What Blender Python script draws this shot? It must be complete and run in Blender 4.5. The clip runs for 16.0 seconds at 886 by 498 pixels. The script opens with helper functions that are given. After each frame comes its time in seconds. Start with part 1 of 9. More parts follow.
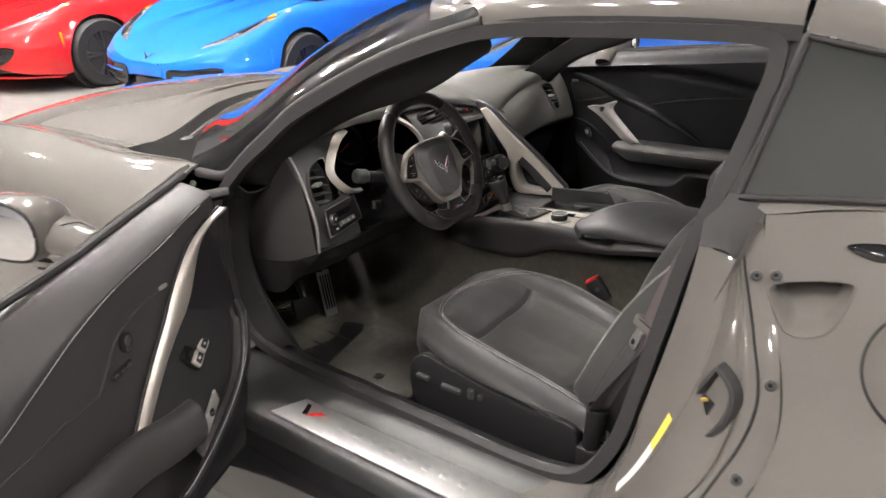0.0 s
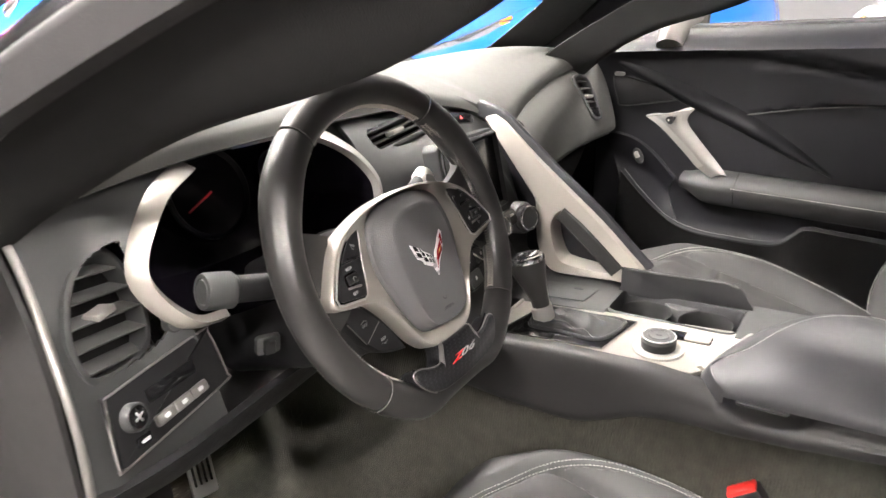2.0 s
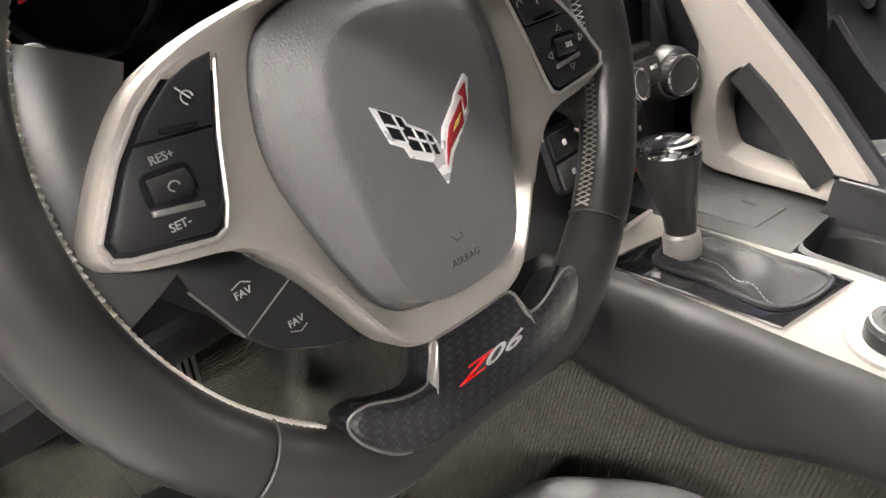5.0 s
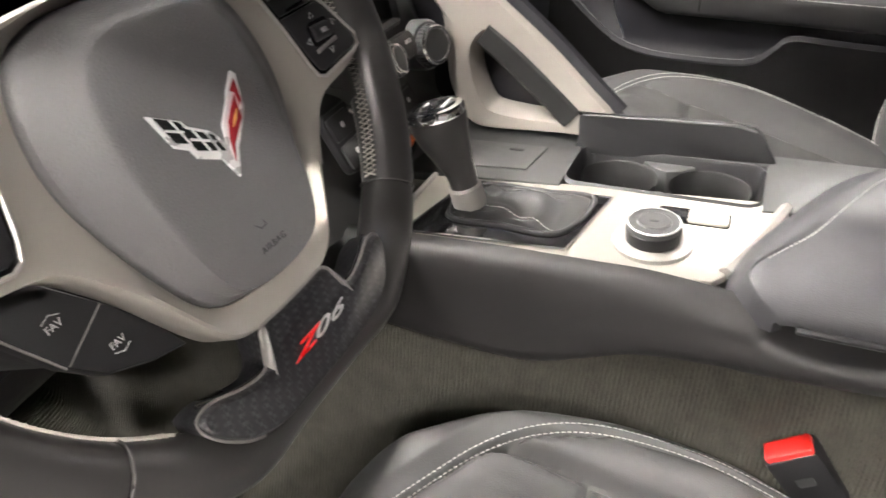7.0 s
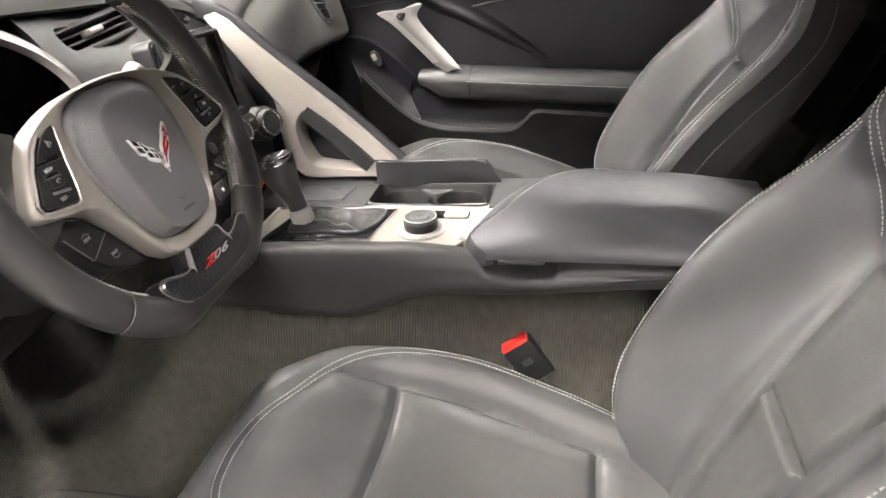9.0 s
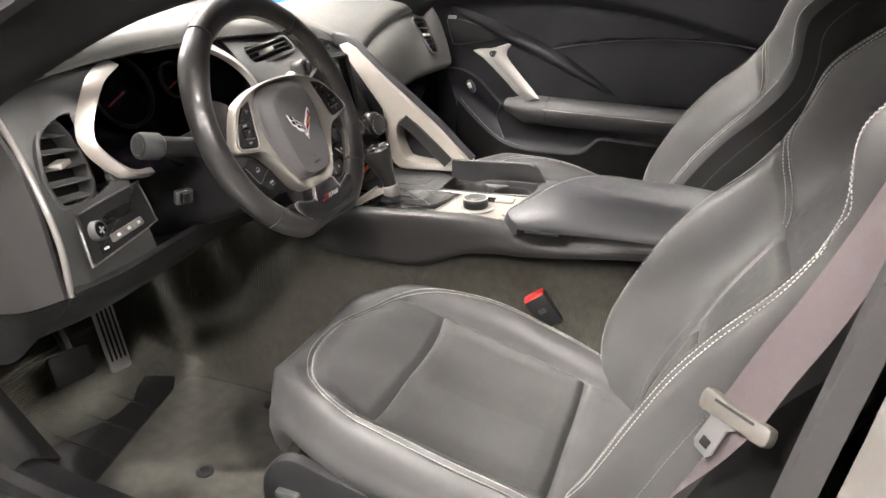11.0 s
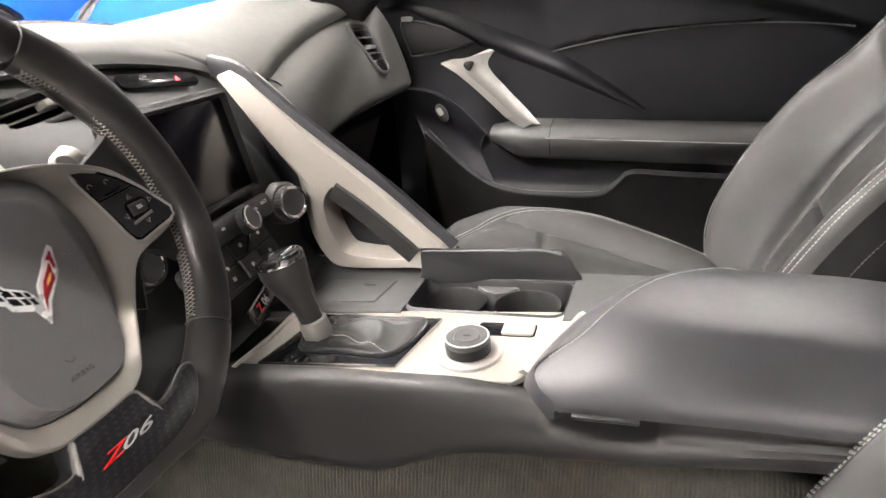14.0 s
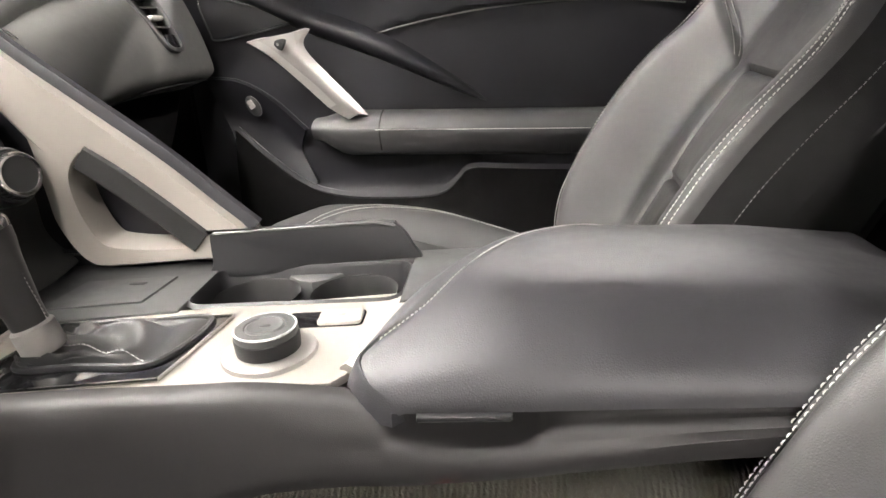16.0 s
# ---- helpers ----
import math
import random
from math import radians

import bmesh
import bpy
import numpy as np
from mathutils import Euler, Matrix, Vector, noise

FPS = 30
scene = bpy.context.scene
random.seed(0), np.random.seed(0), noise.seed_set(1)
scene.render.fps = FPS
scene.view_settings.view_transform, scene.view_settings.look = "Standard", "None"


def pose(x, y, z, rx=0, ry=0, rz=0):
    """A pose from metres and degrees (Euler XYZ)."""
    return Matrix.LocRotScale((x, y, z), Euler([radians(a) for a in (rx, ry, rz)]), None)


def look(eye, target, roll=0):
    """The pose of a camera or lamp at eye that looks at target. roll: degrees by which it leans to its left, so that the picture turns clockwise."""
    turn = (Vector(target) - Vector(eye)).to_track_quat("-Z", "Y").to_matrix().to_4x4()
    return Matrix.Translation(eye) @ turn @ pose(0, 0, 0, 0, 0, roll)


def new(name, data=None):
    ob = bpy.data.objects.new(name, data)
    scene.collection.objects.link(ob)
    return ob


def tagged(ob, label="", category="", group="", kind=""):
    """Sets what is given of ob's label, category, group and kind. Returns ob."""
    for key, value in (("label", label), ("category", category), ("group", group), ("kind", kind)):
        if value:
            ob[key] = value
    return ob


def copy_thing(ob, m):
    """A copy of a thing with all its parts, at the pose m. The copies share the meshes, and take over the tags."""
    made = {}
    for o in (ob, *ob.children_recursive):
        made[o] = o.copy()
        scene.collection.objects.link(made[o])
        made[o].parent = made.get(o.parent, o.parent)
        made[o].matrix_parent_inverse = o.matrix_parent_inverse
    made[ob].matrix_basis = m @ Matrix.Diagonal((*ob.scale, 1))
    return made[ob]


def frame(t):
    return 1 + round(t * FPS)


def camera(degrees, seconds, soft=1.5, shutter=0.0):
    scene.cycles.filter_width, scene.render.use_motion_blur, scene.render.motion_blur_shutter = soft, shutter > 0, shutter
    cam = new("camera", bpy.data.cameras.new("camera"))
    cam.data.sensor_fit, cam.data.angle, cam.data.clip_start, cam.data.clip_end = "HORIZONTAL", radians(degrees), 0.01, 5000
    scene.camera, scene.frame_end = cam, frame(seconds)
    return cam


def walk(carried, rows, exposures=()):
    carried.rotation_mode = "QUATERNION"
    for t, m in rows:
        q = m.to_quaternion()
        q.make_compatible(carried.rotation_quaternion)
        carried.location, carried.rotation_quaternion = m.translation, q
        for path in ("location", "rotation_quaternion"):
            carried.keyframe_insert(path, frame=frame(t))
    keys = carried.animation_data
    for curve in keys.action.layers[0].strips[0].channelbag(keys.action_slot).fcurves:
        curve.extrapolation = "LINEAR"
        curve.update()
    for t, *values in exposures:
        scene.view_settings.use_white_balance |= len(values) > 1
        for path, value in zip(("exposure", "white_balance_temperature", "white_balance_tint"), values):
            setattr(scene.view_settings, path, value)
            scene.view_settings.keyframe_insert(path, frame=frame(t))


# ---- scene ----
# World axes follow the parked car: +x towards its tail, +y towards its passenger side, z up, floor at z = 0.
# ---------------------------------------------------------------- camera
cam = camera(65.3, 16.0, soft=1.5, shutter=0.3)
PATH = [
    (0, (0.9745, -1.6781, 1.3385), (-0.1341, -0.1927, 0.5868), -1.97),
    (0.5, (0.7748, -1.4464, 1.2880), (-0.2804, 0.0698, 0.5222), -2.06),
    (1, (0.6319, -1.2125, 1.2346), (-0.3902, 0.3358, 0.4872), -1.71),
    (1.5, (0.4821, -1.0437, 1.1892), (-0.5081, 0.5367, 0.4672), -1.03),
    (2, (0.3554, -0.8926, 1.1585), (-0.6416, 0.6725, 0.4121), 0.04),
    (2.5, (0.3213, -0.7234, 1.1004), (-0.7967, 0.6873, 0.2287), 0.14),
    (3, (0.2625, -0.6171, 1.0456), (-0.9038, 0.6862, 0.0755), 1.63),
    (3.5, (0.2084, -0.5440, 1.0214), (-0.9766, 0.6483, -0.0627), 2.20),
    (6, (0.1844, -0.5512, 1.0157), (-0.8827, 0.7052, -0.1181), -1.40),
    (6.5, (0.1814, -0.5609, 1.0219), (-0.7202, 0.8123, -0.1187), -1.73),
    (7, (0.2048, -0.5666, 1.0215), (-0.4854, 0.9237, -0.1196), -1.26),
    (7.5, (0.2653, -0.6157, 1.0478), (-0.2771, 0.9719, -0.0412), -1.47),
    (8, (0.3245, -0.7112, 1.0801), (-0.1244, 0.9690, 0.0919), -1.50),
    (8.5, (0.3306, -0.7844, 1.0815), (0.0017, 0.9483, 0.1385), -1.05),
    (11, (0.5317, -1.1829, 1.1392), (-0.1172, 0.5195, 0.3167), 1.25),
    (11.5, (0.4781, -1.1534, 1.1256), (-0.2168, 0.5310, 0.3009), 0.27),
    (12, (0.3987, -1.0797, 1.1020), (-0.2606, 0.6162, 0.2728), -1.22),
    (12.5, (0.3554, -0.9819, 1.1174), (-0.2044, 0.7586, 0.3076), -2.79),
    (13, (0.3337, -0.8768, 1.1181), (-0.1370, 0.8997, 0.3297), -2.99),
    (13.5, (0.3768, -0.7393, 1.1034), (-0.1315, 1.0281, 0.3186), -3.29),
    (14, (0.3446, -0.6155, 1.0614), (-0.2735, 1.1101, 0.2612), -3.54),
    (14.5, (0.3096, -0.5315, 1.0195), (-0.2142, 1.2122, 0.1927), -2.68),
    (15, (0.3199, -0.5152, 1.0096), (-0.0814, 1.2583, 0.1774), -3.09),
    (15.5, (0.3393, -0.4919, 0.9885), (0.0731, 1.3187, 0.1827), -2.64),
    (16, (0.3302, -0.4700, 0.9195), (0.1408, 1.3988, 0.2319), -1.63),
]
EXPOSURES = [(0, -0.42), (0.5, -0.14), (1.0, 0.26), (1.5, 0.62), (2, 0.90), (3, 0.95), (6, 0.9), (8, 0.85), (11, 0.82), (12.5, 0.88), (14, 0.86), (16, 0.82)]
# The car stands with a slight nose-down rake; the path is given in the car's own axes.
CAR = Matrix.Translation((0, 0, 0.89)) @ pose(0, 0, 0, 0, -3.0, 0) @ Matrix.Translation((0, 0, -0.89))
walk(cam, [(t, CAR @ look(eye, target, roll)) for t, eye, target, roll in PATH], EXPOSURES)

# ---------------------------------------------------------------- light
LAMP = 2200.0          # ceiling panels
AMBIENT = 0.035
world = bpy.data.worlds.new("showroom")
scene.world = world
world.use_nodes = True
world.node_tree.nodes["Background"].inputs[0].default_value = (0.9, 0.95, 1.0, 1)
world.node_tree.nodes["Background"].inputs[1].default_value = AMBIENT

# ---------------------------------------------------------------- materials
def material(name, base, rough=0.5, metal=0.0, coat=0.0, spec=0.5, grain=0.0, grain_size=900.0, kind="noise",
             vary=0.15, vary_size=14.0, emit=None, power=0.0, rough_vary=0.08, sheen=0.0):
    """Principled surface with tone variation at two scales, and a fine relief."""
    m = bpy.data.materials.new(name)
    m.use_nodes = True
    nt = m.node_tree
    b = nt.nodes["Principled BSDF"]
    b.inputs["Metallic"].default_value = metal
    b.inputs["Specular IOR Level"].default_value = spec
    b.inputs["Coat Weight"].default_value = coat
    b.inputs["Coat Roughness"].default_value = 0.04
    if sheen:
        b.inputs["Sheen Weight"].default_value = sheen
        b.inputs["Sheen Roughness"].default_value = 0.6
    co = nt.nodes.new("ShaderNodeTexCoord")
    big = nt.nodes.new("ShaderNodeTexNoise")
    big.inputs["Scale"].default_value = vary_size
    big.inputs["Detail"].default_value = 5
    nt.links.new(co.outputs["Object"], big.inputs["Vector"])
    mix = nt.nodes.new("ShaderNodeMix")
    mix.data_type = "RGBA"
    mix.inputs["A"].default_value = (*[c * (1 - vary) for c in base], 1)
    mix.inputs["B"].default_value = (*[min(1, c * (1 + vary)) for c in base], 1)
    nt.links.new(big.outputs["Fac"], mix.inputs["Factor"])
    nt.links.new(mix.outputs["Result"], b.inputs["Base Color"])
    mr = nt.nodes.new("ShaderNodeMapRange")
    mr.inputs["To Min"].default_value = max(0.02, rough - rough_vary)
    mr.inputs["To Max"].default_value = min(1, rough + rough_vary)
    fine = nt.nodes.new("ShaderNodeTexNoise")
    fine.inputs["Scale"].default_value = vary_size * 6
    nt.links.new(co.outputs["Object"], fine.inputs["Vector"])
    nt.links.new(fine.outputs["Fac"], mr.inputs["Value"])
    nt.links.new(mr.outputs["Result"], b.inputs["Roughness"])
    if grain:
        if kind == "ribs":
            tex = nt.nodes.new("ShaderNodeTexWave")
            tex.inputs["Distortion"].default_value = 3.0
            tex.inputs["Detail"].default_value = 3.0
            tex.inputs["Detail Scale"].default_value = 4.0
            out = "Fac"
        elif kind == "cells":
            tex = nt.nodes.new("ShaderNodeTexVoronoi")
            tex.feature = "DISTANCE_TO_EDGE"
            out = "Distance"
        else:
            tex = nt.nodes.new("ShaderNodeTexNoise")
            tex.inputs["Detail"].default_value = 3
            out = "Fac"
        tex.inputs["Scale"].default_value = grain_size
        nt.links.new(co.outputs["Object"], tex.inputs["Vector"])
        bump = nt.nodes.new("ShaderNodeBump")
        bump.inputs["Strength"].default_value = grain
        bump.inputs["Distance"].default_value = 0.001
        nt.links.new(tex.outputs[out], bump.inputs["Height"])
        nt.links.new(bump.outputs["Normal"], b.inputs["Normal"])
    if emit:
        b.inputs["Emission Color"].default_value = (*emit, 1)
        b.inputs["Emission Strength"].default_value = power
    return m


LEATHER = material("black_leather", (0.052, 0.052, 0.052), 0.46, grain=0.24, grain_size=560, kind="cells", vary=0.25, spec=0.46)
LEATHER_ARM = material("armrest_leather", (0.036, 0.036, 0.039), 0.44, grain=0.20, grain_size=560, kind="cells", vary=0.15, spec=0.42)
LEATHER_PERF = material("perforated_leather", (0.048, 0.048, 0.047), 0.42, grain=0.25, grain_size=420, kind="cells", vary=0.2)
VINYL = material("soft_dash_vinyl", (0.085, 0.085, 0.080), 0.48, grain=0.10, grain_size=800, kind="cells", vary=0.12)
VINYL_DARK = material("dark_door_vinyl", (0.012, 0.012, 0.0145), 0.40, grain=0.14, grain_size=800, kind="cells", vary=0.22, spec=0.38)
AIRBAG = material("grained_airbag_vinyl", (0.100, 0.098, 0.100), 0.46, grain=0.30, grain_size=520, kind="cells", vary=0.08)
RIM_LEATHER = material("worn_wheel_leather", (0.026, 0.025, 0.0245), 0.32, grain=0.05, grain_size=800, kind="cells", vary=0.12, spec=0.5, rough_vary=0.04)
PLASTIC = material("matt_black_plastic", (0.015, 0.015, 0.016), 0.45, spec=0.35, grain=0.15, grain_size=1200, vary=0.15)
FLANK = material("dark_side_vinyl", (0.027, 0.026, 0.026), 0.45, grain=0.12, grain_size=800, kind="cells", vary=0.15, spec=0.25)
PLASTIC_GREY = material("charcoal_plastic", (0.042, 0.043, 0.043), 0.42, grain=0.15, grain_size=1200, vary=0.12)
# driver's door only: the dark door vinyl paled, its stronger light put into the colour
LIT_DOOR_VINYL = material("lit_door_vinyl", (0.040, 0.038, 0.039), 0.45, grain=0.14, grain_size=800, kind="cells", vary=0.15, spec=0.38)
BLADE = material("grey_vent_blade", (0.090, 0.090, 0.088), 0.40, vary=0.08)
GLOSS = material("gloss_black_plastic", (0.010, 0.010, 0.011), 0.08, vary=0.1, coat=0.5, rough_vary=0.03)
SILVER = material("satin_silver_trim", (0.44, 0.425, 0.40), 0.34, metal=0.55, vary=0.05, rough_vary=0.05)
CHAMPAGNE = material("satin_nickel_trim", (0.370, 0.346, 0.312), 0.36, metal=0.45, vary=0.06, rough_vary=0.05)
DIAL = material("dial_metal", (0.26, 0.25, 0.24), 0.34, metal=0.6, vary=0.05)
CHROME = material("chrome", (0.80, 0.80, 0.80), 0.10, metal=1.0, vary=0.03, rough_vary=0.04)
BRIGHT = material("bright_satin_metal", (0.74, 0.74, 0.74), 0.28, metal=0.45, vary=0.03, rough_vary=0.04)
ALUMINIUM = material("brushed_aluminium", (0.60, 0.60, 0.60), 0.36, metal=0.9, vary=0.05, grain=0.02, grain_size=700)
CARPET = material("charcoal_carpet", (0.058, 0.056, 0.046), 0.95, grain=1.0, grain_size=78, kind="ribs", vary=0.40, vary_size=60, spec=0.1, sheen=0.06)
MAT_CARPET = material("floor_mat_carpet", (0.058, 0.056, 0.048), 0.95, grain=1.0, grain_size=520, vary=0.5, vary_size=40, spec=0.1, sheen=0.10)
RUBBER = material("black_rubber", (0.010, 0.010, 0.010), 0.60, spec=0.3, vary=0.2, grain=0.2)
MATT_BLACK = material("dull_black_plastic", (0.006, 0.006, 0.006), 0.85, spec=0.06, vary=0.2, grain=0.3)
SEAL = material("rubber_door_seal", (0.034, 0.033, 0.034), 0.6, spec=0.2, vary=0.15, grain=0.2, grain_size=500)
HEADLINER = material("dark_headliner", (0.018, 0.018, 0.018), 0.9, spec=0.15, grain=0.5, grain_size=900, vary=0.12)
PAINT = material("shark_grey_paint", (0.102, 0.096, 0.089), 0.60, spec=0.2, coat=1.0, vary=0.04, rough_vary=0.04)
PAINT_BLACK = material("black_gloss_paint", (0.012, 0.012, 0.013), 0.15, coat=1.0, vary=0.05, rough_vary=0.04)
RED_PAINT = material("red_car_paint", (0.52, 0.006, 0.010), 0.60, spec=0.2, coat=1.0, vary=0.06)
BLUE_PAINT = material("bright_blue_car_paint", (0.006, 0.15, 0.72), 0.60, spec=0.2, coat=1.0, vary=0.06)
WHITE_PAINT = material("white_car_paint", (0.80, 0.80, 0.80), 0.28, coat=1.0, vary=0.03)
RED_PLASTIC = material("red_release_button", (0.80, 0.025, 0.02), 0.35, vary=0.05)
ORANGE = material("orange_ink", (0.85, 0.17, 0.02), 0.5, vary=0.05)
RED_ENAMEL = material("deep_red_enamel", (0.28, 0.020, 0.028), 0.15, vary=0.05, coat=1.0)
RED_INK = material("red_enamel", (0.75, 0.020, 0.022), 0.3, vary=0.05)
WHITE_INK = material("white_print", (0.72, 0.72, 0.72), 0.5, vary=0.03)
GOLD = material("gold_enamel", (0.70, 0.48, 0.12), 0.3, metal=0.6, vary=0.05)
INK_GREY = material("pale_print", (0.34, 0.34, 0.34), 0.5, vary=0.03)
BOOT = material("soft_boot_leather", (0.020, 0.020, 0.020), 0.46, grain=0.15, grain_size=600, kind="cells", vary=0.2, spec=0.4)
WHEEL_THREAD = material("beige_thread", (0.42, 0.40, 0.365), 0.8, vary=0.1)
THREAD = material("pale_grey_thread", (0.46, 0.46, 0.44), 0.8, vary=0.1)
THREAD_DARK = material("dark_thread", (0.16, 0.16, 0.16), 0.8, vary=0.1)
BELT = material("grey_belt_webbing", (0.078, 0.064, 0.067), 0.75, grain=0.8, grain_size=1100, vary=0.15)
BEIGE_PLASTIC = material("warm_grey_plastic", (0.085, 0.079, 0.071), 0.5, vary=0.06)
SCREEN = material("dark_display_glass", (0.006, 0.005, 0.008), 0.14, spec=0.25, vary=0.05, rough_vary=0.02)
YELLOW = material("yellow_label", (0.80, 0.60, 0.08), 0.5, vary=0.05)
PAPER = material("white_label", (0.78, 0.78, 0.76), 0.6, vary=0.05)
FLOOR = material("polished_pale_concrete", (0.25, 0.238, 0.226), 0.22, vary=0.10, vary_size=2.0, rough_vary=0.08)
# walls greyed and ceiling darkened to cut bounced light and reflections
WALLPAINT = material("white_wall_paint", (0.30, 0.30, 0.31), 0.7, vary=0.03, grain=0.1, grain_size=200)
CEILING = material("darkened_ceiling_tile", (0.13, 0.13, 0.13), 0.8, vary=0.03)
LIGHT = material("light_diffuser", (0.9, 0.9, 0.9), 0.5, emit=(1.0, 0.927, 0.872), power=LAMP)
TYRE = material("tyre_rubber", (0.018, 0.018, 0.018), 0.65, vary=0.2)
RIM = material("dark_wheel_rim", (0.06, 0.06, 0.065), 0.3, metal=0.7, vary=0.1)
RIM_SILVER = material("machined_wheel_rim", (0.45, 0.45, 0.46), 0.25, metal=0.9, vary=0.1)
LENS = material("headlight_lens", (0.20, 0.20, 0.21), 0.08, metal=0.3, coat=1.0, vary=0.3, vary_size=30)
AMBER = material("amber_marker", (0.80, 0.25, 0.01), 0.2, vary=0.05)


def weave(name):
    """Carbon twill: two directions of fibre in small squares."""
    m = bpy.data.materials.new(name)
    m.use_nodes = True
    nt = m.node_tree
    b = nt.nodes["Principled BSDF"]
    co = nt.nodes.new("ShaderNodeTexCoord")
    mp = nt.nodes.new("ShaderNodeMapping")
    mp.inputs["Rotation"].default_value = (radians(20), radians(24), radians(35))
    nt.links.new(co.outputs["Object"], mp.inputs["Vector"])
    wv = nt.nodes.new("ShaderNodeTexWave")
    wv.inputs["Scale"].default_value = 95
    ch = nt.nodes.new("ShaderNodeTexChecker")
    ch.inputs["Scale"].default_value = 520
    ch.inputs["Color1"].default_value = (0.006, 0.006, 0.007, 1)
    ch.inputs["Color2"].default_value = (0.034, 0.034, 0.037, 1)
    mx = nt.nodes.new("ShaderNodeMix")
    mx.data_type = "RGBA"
    mx.inputs["B"].default_value = (0.008, 0.008, 0.009, 1)
    nt.links.new(mp.outputs["Vector"], ch.inputs["Vector"])
    nt.links.new(mp.outputs["Vector"], wv.inputs["Vector"])
    nt.links.new(wv.outputs["Fac"], mx.inputs["Factor"])
    nt.links.new(ch.outputs["Color"], mx.inputs["A"])
    nt.links.new(mx.outputs["Result"], b.inputs["Base Color"])
    b.inputs["Roughness"].default_value = 0.3
    b.inputs["Coat Weight"].default_value = 1.0
    b.inputs["Coat Roughness"].default_value = 0.05
    return m


def glass(name, tint, rough=0.0):
    m = bpy.data.materials.new(name)
    m.use_nodes = True
    b = m.node_tree.nodes["Principled BSDF"]
    b.inputs["Base Color"].default_value = (*tint, 1)
    b.inputs["Transmission Weight"].default_value = 1.0
    b.inputs["Roughness"].default_value = rough
    b.inputs["IOR"].default_value = 1.45
    return m


CARBON = weave("carbon_fibre_weave")
GLASS = glass("clear_glass", (0.95, 0.97, 0.96))
TINTED = material("privacy_glass", (0.035, 0.038, 0.036), 0.06, vary=0.05, coat=0.6, rough_vary=0.02)
MIRROR = material("mirror_glass", (0.85, 0.87, 0.88), 0.02, metal=1.0, vary=0.01, rough_vary=0.0)


# ---------------------------------------------------------------- mesh helpers
def link_mesh(name, bm, mat, parent=None, label="", sharp=38.0):
    me = bpy.data.meshes.new(name)
    bmesh.ops.recalc_face_normals(bm, faces=bm.faces)
    bm.to_mesh(me)
    bm.free()
    me.polygons.foreach_set("use_smooth", [f.loop_total <= 4 for f in me.polygons])
    me.set_sharp_from_angle(angle=radians(sharp))
    me.materials.append(mat)
    ob = new(name, me)
    if parent is not None:
        ob.parent = parent
    if label:
        ob["label"] = label
    return ob


part = link_mesh


def thing(name, label, category, group="", at=(0, 0, 0), kind=""):
    ob = new(name)
    ob.empty_display_size = 0.05
    ob.matrix_basis = CAR if at == (0, 0, 0) else Matrix.Translation(at)
    return tagged(ob, label, category, group, kind)


def V(*a):
    return Vector(a)


def spline(points, n, closed=False):
    """Catmull-Rom curve through the points, evenly sampled in parameter."""
    P = [Vector(p) for p in points]
    k = len(P)
    out = []
    total = k if closed else k - 1
    for i in range(n):
        s = i * total / (n if closed else n - 1)
        j = min(int(s), total - 1)
        f = s - j
        if closed:
            a, b, c, d = P[(j - 1) % k], P[j % k], P[(j + 1) % k], P[(j + 2) % k]
        else:
            b, c = P[j], P[j + 1]
            a = P[j - 1] if j > 0 else b * 2 - c
            d = P[j + 2] if j + 2 < k else c * 2 - b
        out.append(0.5 * ((2 * b) + (c - a) * f + (2 * a - 5 * b + 4 * c - d) * f * f + (3 * b - a - 3 * c + d) * f ** 3))
    return out


def loft(rows, close_u=False, close_v=False, cap=False, bm=None):
    """Quads between rows of points of equal length."""
    bm = bm or bmesh.new()
    g = [[bm.verts.new(p) for p in r] for r in rows]
    nr, nc = len(g), len(g[0])
    for i in range(nr if close_u else nr - 1):
        for j in range(nc if close_v else nc - 1):
            q = [g[i][j], g[(i + 1) % nr][j], g[(i + 1) % nr][(j + 1) % nc], g[i][(j + 1) % nc]]
            try:
                bm.faces.new(q)
            except ValueError:
                pass
    if cap:
        bm.faces.new(g[0][::-1])
        bm.faces.new(g[-1])
    return bm


def solid(bm, t, away=None):
    """Give a sheet the thickness t; away: the direction in which the added side lies."""
    bmesh.ops.recalc_face_normals(bm, faces=bm.faces)
    if away is not None:
        bm.normal_update()
        n = sum((f.normal * f.calc_area() for f in bm.faces), Vector())
        t = -abs(t) if n.dot(Vector(away)) > 0 else abs(t)
    bmesh.ops.solidify(bm, geom=bm.faces[:], thickness=t)
    return bm


def inside(p, outline):
    c = False
    n = len(outline)
    for i in range(n):
        a, b = outline[i], outline[(i + 1) % n]
        if (a[1] > p[1]) != (b[1] > p[1]) and p[0] < (b[0] - a[0]) * (p[1] - a[1]) / (b[1] - a[1]) + a[0]:
            c = not c
    return c


def cut(bm, m, outline, deep=0.03):
    """Opens a sheet where the outline, in the frame m, lies on it."""
    inv = m.inverted()
    gone = []
    for f in bm.faces:
        q = [inv @ v.co for v in f.verts]
        if all(abs(p.z) < deep and inside(p, outline) for p in q):
            gone.append(f)
    bmesh.ops.delete(bm, geom=gone, context="FACES")
    return bm


def patch(controls, nu, nv):
    """A smooth sheet through a coarse net of control points (rows of points)."""
    rows = [spline(r, nv) for r in controls]
    cols = [spline([r[j] for r in rows], nu) for j in range(nv)]
    return [[cols[j][i] for j in range(nv)] for i in range(nu)]


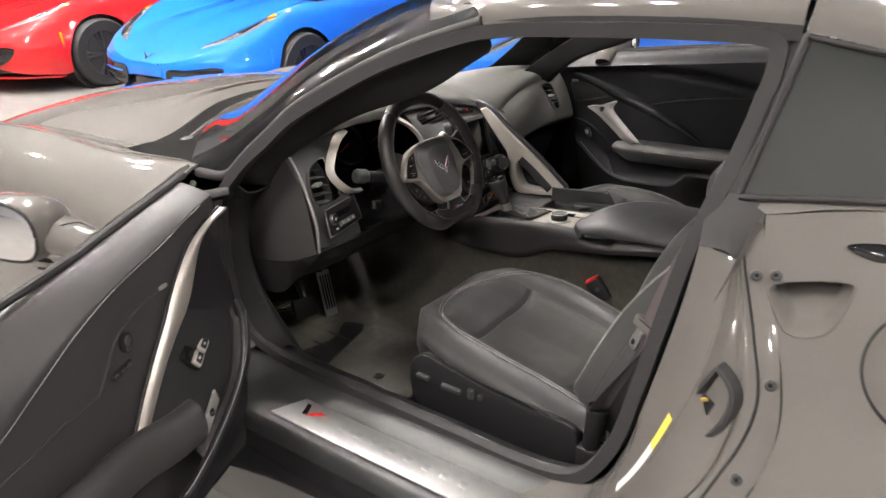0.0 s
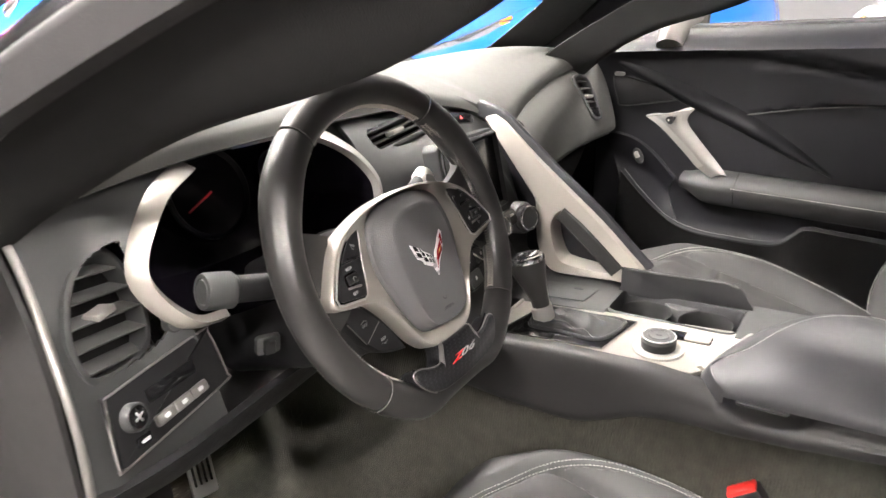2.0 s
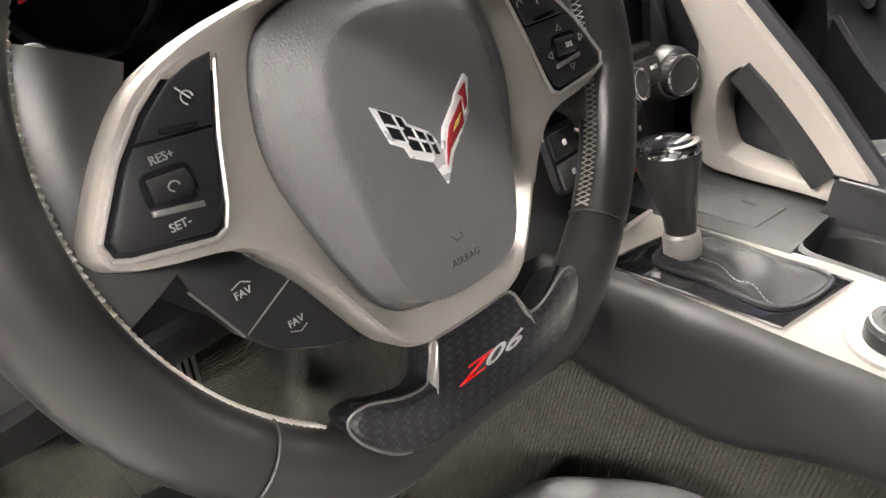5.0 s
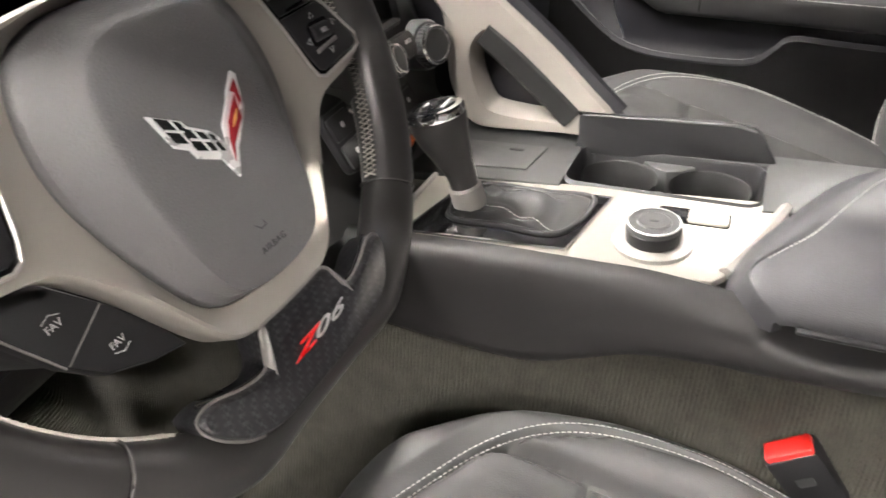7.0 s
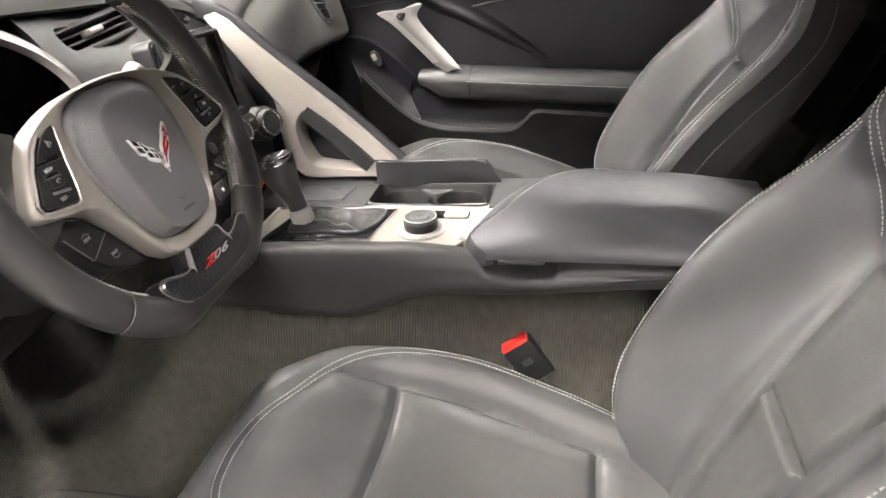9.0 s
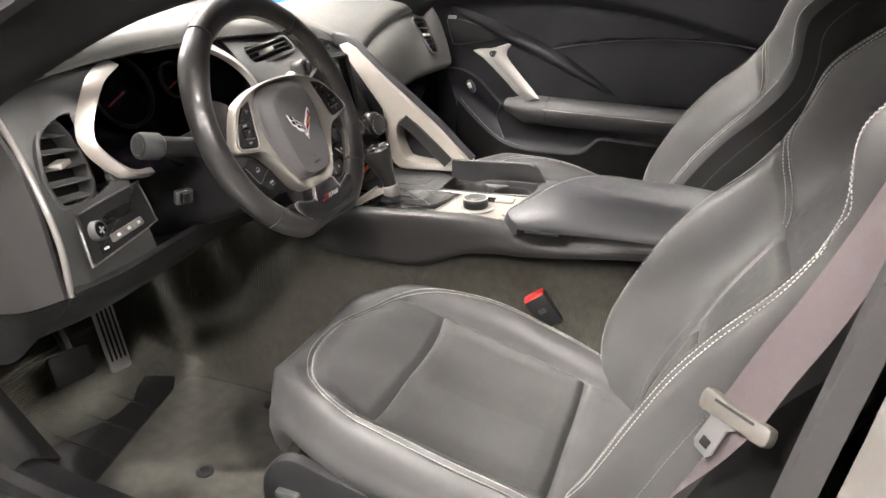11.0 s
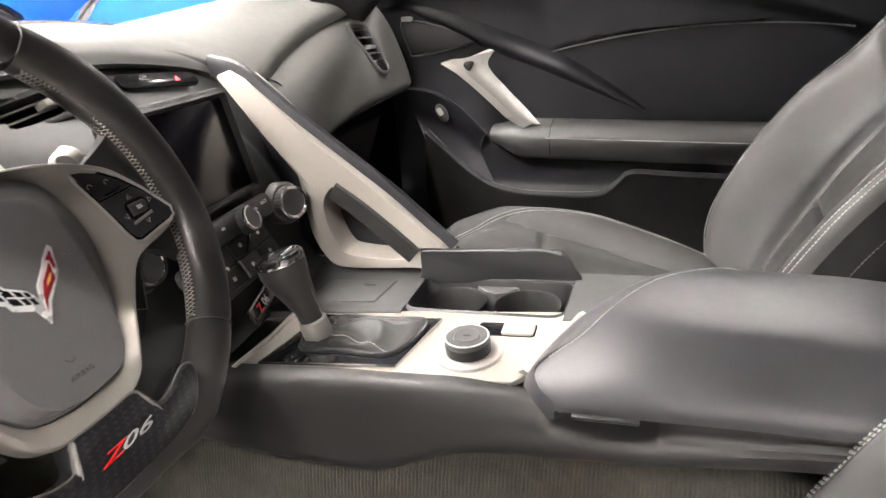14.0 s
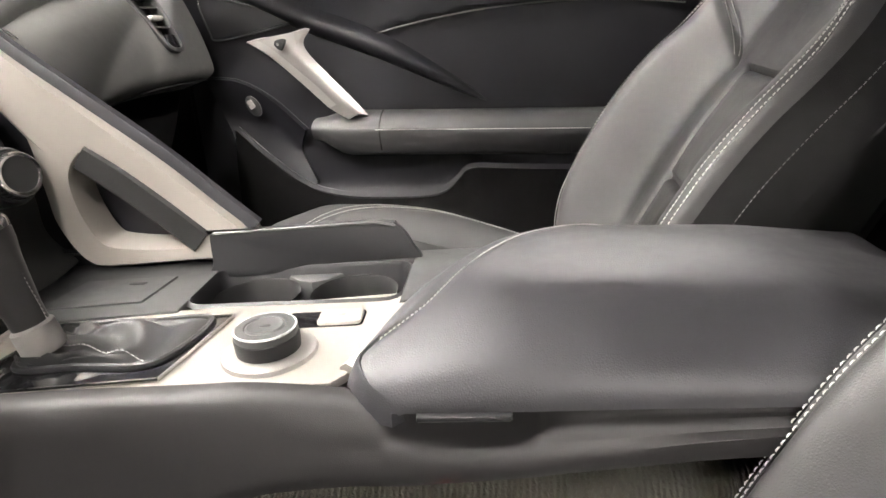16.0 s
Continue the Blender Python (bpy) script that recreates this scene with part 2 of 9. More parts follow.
def ring_frame(path, i, closed, up):
    n = len(path)
    a = path[(i - 1) % n] if (closed or i > 0) else path[i]
    b = path[(i + 1) % n] if (closed or i < n - 1) else path[i]
    t = (b - a).normalized()
    s = t.cross(up)
    if s.length < 1e-5:
        s = t.cross(Vector((1, 0, 0)))
    s.normalize()
    return t, s, s.cross(t).normalized()


def tube(path, r, seg=12, closed=False, up=(0, 0, 1), flat=1.0, bm=None, taper=None):
    """A round or oval tube along the path."""
    up = Vector(up)
    rows = []
    for i, p in enumerate(path):
        t, s, u = ring_frame(path, i, closed, up)
        k = taper(i / (len(path) - 1)) if taper else 1.0
        rows.append([p + (s * math.cos(a) * r + u * math.sin(a) * r * flat) * k for a in [2 * math.pi * j / seg for j in range(seg)]])
    return loft(rows, close_u=closed, close_v=True, cap=not closed, bm=bm)


def sweep(path, profile, closed=False, up=(0, 0, 1), bm=None, cap=True):
    """A closed profile (side, up) swept along the path."""
    up = Vector(up)
    rows = []
    for i, p in enumerate(path):
        t, s, u = ring_frame(path, i, closed, up)
        rows.append([p + s * a + u * b for a, b in profile])
    return loft(rows, close_u=closed, close_v=True, cap=cap and not closed, bm=bm)


def offset(outline, d):
    """Moves a closed 2D outline inwards by d."""
    n = len(outline)
    area = sum(outline[i][0] * outline[(i + 1) % n][1] - outline[(i + 1) % n][0] * outline[i][1] for i in range(n))
    sg = 1 if area > 0 else -1
    out = []
    for i in range(n):
        a, b, c = Vector(outline[i - 1][:2]), Vector(outline[i][:2]), Vector(outline[(i + 1) % n][:2])
        e1, e2 = (b - a), (c - b)
        if e1.length < 1e-9 or e2.length < 1e-9:
            out.append(b)
            continue
        e1.normalize()
        e2.normalize()
        nn = Vector((-e1.y - e2.y, e1.x + e2.x)) * sg
        if nn.length < 1e-6:
            out.append(b)
            continue
        nn.normalize()
        c2 = max(0.5, nn.dot(Vector((-e1.y, e1.x)) * sg))
        out.append(b + nn * d / c2)
    return out


def pad(outline, m, levels, bm=None, back=True):
    """A plate over a closed 2D outline in the frame m: levels of (inset, height); the last one is closed, and so is the first."""
    bm = bm or bmesh.new()
    rows = []
    for inset, h in levels:
        o = offset(outline, inset) if inset else [Vector(p[:2]) for p in outline]
        rows.append([m @ Vector((p[0], p[1], h)) for p in o])
    loft(rows, close_v=True, bm=bm)
    bm.verts.ensure_lookup_table()
    n = len(outline)
    k = len(bm.verts) - n * len(rows)
    bm.faces.new([bm.verts[k + n * (len(rows) - 1) + j] for j in range(n)])
    if back:
        bm.faces.new([bm.verts[k + j] for j in range(n)][::-1])
    return bm


def plate(outline, m, depth, bevel=0.002, bm=None):
    return pad(outline, m, [(0, 0), (0, depth - bevel), (bevel * 0.3, depth - bevel * 0.3), (bevel, depth)], bm)


def dome(outline, m, depth, rise, bevel=0.004, steps=5, bm=None):
    """A plate whose face swells towards the middle."""
    c = sum((Vector(p[:2]) for p in outline), Vector((0, 0))) / len(outline)
    bm = bm or bmesh.new()
    rows = [[m @ Vector((p[0], p[1], 0)) for p in outline], [m @ Vector((p[0], p[1], depth - bevel)) for p in outline]]
    o = offset(outline, bevel)
    for s in range(steps):
        f = s / steps
        k = 1 - f
        rows.append([m @ Vector((*(c + (Vector(p[:2]) - c) * k), depth + rise * (1 - k ** 2.2))) for p in o])
    loft(rows, close_v=True, bm=bm)
    top = bm.verts.new(m @ Vector((*c, depth + rise)))
    bm.verts.ensure_lookup_table()
    n = len(outline)
    base = len(bm.verts) - 1 - n
    for j in range(n):
        bm.faces.new((bm.verts[base + j], bm.verts[base + (j + 1) % n], top))
    b0 = len(bm.verts) - 1 - n * len(rows)
    bm.faces.new([bm.verts[b0 + j] for j in range(n)][::-1])
    return bm


def rounded(w, h, r, n=4, cx=0.0, cy=0.0):
    """Outline of a rectangle w x h with round corners."""
    out = []
    for sx, sy, a0 in ((1, 1, 0), (-1, 1, 90), (-1, -1, 180), (1, -1, 270)):
        for i in range(n + 1):
            a = radians(a0 + 90 * i / n)
            out.append(Vector((cx + sx * (w / 2 - r) + r * math.cos(a), cy + sy * (h / 2 - r) + r * math.sin(a))))
    return out


def circle(r, n=24, cx=0.0, cy=0.0, sy=1.0):
    return [Vector((cx + r * math.cos(2 * math.pi * i / n), cy + r * sy * math.sin(2 * math.pi * i / n))) for i in range(n)]


def box(sx, sy, sz, m, bevel=0.002, bm=None):
    """A bevelled block centred in the frame m."""
    return pad(rounded(sx, sy, max(bevel, 0.0005), 2), m @ Matrix.Translation((0, 0, -sz / 2)),
               [(bevel, 0), (0, bevel), (0, sz - bevel), (bevel * 0.3, sz - bevel * 0.3), (bevel, sz)], bm)


def lathe(profile, m, n=24, bm=None):
    """A turned body: profile of (radius, height)."""
    rows = [[m @ Vector((r * math.cos(2 * math.pi * j / n), r * math.sin(2 * math.pi * j / n), h)) for j in range(n)] for r, h in profile]
    return loft(rows, close_v=True, cap=True, bm=bm)


def axes(origin, x, z):
    """A frame at origin with its z along z and its x near x."""
    z = Vector(z).normalized()
    x = Vector(x)
    x = (x - z * x.dot(z)).normalized()
    y = z.cross(x)
    m = Matrix((x, y, z)).transposed().to_4x4()
    m.translation = Vector(origin)
    return m


def stitches(name, path, parent, mat=None, step=0.0045, length=0.003, r=0.0006, lift=0.0004, normals=None):
    """A row of thread stitches along the path, as one mesh."""
    bm = bmesh.new()
    dist = 0.0
    nxt = 0.0
    for i in range(len(path) - 1):
        a, b = path[i], path[i + 1]
        d = (b - a).length
        if d < 1e-7:
            continue
        t = (b - a) / d
        while nxt < dist + d:
            p = a + t * (nxt - dist)
            n = normals[i] if normals else Vector((0, 0, 1))
            s = t.cross(n)
            if s.length < 1e-4:
                s = t.cross(Vector((1, 0, 0)))
            s.normalize()
            n = s.cross(t)
            p = p + n * lift
            c = [p - t * length / 2, p - t * length / 4 + n * r, p + t * length / 4 + n * r, p + t * length / 2]
            rows = [[q + s * r * k, q + n * r * k, q - s * r * k, q - n * r * k] for q, k in zip(c, (0.5, 1, 1, 0.5))]
            loft(rows, close_v=True, cap=True, bm=bm)
            nxt += step
        dist += d
    ob = link_mesh(name, bm, mat or THREAD, parent)
    ob["kind"] = "stuff"
    return ob


def words(name, text, m, size, mat, parent=None, depth=0.0004, spread=1.0, shear=0.0):
    """Raised lettering in the built-in font, centred in the frame m."""
    cu = bpy.data.curves.new(name, "FONT")
    cu.body, cu.size, cu.align_x, cu.align_y, cu.extrude, cu.space_character = text, size, "CENTER", "CENTER", depth, spread
    cu.resolution_u = 3
    cu.shear = shear
    tmp = bpy.data.objects.new(name, cu)
    scene.collection.objects.link(tmp)
    bpy.context.view_layer.update()
    me = bpy.data.meshes.new_from_object(tmp)
    bpy.data.objects.remove(tmp)
    bpy.data.curves.remove(cu)
    me.transform(m)
    me.materials.clear()
    me.materials.append(mat)
    ob = new(name, me)
    if parent is not None:
        ob.parent = parent
    return ob

# ---------------------------------------------------------------- showroom
def smooth(t):
    t = max(0.0, min(1.0, t))
    return t * t * (3 - 2 * t)


def showroom():
    xs = [-16 + 0.5 * i for i in range(49)]
    ys = [-8 + 0.5 * i for i in range(43)]
    bm = loft([[V(x, y, 0.0) for y in ys] for x in xs])
    solid(bm, 0.05)
    tagged(part("floor", bm, FLOOR), "polished pale concrete showroom floor", "floor", kind="structure")
    for name, sx, sy, x, y in (("wall_west", 0.2, 21.4, -16.1, 2.5), ("wall_east", 0.2, 21.4, 8.1, 2.5),
                               ("wall_north", 24, 0.2, -4, 13.1), ("wall_south", 24, 0.2, -4, -8.1)):
        tagged(part(name, box(sx, sy, 4.6, pose(x, y, 2.2), 0.01), WALLPAINT), "white painted showroom wall", "wall", kind="structure")
    tagged(part("ceiling", box(24, 21, 0.1, pose(-4, 2.5, 4.45), 0.01), CEILING), "showroom ceiling, darkened to cut bounced light", "ceiling", kind="structure")
    light = thing("ceiling_light", "square recessed ceiling light with white diffuser", "ceiling light", "ceiling lights", at=(0, 0, 4.4))
    bm = bmesh.new()
    w = 0.12
    for a, b, c, d in ((0, w, 2 * w + 0.06, 0.06), (0, -w, 2 * w + 0.06, 0.06), (w, 0, 0.06, 2 * w - 0.06), (-w, 0, 0.06, 2 * w - 0.06)):
        box(c, d, 0.04, pose(a, b, -0.02), 0.004, bm)
    part("frame", bm, WHITE_INK, light)
    part("diffuser", box(2 * w - 0.06, 2 * w - 0.06, 0.02, pose(0, 0, -0.012), 0.003), LIGHT, light)
    places = [(-2.6, -0.7), (-3.7, 1.2), (-5.8, -0.3), (-2.4, 0.8), (-4.5, -0.2), (-6.6, 0.7), (-1.7, -3.8), (1.8, -5.2), (-2.2, 10.4), (2.4, 9.6), (-7.0, -1.3), (-7.0, 1.2), (-0.9, -2.8), (2.9, -2.7), (-2.3, -3.2), (0.8, -6.4),
              (0.9, 4.4), (3.6, 1.0), (-4.6, 4.6), (4.6, -1.4)]
    for k, (x, y) in enumerate(places):
        m = Matrix.Translation((x, y, 4.4))
        if k == 0:
            light.matrix_basis = m
        else:
            copy_thing(light, m)


showroom()

# ---------------------------------------------------------------- steering wheel
WT = radians(24)
WHEEL = axes((-0.012, -0.359, 0.890), (0, 1, 0), (math.cos(WT), 0, math.sin(WT)))   # x across, y up the wheel, z to the driver


def both(half, close=True):
    """Full outline from its right half, given from the top down."""
    return [Vector(p) for p in half] + [Vector((-p[0], p[1])) for p in reversed(half)]


def smooth_outline(half, n):
    return [v.to_2d() for v in spline([(p[0], p[1], 0) for p in both(half)], n, closed=True)]


def rim_point(a, r=0.0, lift=0.0):
    """Point on the rim's centre line at the angle a (0 to the right, counter-clockwise); the bottom is flattened."""
    x, y = (0.160 + r) * math.cos(a), (0.160 + r) * math.sin(a)
    flat = -0.150 - r
    if y < flat + 0.012:
        k = smooth((flat + 0.012 - y) / 0.022)
        y = y * (1 - k) + (flat + 0.004) * k
    return WHEEL @ Vector((x + 0.002, y + 0.018, -0.010 + lift))


def by_angle(outline, n, c=Vector((0, 0))):
    """Points of a star-shaped outline at n even angles round c."""
    out = []
    k = len(outline)
    for i in range(n):
        a = 2 * math.pi * i / n
        d = Vector((math.cos(a), math.sin(a)))
        best = 0.0
        for j in range(k):
            p, q = Vector(outline[j][:2]) - c, Vector(outline[(j + 1) % k][:2]) - c
            e = q - p
            den = d.x * e.y - d.y * e.x
            if abs(den) < 1e-12:
                continue
            t = (p.x * e.y - p.y * e.x) / den
            s = (p.x * d.y - p.y * d.x) / den
            if t > best and -1e-6 <= s <= 1 + 1e-6:
                best = t
        out.append(c + d * best)
    return out


def outline2(points, n, closed=True):
    return [v.to_2d() for v in spline([(p[0], p[1], 0) for p in points], n, closed)]


def steering_wheel():
    w = thing("steering_wheel", "black leather flat-bottomed steering wheel with satin silver spokes", "steering wheel")
    nrm = WHEEL.to_3x3() @ Vector((0, 0, 1))
    # rim in four leather lengths, parted by narrow seams
    cuts = [52, 127, 225, 319, 412]
    for k in range(4):
        a0, a1 = cuts[k] + 0.35, cuts[k + 1] - 0.35
        n = int((a1 - a0) / 2.2)
        path = [rim_point(radians(a0 + (a1 - a0) * i / n)) for i in range(n + 1)]
        side = k in (1, 3)
        rows = []
        for i, p in enumerate(path):
            t, s, u = ring_frame(path, i, False, nrm)
            f = i / n
            swell = 1.0 + (0.10 * math.exp(-((f - (0.20 if k == 1 else 0.80)) / 0.12) ** 2) if side else 0)
            edge = 0.95 if i in (0, n) else 1.0
            ring = []
            for j in range(24):
                a = 2 * math.pi * j / 24
                rr = 0.0172 * swell * edge
                ring.append(p + s * math.cos(a) * rr + u * math.sin(a) * rr * 0.94)
            rows.append(ring)
        part("rim", loft(rows, close_v=True, cap=True), RIM_LEATHER, w)
    for a in cuts[:4]:
        p0, p1 = rim_point(radians(a - 0.5)), rim_point(radians(a + 0.5))
        mm = axes((p0 + p1) / 2, nrm, p1 - p0)
        part("rim_seam", tube([mm @ Vector((0.0163 * math.cos(q), 0.0173 * math.sin(q), 0)) for q in [0.2 * k for k in range(32)]], 0.0005, 5), VINYL, w)
    core = [rim_point(radians(3 * i)) for i in range(120)]
    part("rim_core", tube(core, 0.0140, 10, True, nrm), RUBBER, w)
    # crossed thread along the inside of the rim
    for a0, a1 in ((-40, 50), (128, 236), (54, 126)):
        bm = bmesh.new()
        count = int((a1 - a0) / 1.25)
        for flip in (1, -1):
            zig = [rim_point(radians(a0 + i * 1.25), -0.0174, 0.0005 + 0.0042 * flip * (1 if i % 2 else -1)) for i in range(count)]
            tube(zig, 0.0008, 4, False, nrm, bm=bm)
        tagged(part("stitching", bm, WHEEL_THREAD, w), kind="stuff")
    # leather that joins the rim to the spokes at nine and three o'clock
    for sx in (-1, 1):
        ctl = []
        for f, dz in ((0.0, 0.0), (0.35, 0.003), (0.7, 0.001), (1.0, -0.006)):
            ctl.append([WHEEL @ Vector((sx * (0.100 + 0.010 * math.sin(math.pi * g) + (0.048 - 0.004 * math.sin(math.pi * g)) * f), 0.056 - 0.066 * g + (0.020 - 0.046 * g) * f, -0.010 - 0.002 * f + dz)) for g in (0, 0.25, 0.5, 0.75, 1.0)])
        part("spoke_cover", solid(loft(patch(ctl, 12, 20)), 0.010, tuple(-nrm)), RIM_LEATHER, w, "leather over the side spoke")
    # silver spoke frame: a ring between its outer edge and the airbag cover
    fr = [(0.012, 0.0715), (0.032, 0.0700), (0.055, 0.0668), (0.078, 0.0605), (0.095, 0.0535), (0.109, 0.0450), (0.1235, 0.0290), (0.1335, 0.0130), (0.1378, 0.0035), (0.1362, -0.0035), (0.1270, -0.0080),
          (0.110, -0.0115), (0.095, -0.0140), (0.084, -0.0200), (0.0745, -0.0310), (0.065, -0.0440), (0.0555, -0.0600), (0.0475, -0.0730), (0.0400, -0.0815), (0.0290, -0.0870), (0.010, -0.0885)]
    ab = [(0.012, 0.0665), (0.032, 0.0650), (0.050, 0.0585), (0.0605, 0.0470), (0.0668, 0.0250), (0.0668, 0.0040), (0.0600, -0.0220), (0.0490, -0.0490), (0.0405, -0.0625), (0.0290, -0.0705), (0.010, -0.0742)]
    pl = [(0.010, 0.0520), (0.022, 0.0500), (0.034, 0.0440), (0.0410, 0.0350), (0.0435, 0.0200), (0.0440, 0.0), (0.0425, -0.0250), (0.0385, -0.0450), (0.0320, -0.0600), (0.0230, -0.0668), (0.008, -0.0695)]
    N = 200
    o = by_angle(smooth_outline(fr, 240), N)
    s = by_angle(smooth_outline(ab, 160), N)
    q = by_angle(smooth_outline(pl, 160), N)

    def ring(points, h):
        return [WHEEL @ Vector((p.x, p.y, h)) for p in points]

    def towards(a, b, d):
        return [x + (y - x).normalized() * min(d, (y - x).length * 0.45) for x, y in zip(a, b)]
    mix = lambda a, b, f: [x.lerp(y, f) for x, y in zip(a, b)]
    rows = [ring(towards(o, s, 0.004), -0.022), ring(o, -0.014), ring(o, 0.0), ring(towards(o, s, 0.0008), 0.0030), ring(towards(o, s, 0.0022), 0.0046), ring(towards(o, s, 0.0040), 0.0047), ring(mix(o, s, 0.5), 0.0030),
            ring(mix(o, s, 0.75), 0.0008), ring(mix(o, s, 0.92), -0.0014), ring(mix(o, s, 0.992), -0.0024), ring(s, -0.0045), ring(s, -0.014)]
    part("spoke_frame", loft(rows, close_v=True), CHAMPAGNE, w, "satin silver spoke trim")
    # airbag cover: sloping flanks round a grained face
    s2 = [p * 0.993 for p in s]
    rows = [ring(s2, -0.012), ring(s2, -0.0035), ring([p * 0.984 for p in s], -0.0008), ring([p * 0.968 for p in s], 0.0010)]
    for f, h in ((0.12, 0.0022), (0.35, 0.0052), (0.60, 0.0086), (0.82, 0.0114), (0.93, 0.0126), (1.0, 0.0132)):
        rows.append(ring(mix([p * 0.955 for p in s], q, f), h))
    for k, h in ((0.92, 0.0137), (0.75, 0.0141), (0.5, 0.0144), (0.25, 0.0146), (0.02, 0.0146)):
        rows.append(ring([p * k for p in q], h))
    part("airbag_cover", loft(rows, close_v=True, cap=True), AIRBAG, w, "grained dark grey airbag cover")
    # button pods, sloping inwards
    pod = [(0.0745, 0.0535), (0.084, 0.0518), (0.095, 0.0472), (0.107, 0.0380), (0.119, 0.0250), (0.1325, 0.0045), (0.1315, 0.0), (0.1270, -0.0018), (0.0985, -0.0062), (0.0945, -0.0045), (0.0915, 0.0020), (0.0855, 0.0240), (0.0765, 0.0500)]
    for sx in (1, -1):
        base = WHEEL @ Matrix.Translation((0.1 * sx, 0, 0.0036)) @ pose(0, 0, 0, 0, -5.0 * sx, 0)

        def flat(points):
            r = [Vector((p[0] * sx - 0.1 * sx, p[1])) for p in points]
            return r if sx > 0 else r[::-1]
        body = flat([p for p in pod])
        gap = part("button_pod", plate(offset(body, -0.0012), base @ Matrix.Translation((0, 0, -0.006)), 0.0072, 0.0006), GLOSS, w, "matt black control pod")
        part("pod_rim", tube([base @ Vector((p.x, p.y, 0.0012)) for p in offset(body, -0.0017)], 0.0010, 6, True), SILVER, gap, "bright rim round the pod")
        upper = flat([(0.0760, 0.0522), (0.084, 0.0505), (0.0943, 0.0461), (0.106, 0.0370), (0.1125, 0.0302), (0.0850, 0.0290)])
        lower = flat([(0.0848, 0.0278), (0.1135, 0.0290), (0.118, 0.0244), (0.1313, 0.0044), (0.1303, 0.0008), (0.1264, -0.0006), (0.0988, -0.0049), (0.0955, -0.0035), (0.0925, 0.0022)])
        part("upper_key", plate(upper, base @ Matrix.Translation((0, 0, -0.001)), 0.0036, 0.0009), PLASTIC, gap)
        low = part("lower_key", plate(lower, base @ Matrix.Translation((0, 0, -0.001)), 0.0034, 0.0009), PLASTIC, gap)
        part("key_step", plate([p for p in flat([(0.0905, 0.0296), (0.1045, 0.0306), (0.1040, 0.0326), (0.0905, 0.0314)])], base, 0.0040, 0.0004), GLOSS, gap)
        cx = 0.1075 * sx - 0.1 * sx
        part("roller_well", plate(rounded(0.0190, 0.0135, 0.004, 4, cx, 0.0140), base @ Matrix.Translation((0, 0, 0.0018)), 0.0010, 0.0003), GLOSS, low)
        part("roller_guard", plate(flat([(0.0985, 0.0062), (0.1165, 0.0088), (0.1165, 0.0068), (0.0985, 0.0042)]), base @ Matrix.Translation((0, 0, 0.002)), 0.0018, 0.0006), DIAL, low, "satin silver roller lip")
        barrel = [base @ Vector((cx - 0.0068 + 0.0136 * i / 6, 0.0142, 0.0008)) for i in range(7)]
        part("roller", tube(barrel, 0.0048, 14, False, nrm), PLASTIC, low)
        ink = base @ Matrix.Translation((-0.1 * sx, 0, 0.0027))
        if sx < 0:
            words("lettering", "RES+", ink @ pose(-0.1065, 0.0238, 0, 0, 0, 3), 0.0042, INK_GREY, gap)
            words("lettering", "SET-", ink @ pose(-0.109, 0.0015, 0, 0, 0, 3), 0.0042, INK_GREY, gap)
            part("symbol", tube([ink @ Vector((-0.0905 + 0.0022 * math.cos(a), 0.0395 + 0.0022 * math.sin(a), 0)) for a in [0.3 * i for i in range(16)]], 0.0003, 5), INK_GREY, gap)
            part("symbol", tube([ink @ Vector((-0.0895, 0.0390, 0)), ink @ Vector((-0.0935, 0.0435, 0))], 0.0003, 5), INK_GREY, gap)
            part("symbol", tube([ink @ Vector((-0.1075 + 0.0020 * math.cos(a), 0.0142 + 0.0016 * math.sin(a), 0.0032)) for a in [0.3 * i for i in range(16)]], 0.0003, 5), INK_GREY, low)
        else:
            for px, py, rot in ((0.1055, 0.0235, 0), (0.1100, 0.0030, 180), (0.0960, 0.0115, 90), (0.1200, 0.0160, -90)):
                t = ink @ pose(px, py, 0, 0, 0, rot)
                part("arrow", tube([t @ Vector(p) for p in ((-0.0018, -0.0012, 0), (0, 0.0018, 0), (0.0018, -0.0012, 0), (-0.0018, -0.0012, 0))], 0.00025, 4), INK_GREY, gap)
            words("lettering", "SEL", ink @ pose(0.1075, 0.0142, 0.0032), 0.0036, INK_GREY, low)
            for px, py in ((0.083, 0.0395), (0.0965, 0.0385)):
                part("symbol", tube([ink @ Vector((px + 0.0017 * math.cos(a), py + 0.0017 * math.sin(a), 0.0003)) for a in [0.3 * i for i in range(14)]], 0.0003, 5), INK_GREY, gap)
    # favourite buttons below the side spokes
    for sx in (1, -1):
        fav = [(0.1090, -0.0150), (0.1060, -0.0270), (0.0920, -0.0530), (0.0800, -0.0660), (0.0600, -0.0750), (0.0430, -0.0790), (0.0520, -0.0560), (0.0680, -0.0360), (0.0820, -0.0190), (0.0950, -0.0140)]
        o2 = [Vector((p[0] * sx, p[1])) for p in fav]
        if sx < 0:
            o2 = o2[::-1]
        m = WHEEL @ Matrix.Translation((0, 0, -0.034))
        f = part("favourite_button", plate(o2, m, 0.013, 0.003), PLASTIC, w, "black lower control button")
        part("joint", tube([m @ Vector((sx * 0.0665, -0.0395, 0.0131)), m @ Vector((sx * 0.0910, -0.0525, 0.0131))], 0.0004, 5), DIAL, f)
        part("joint", tube([m @ Vector((sx * 0.1060, -0.0270, 0.0120)), m @ Vector((sx * 0.0920, -0.0530, 0.0120))], 0.0006, 5), DIAL, f)
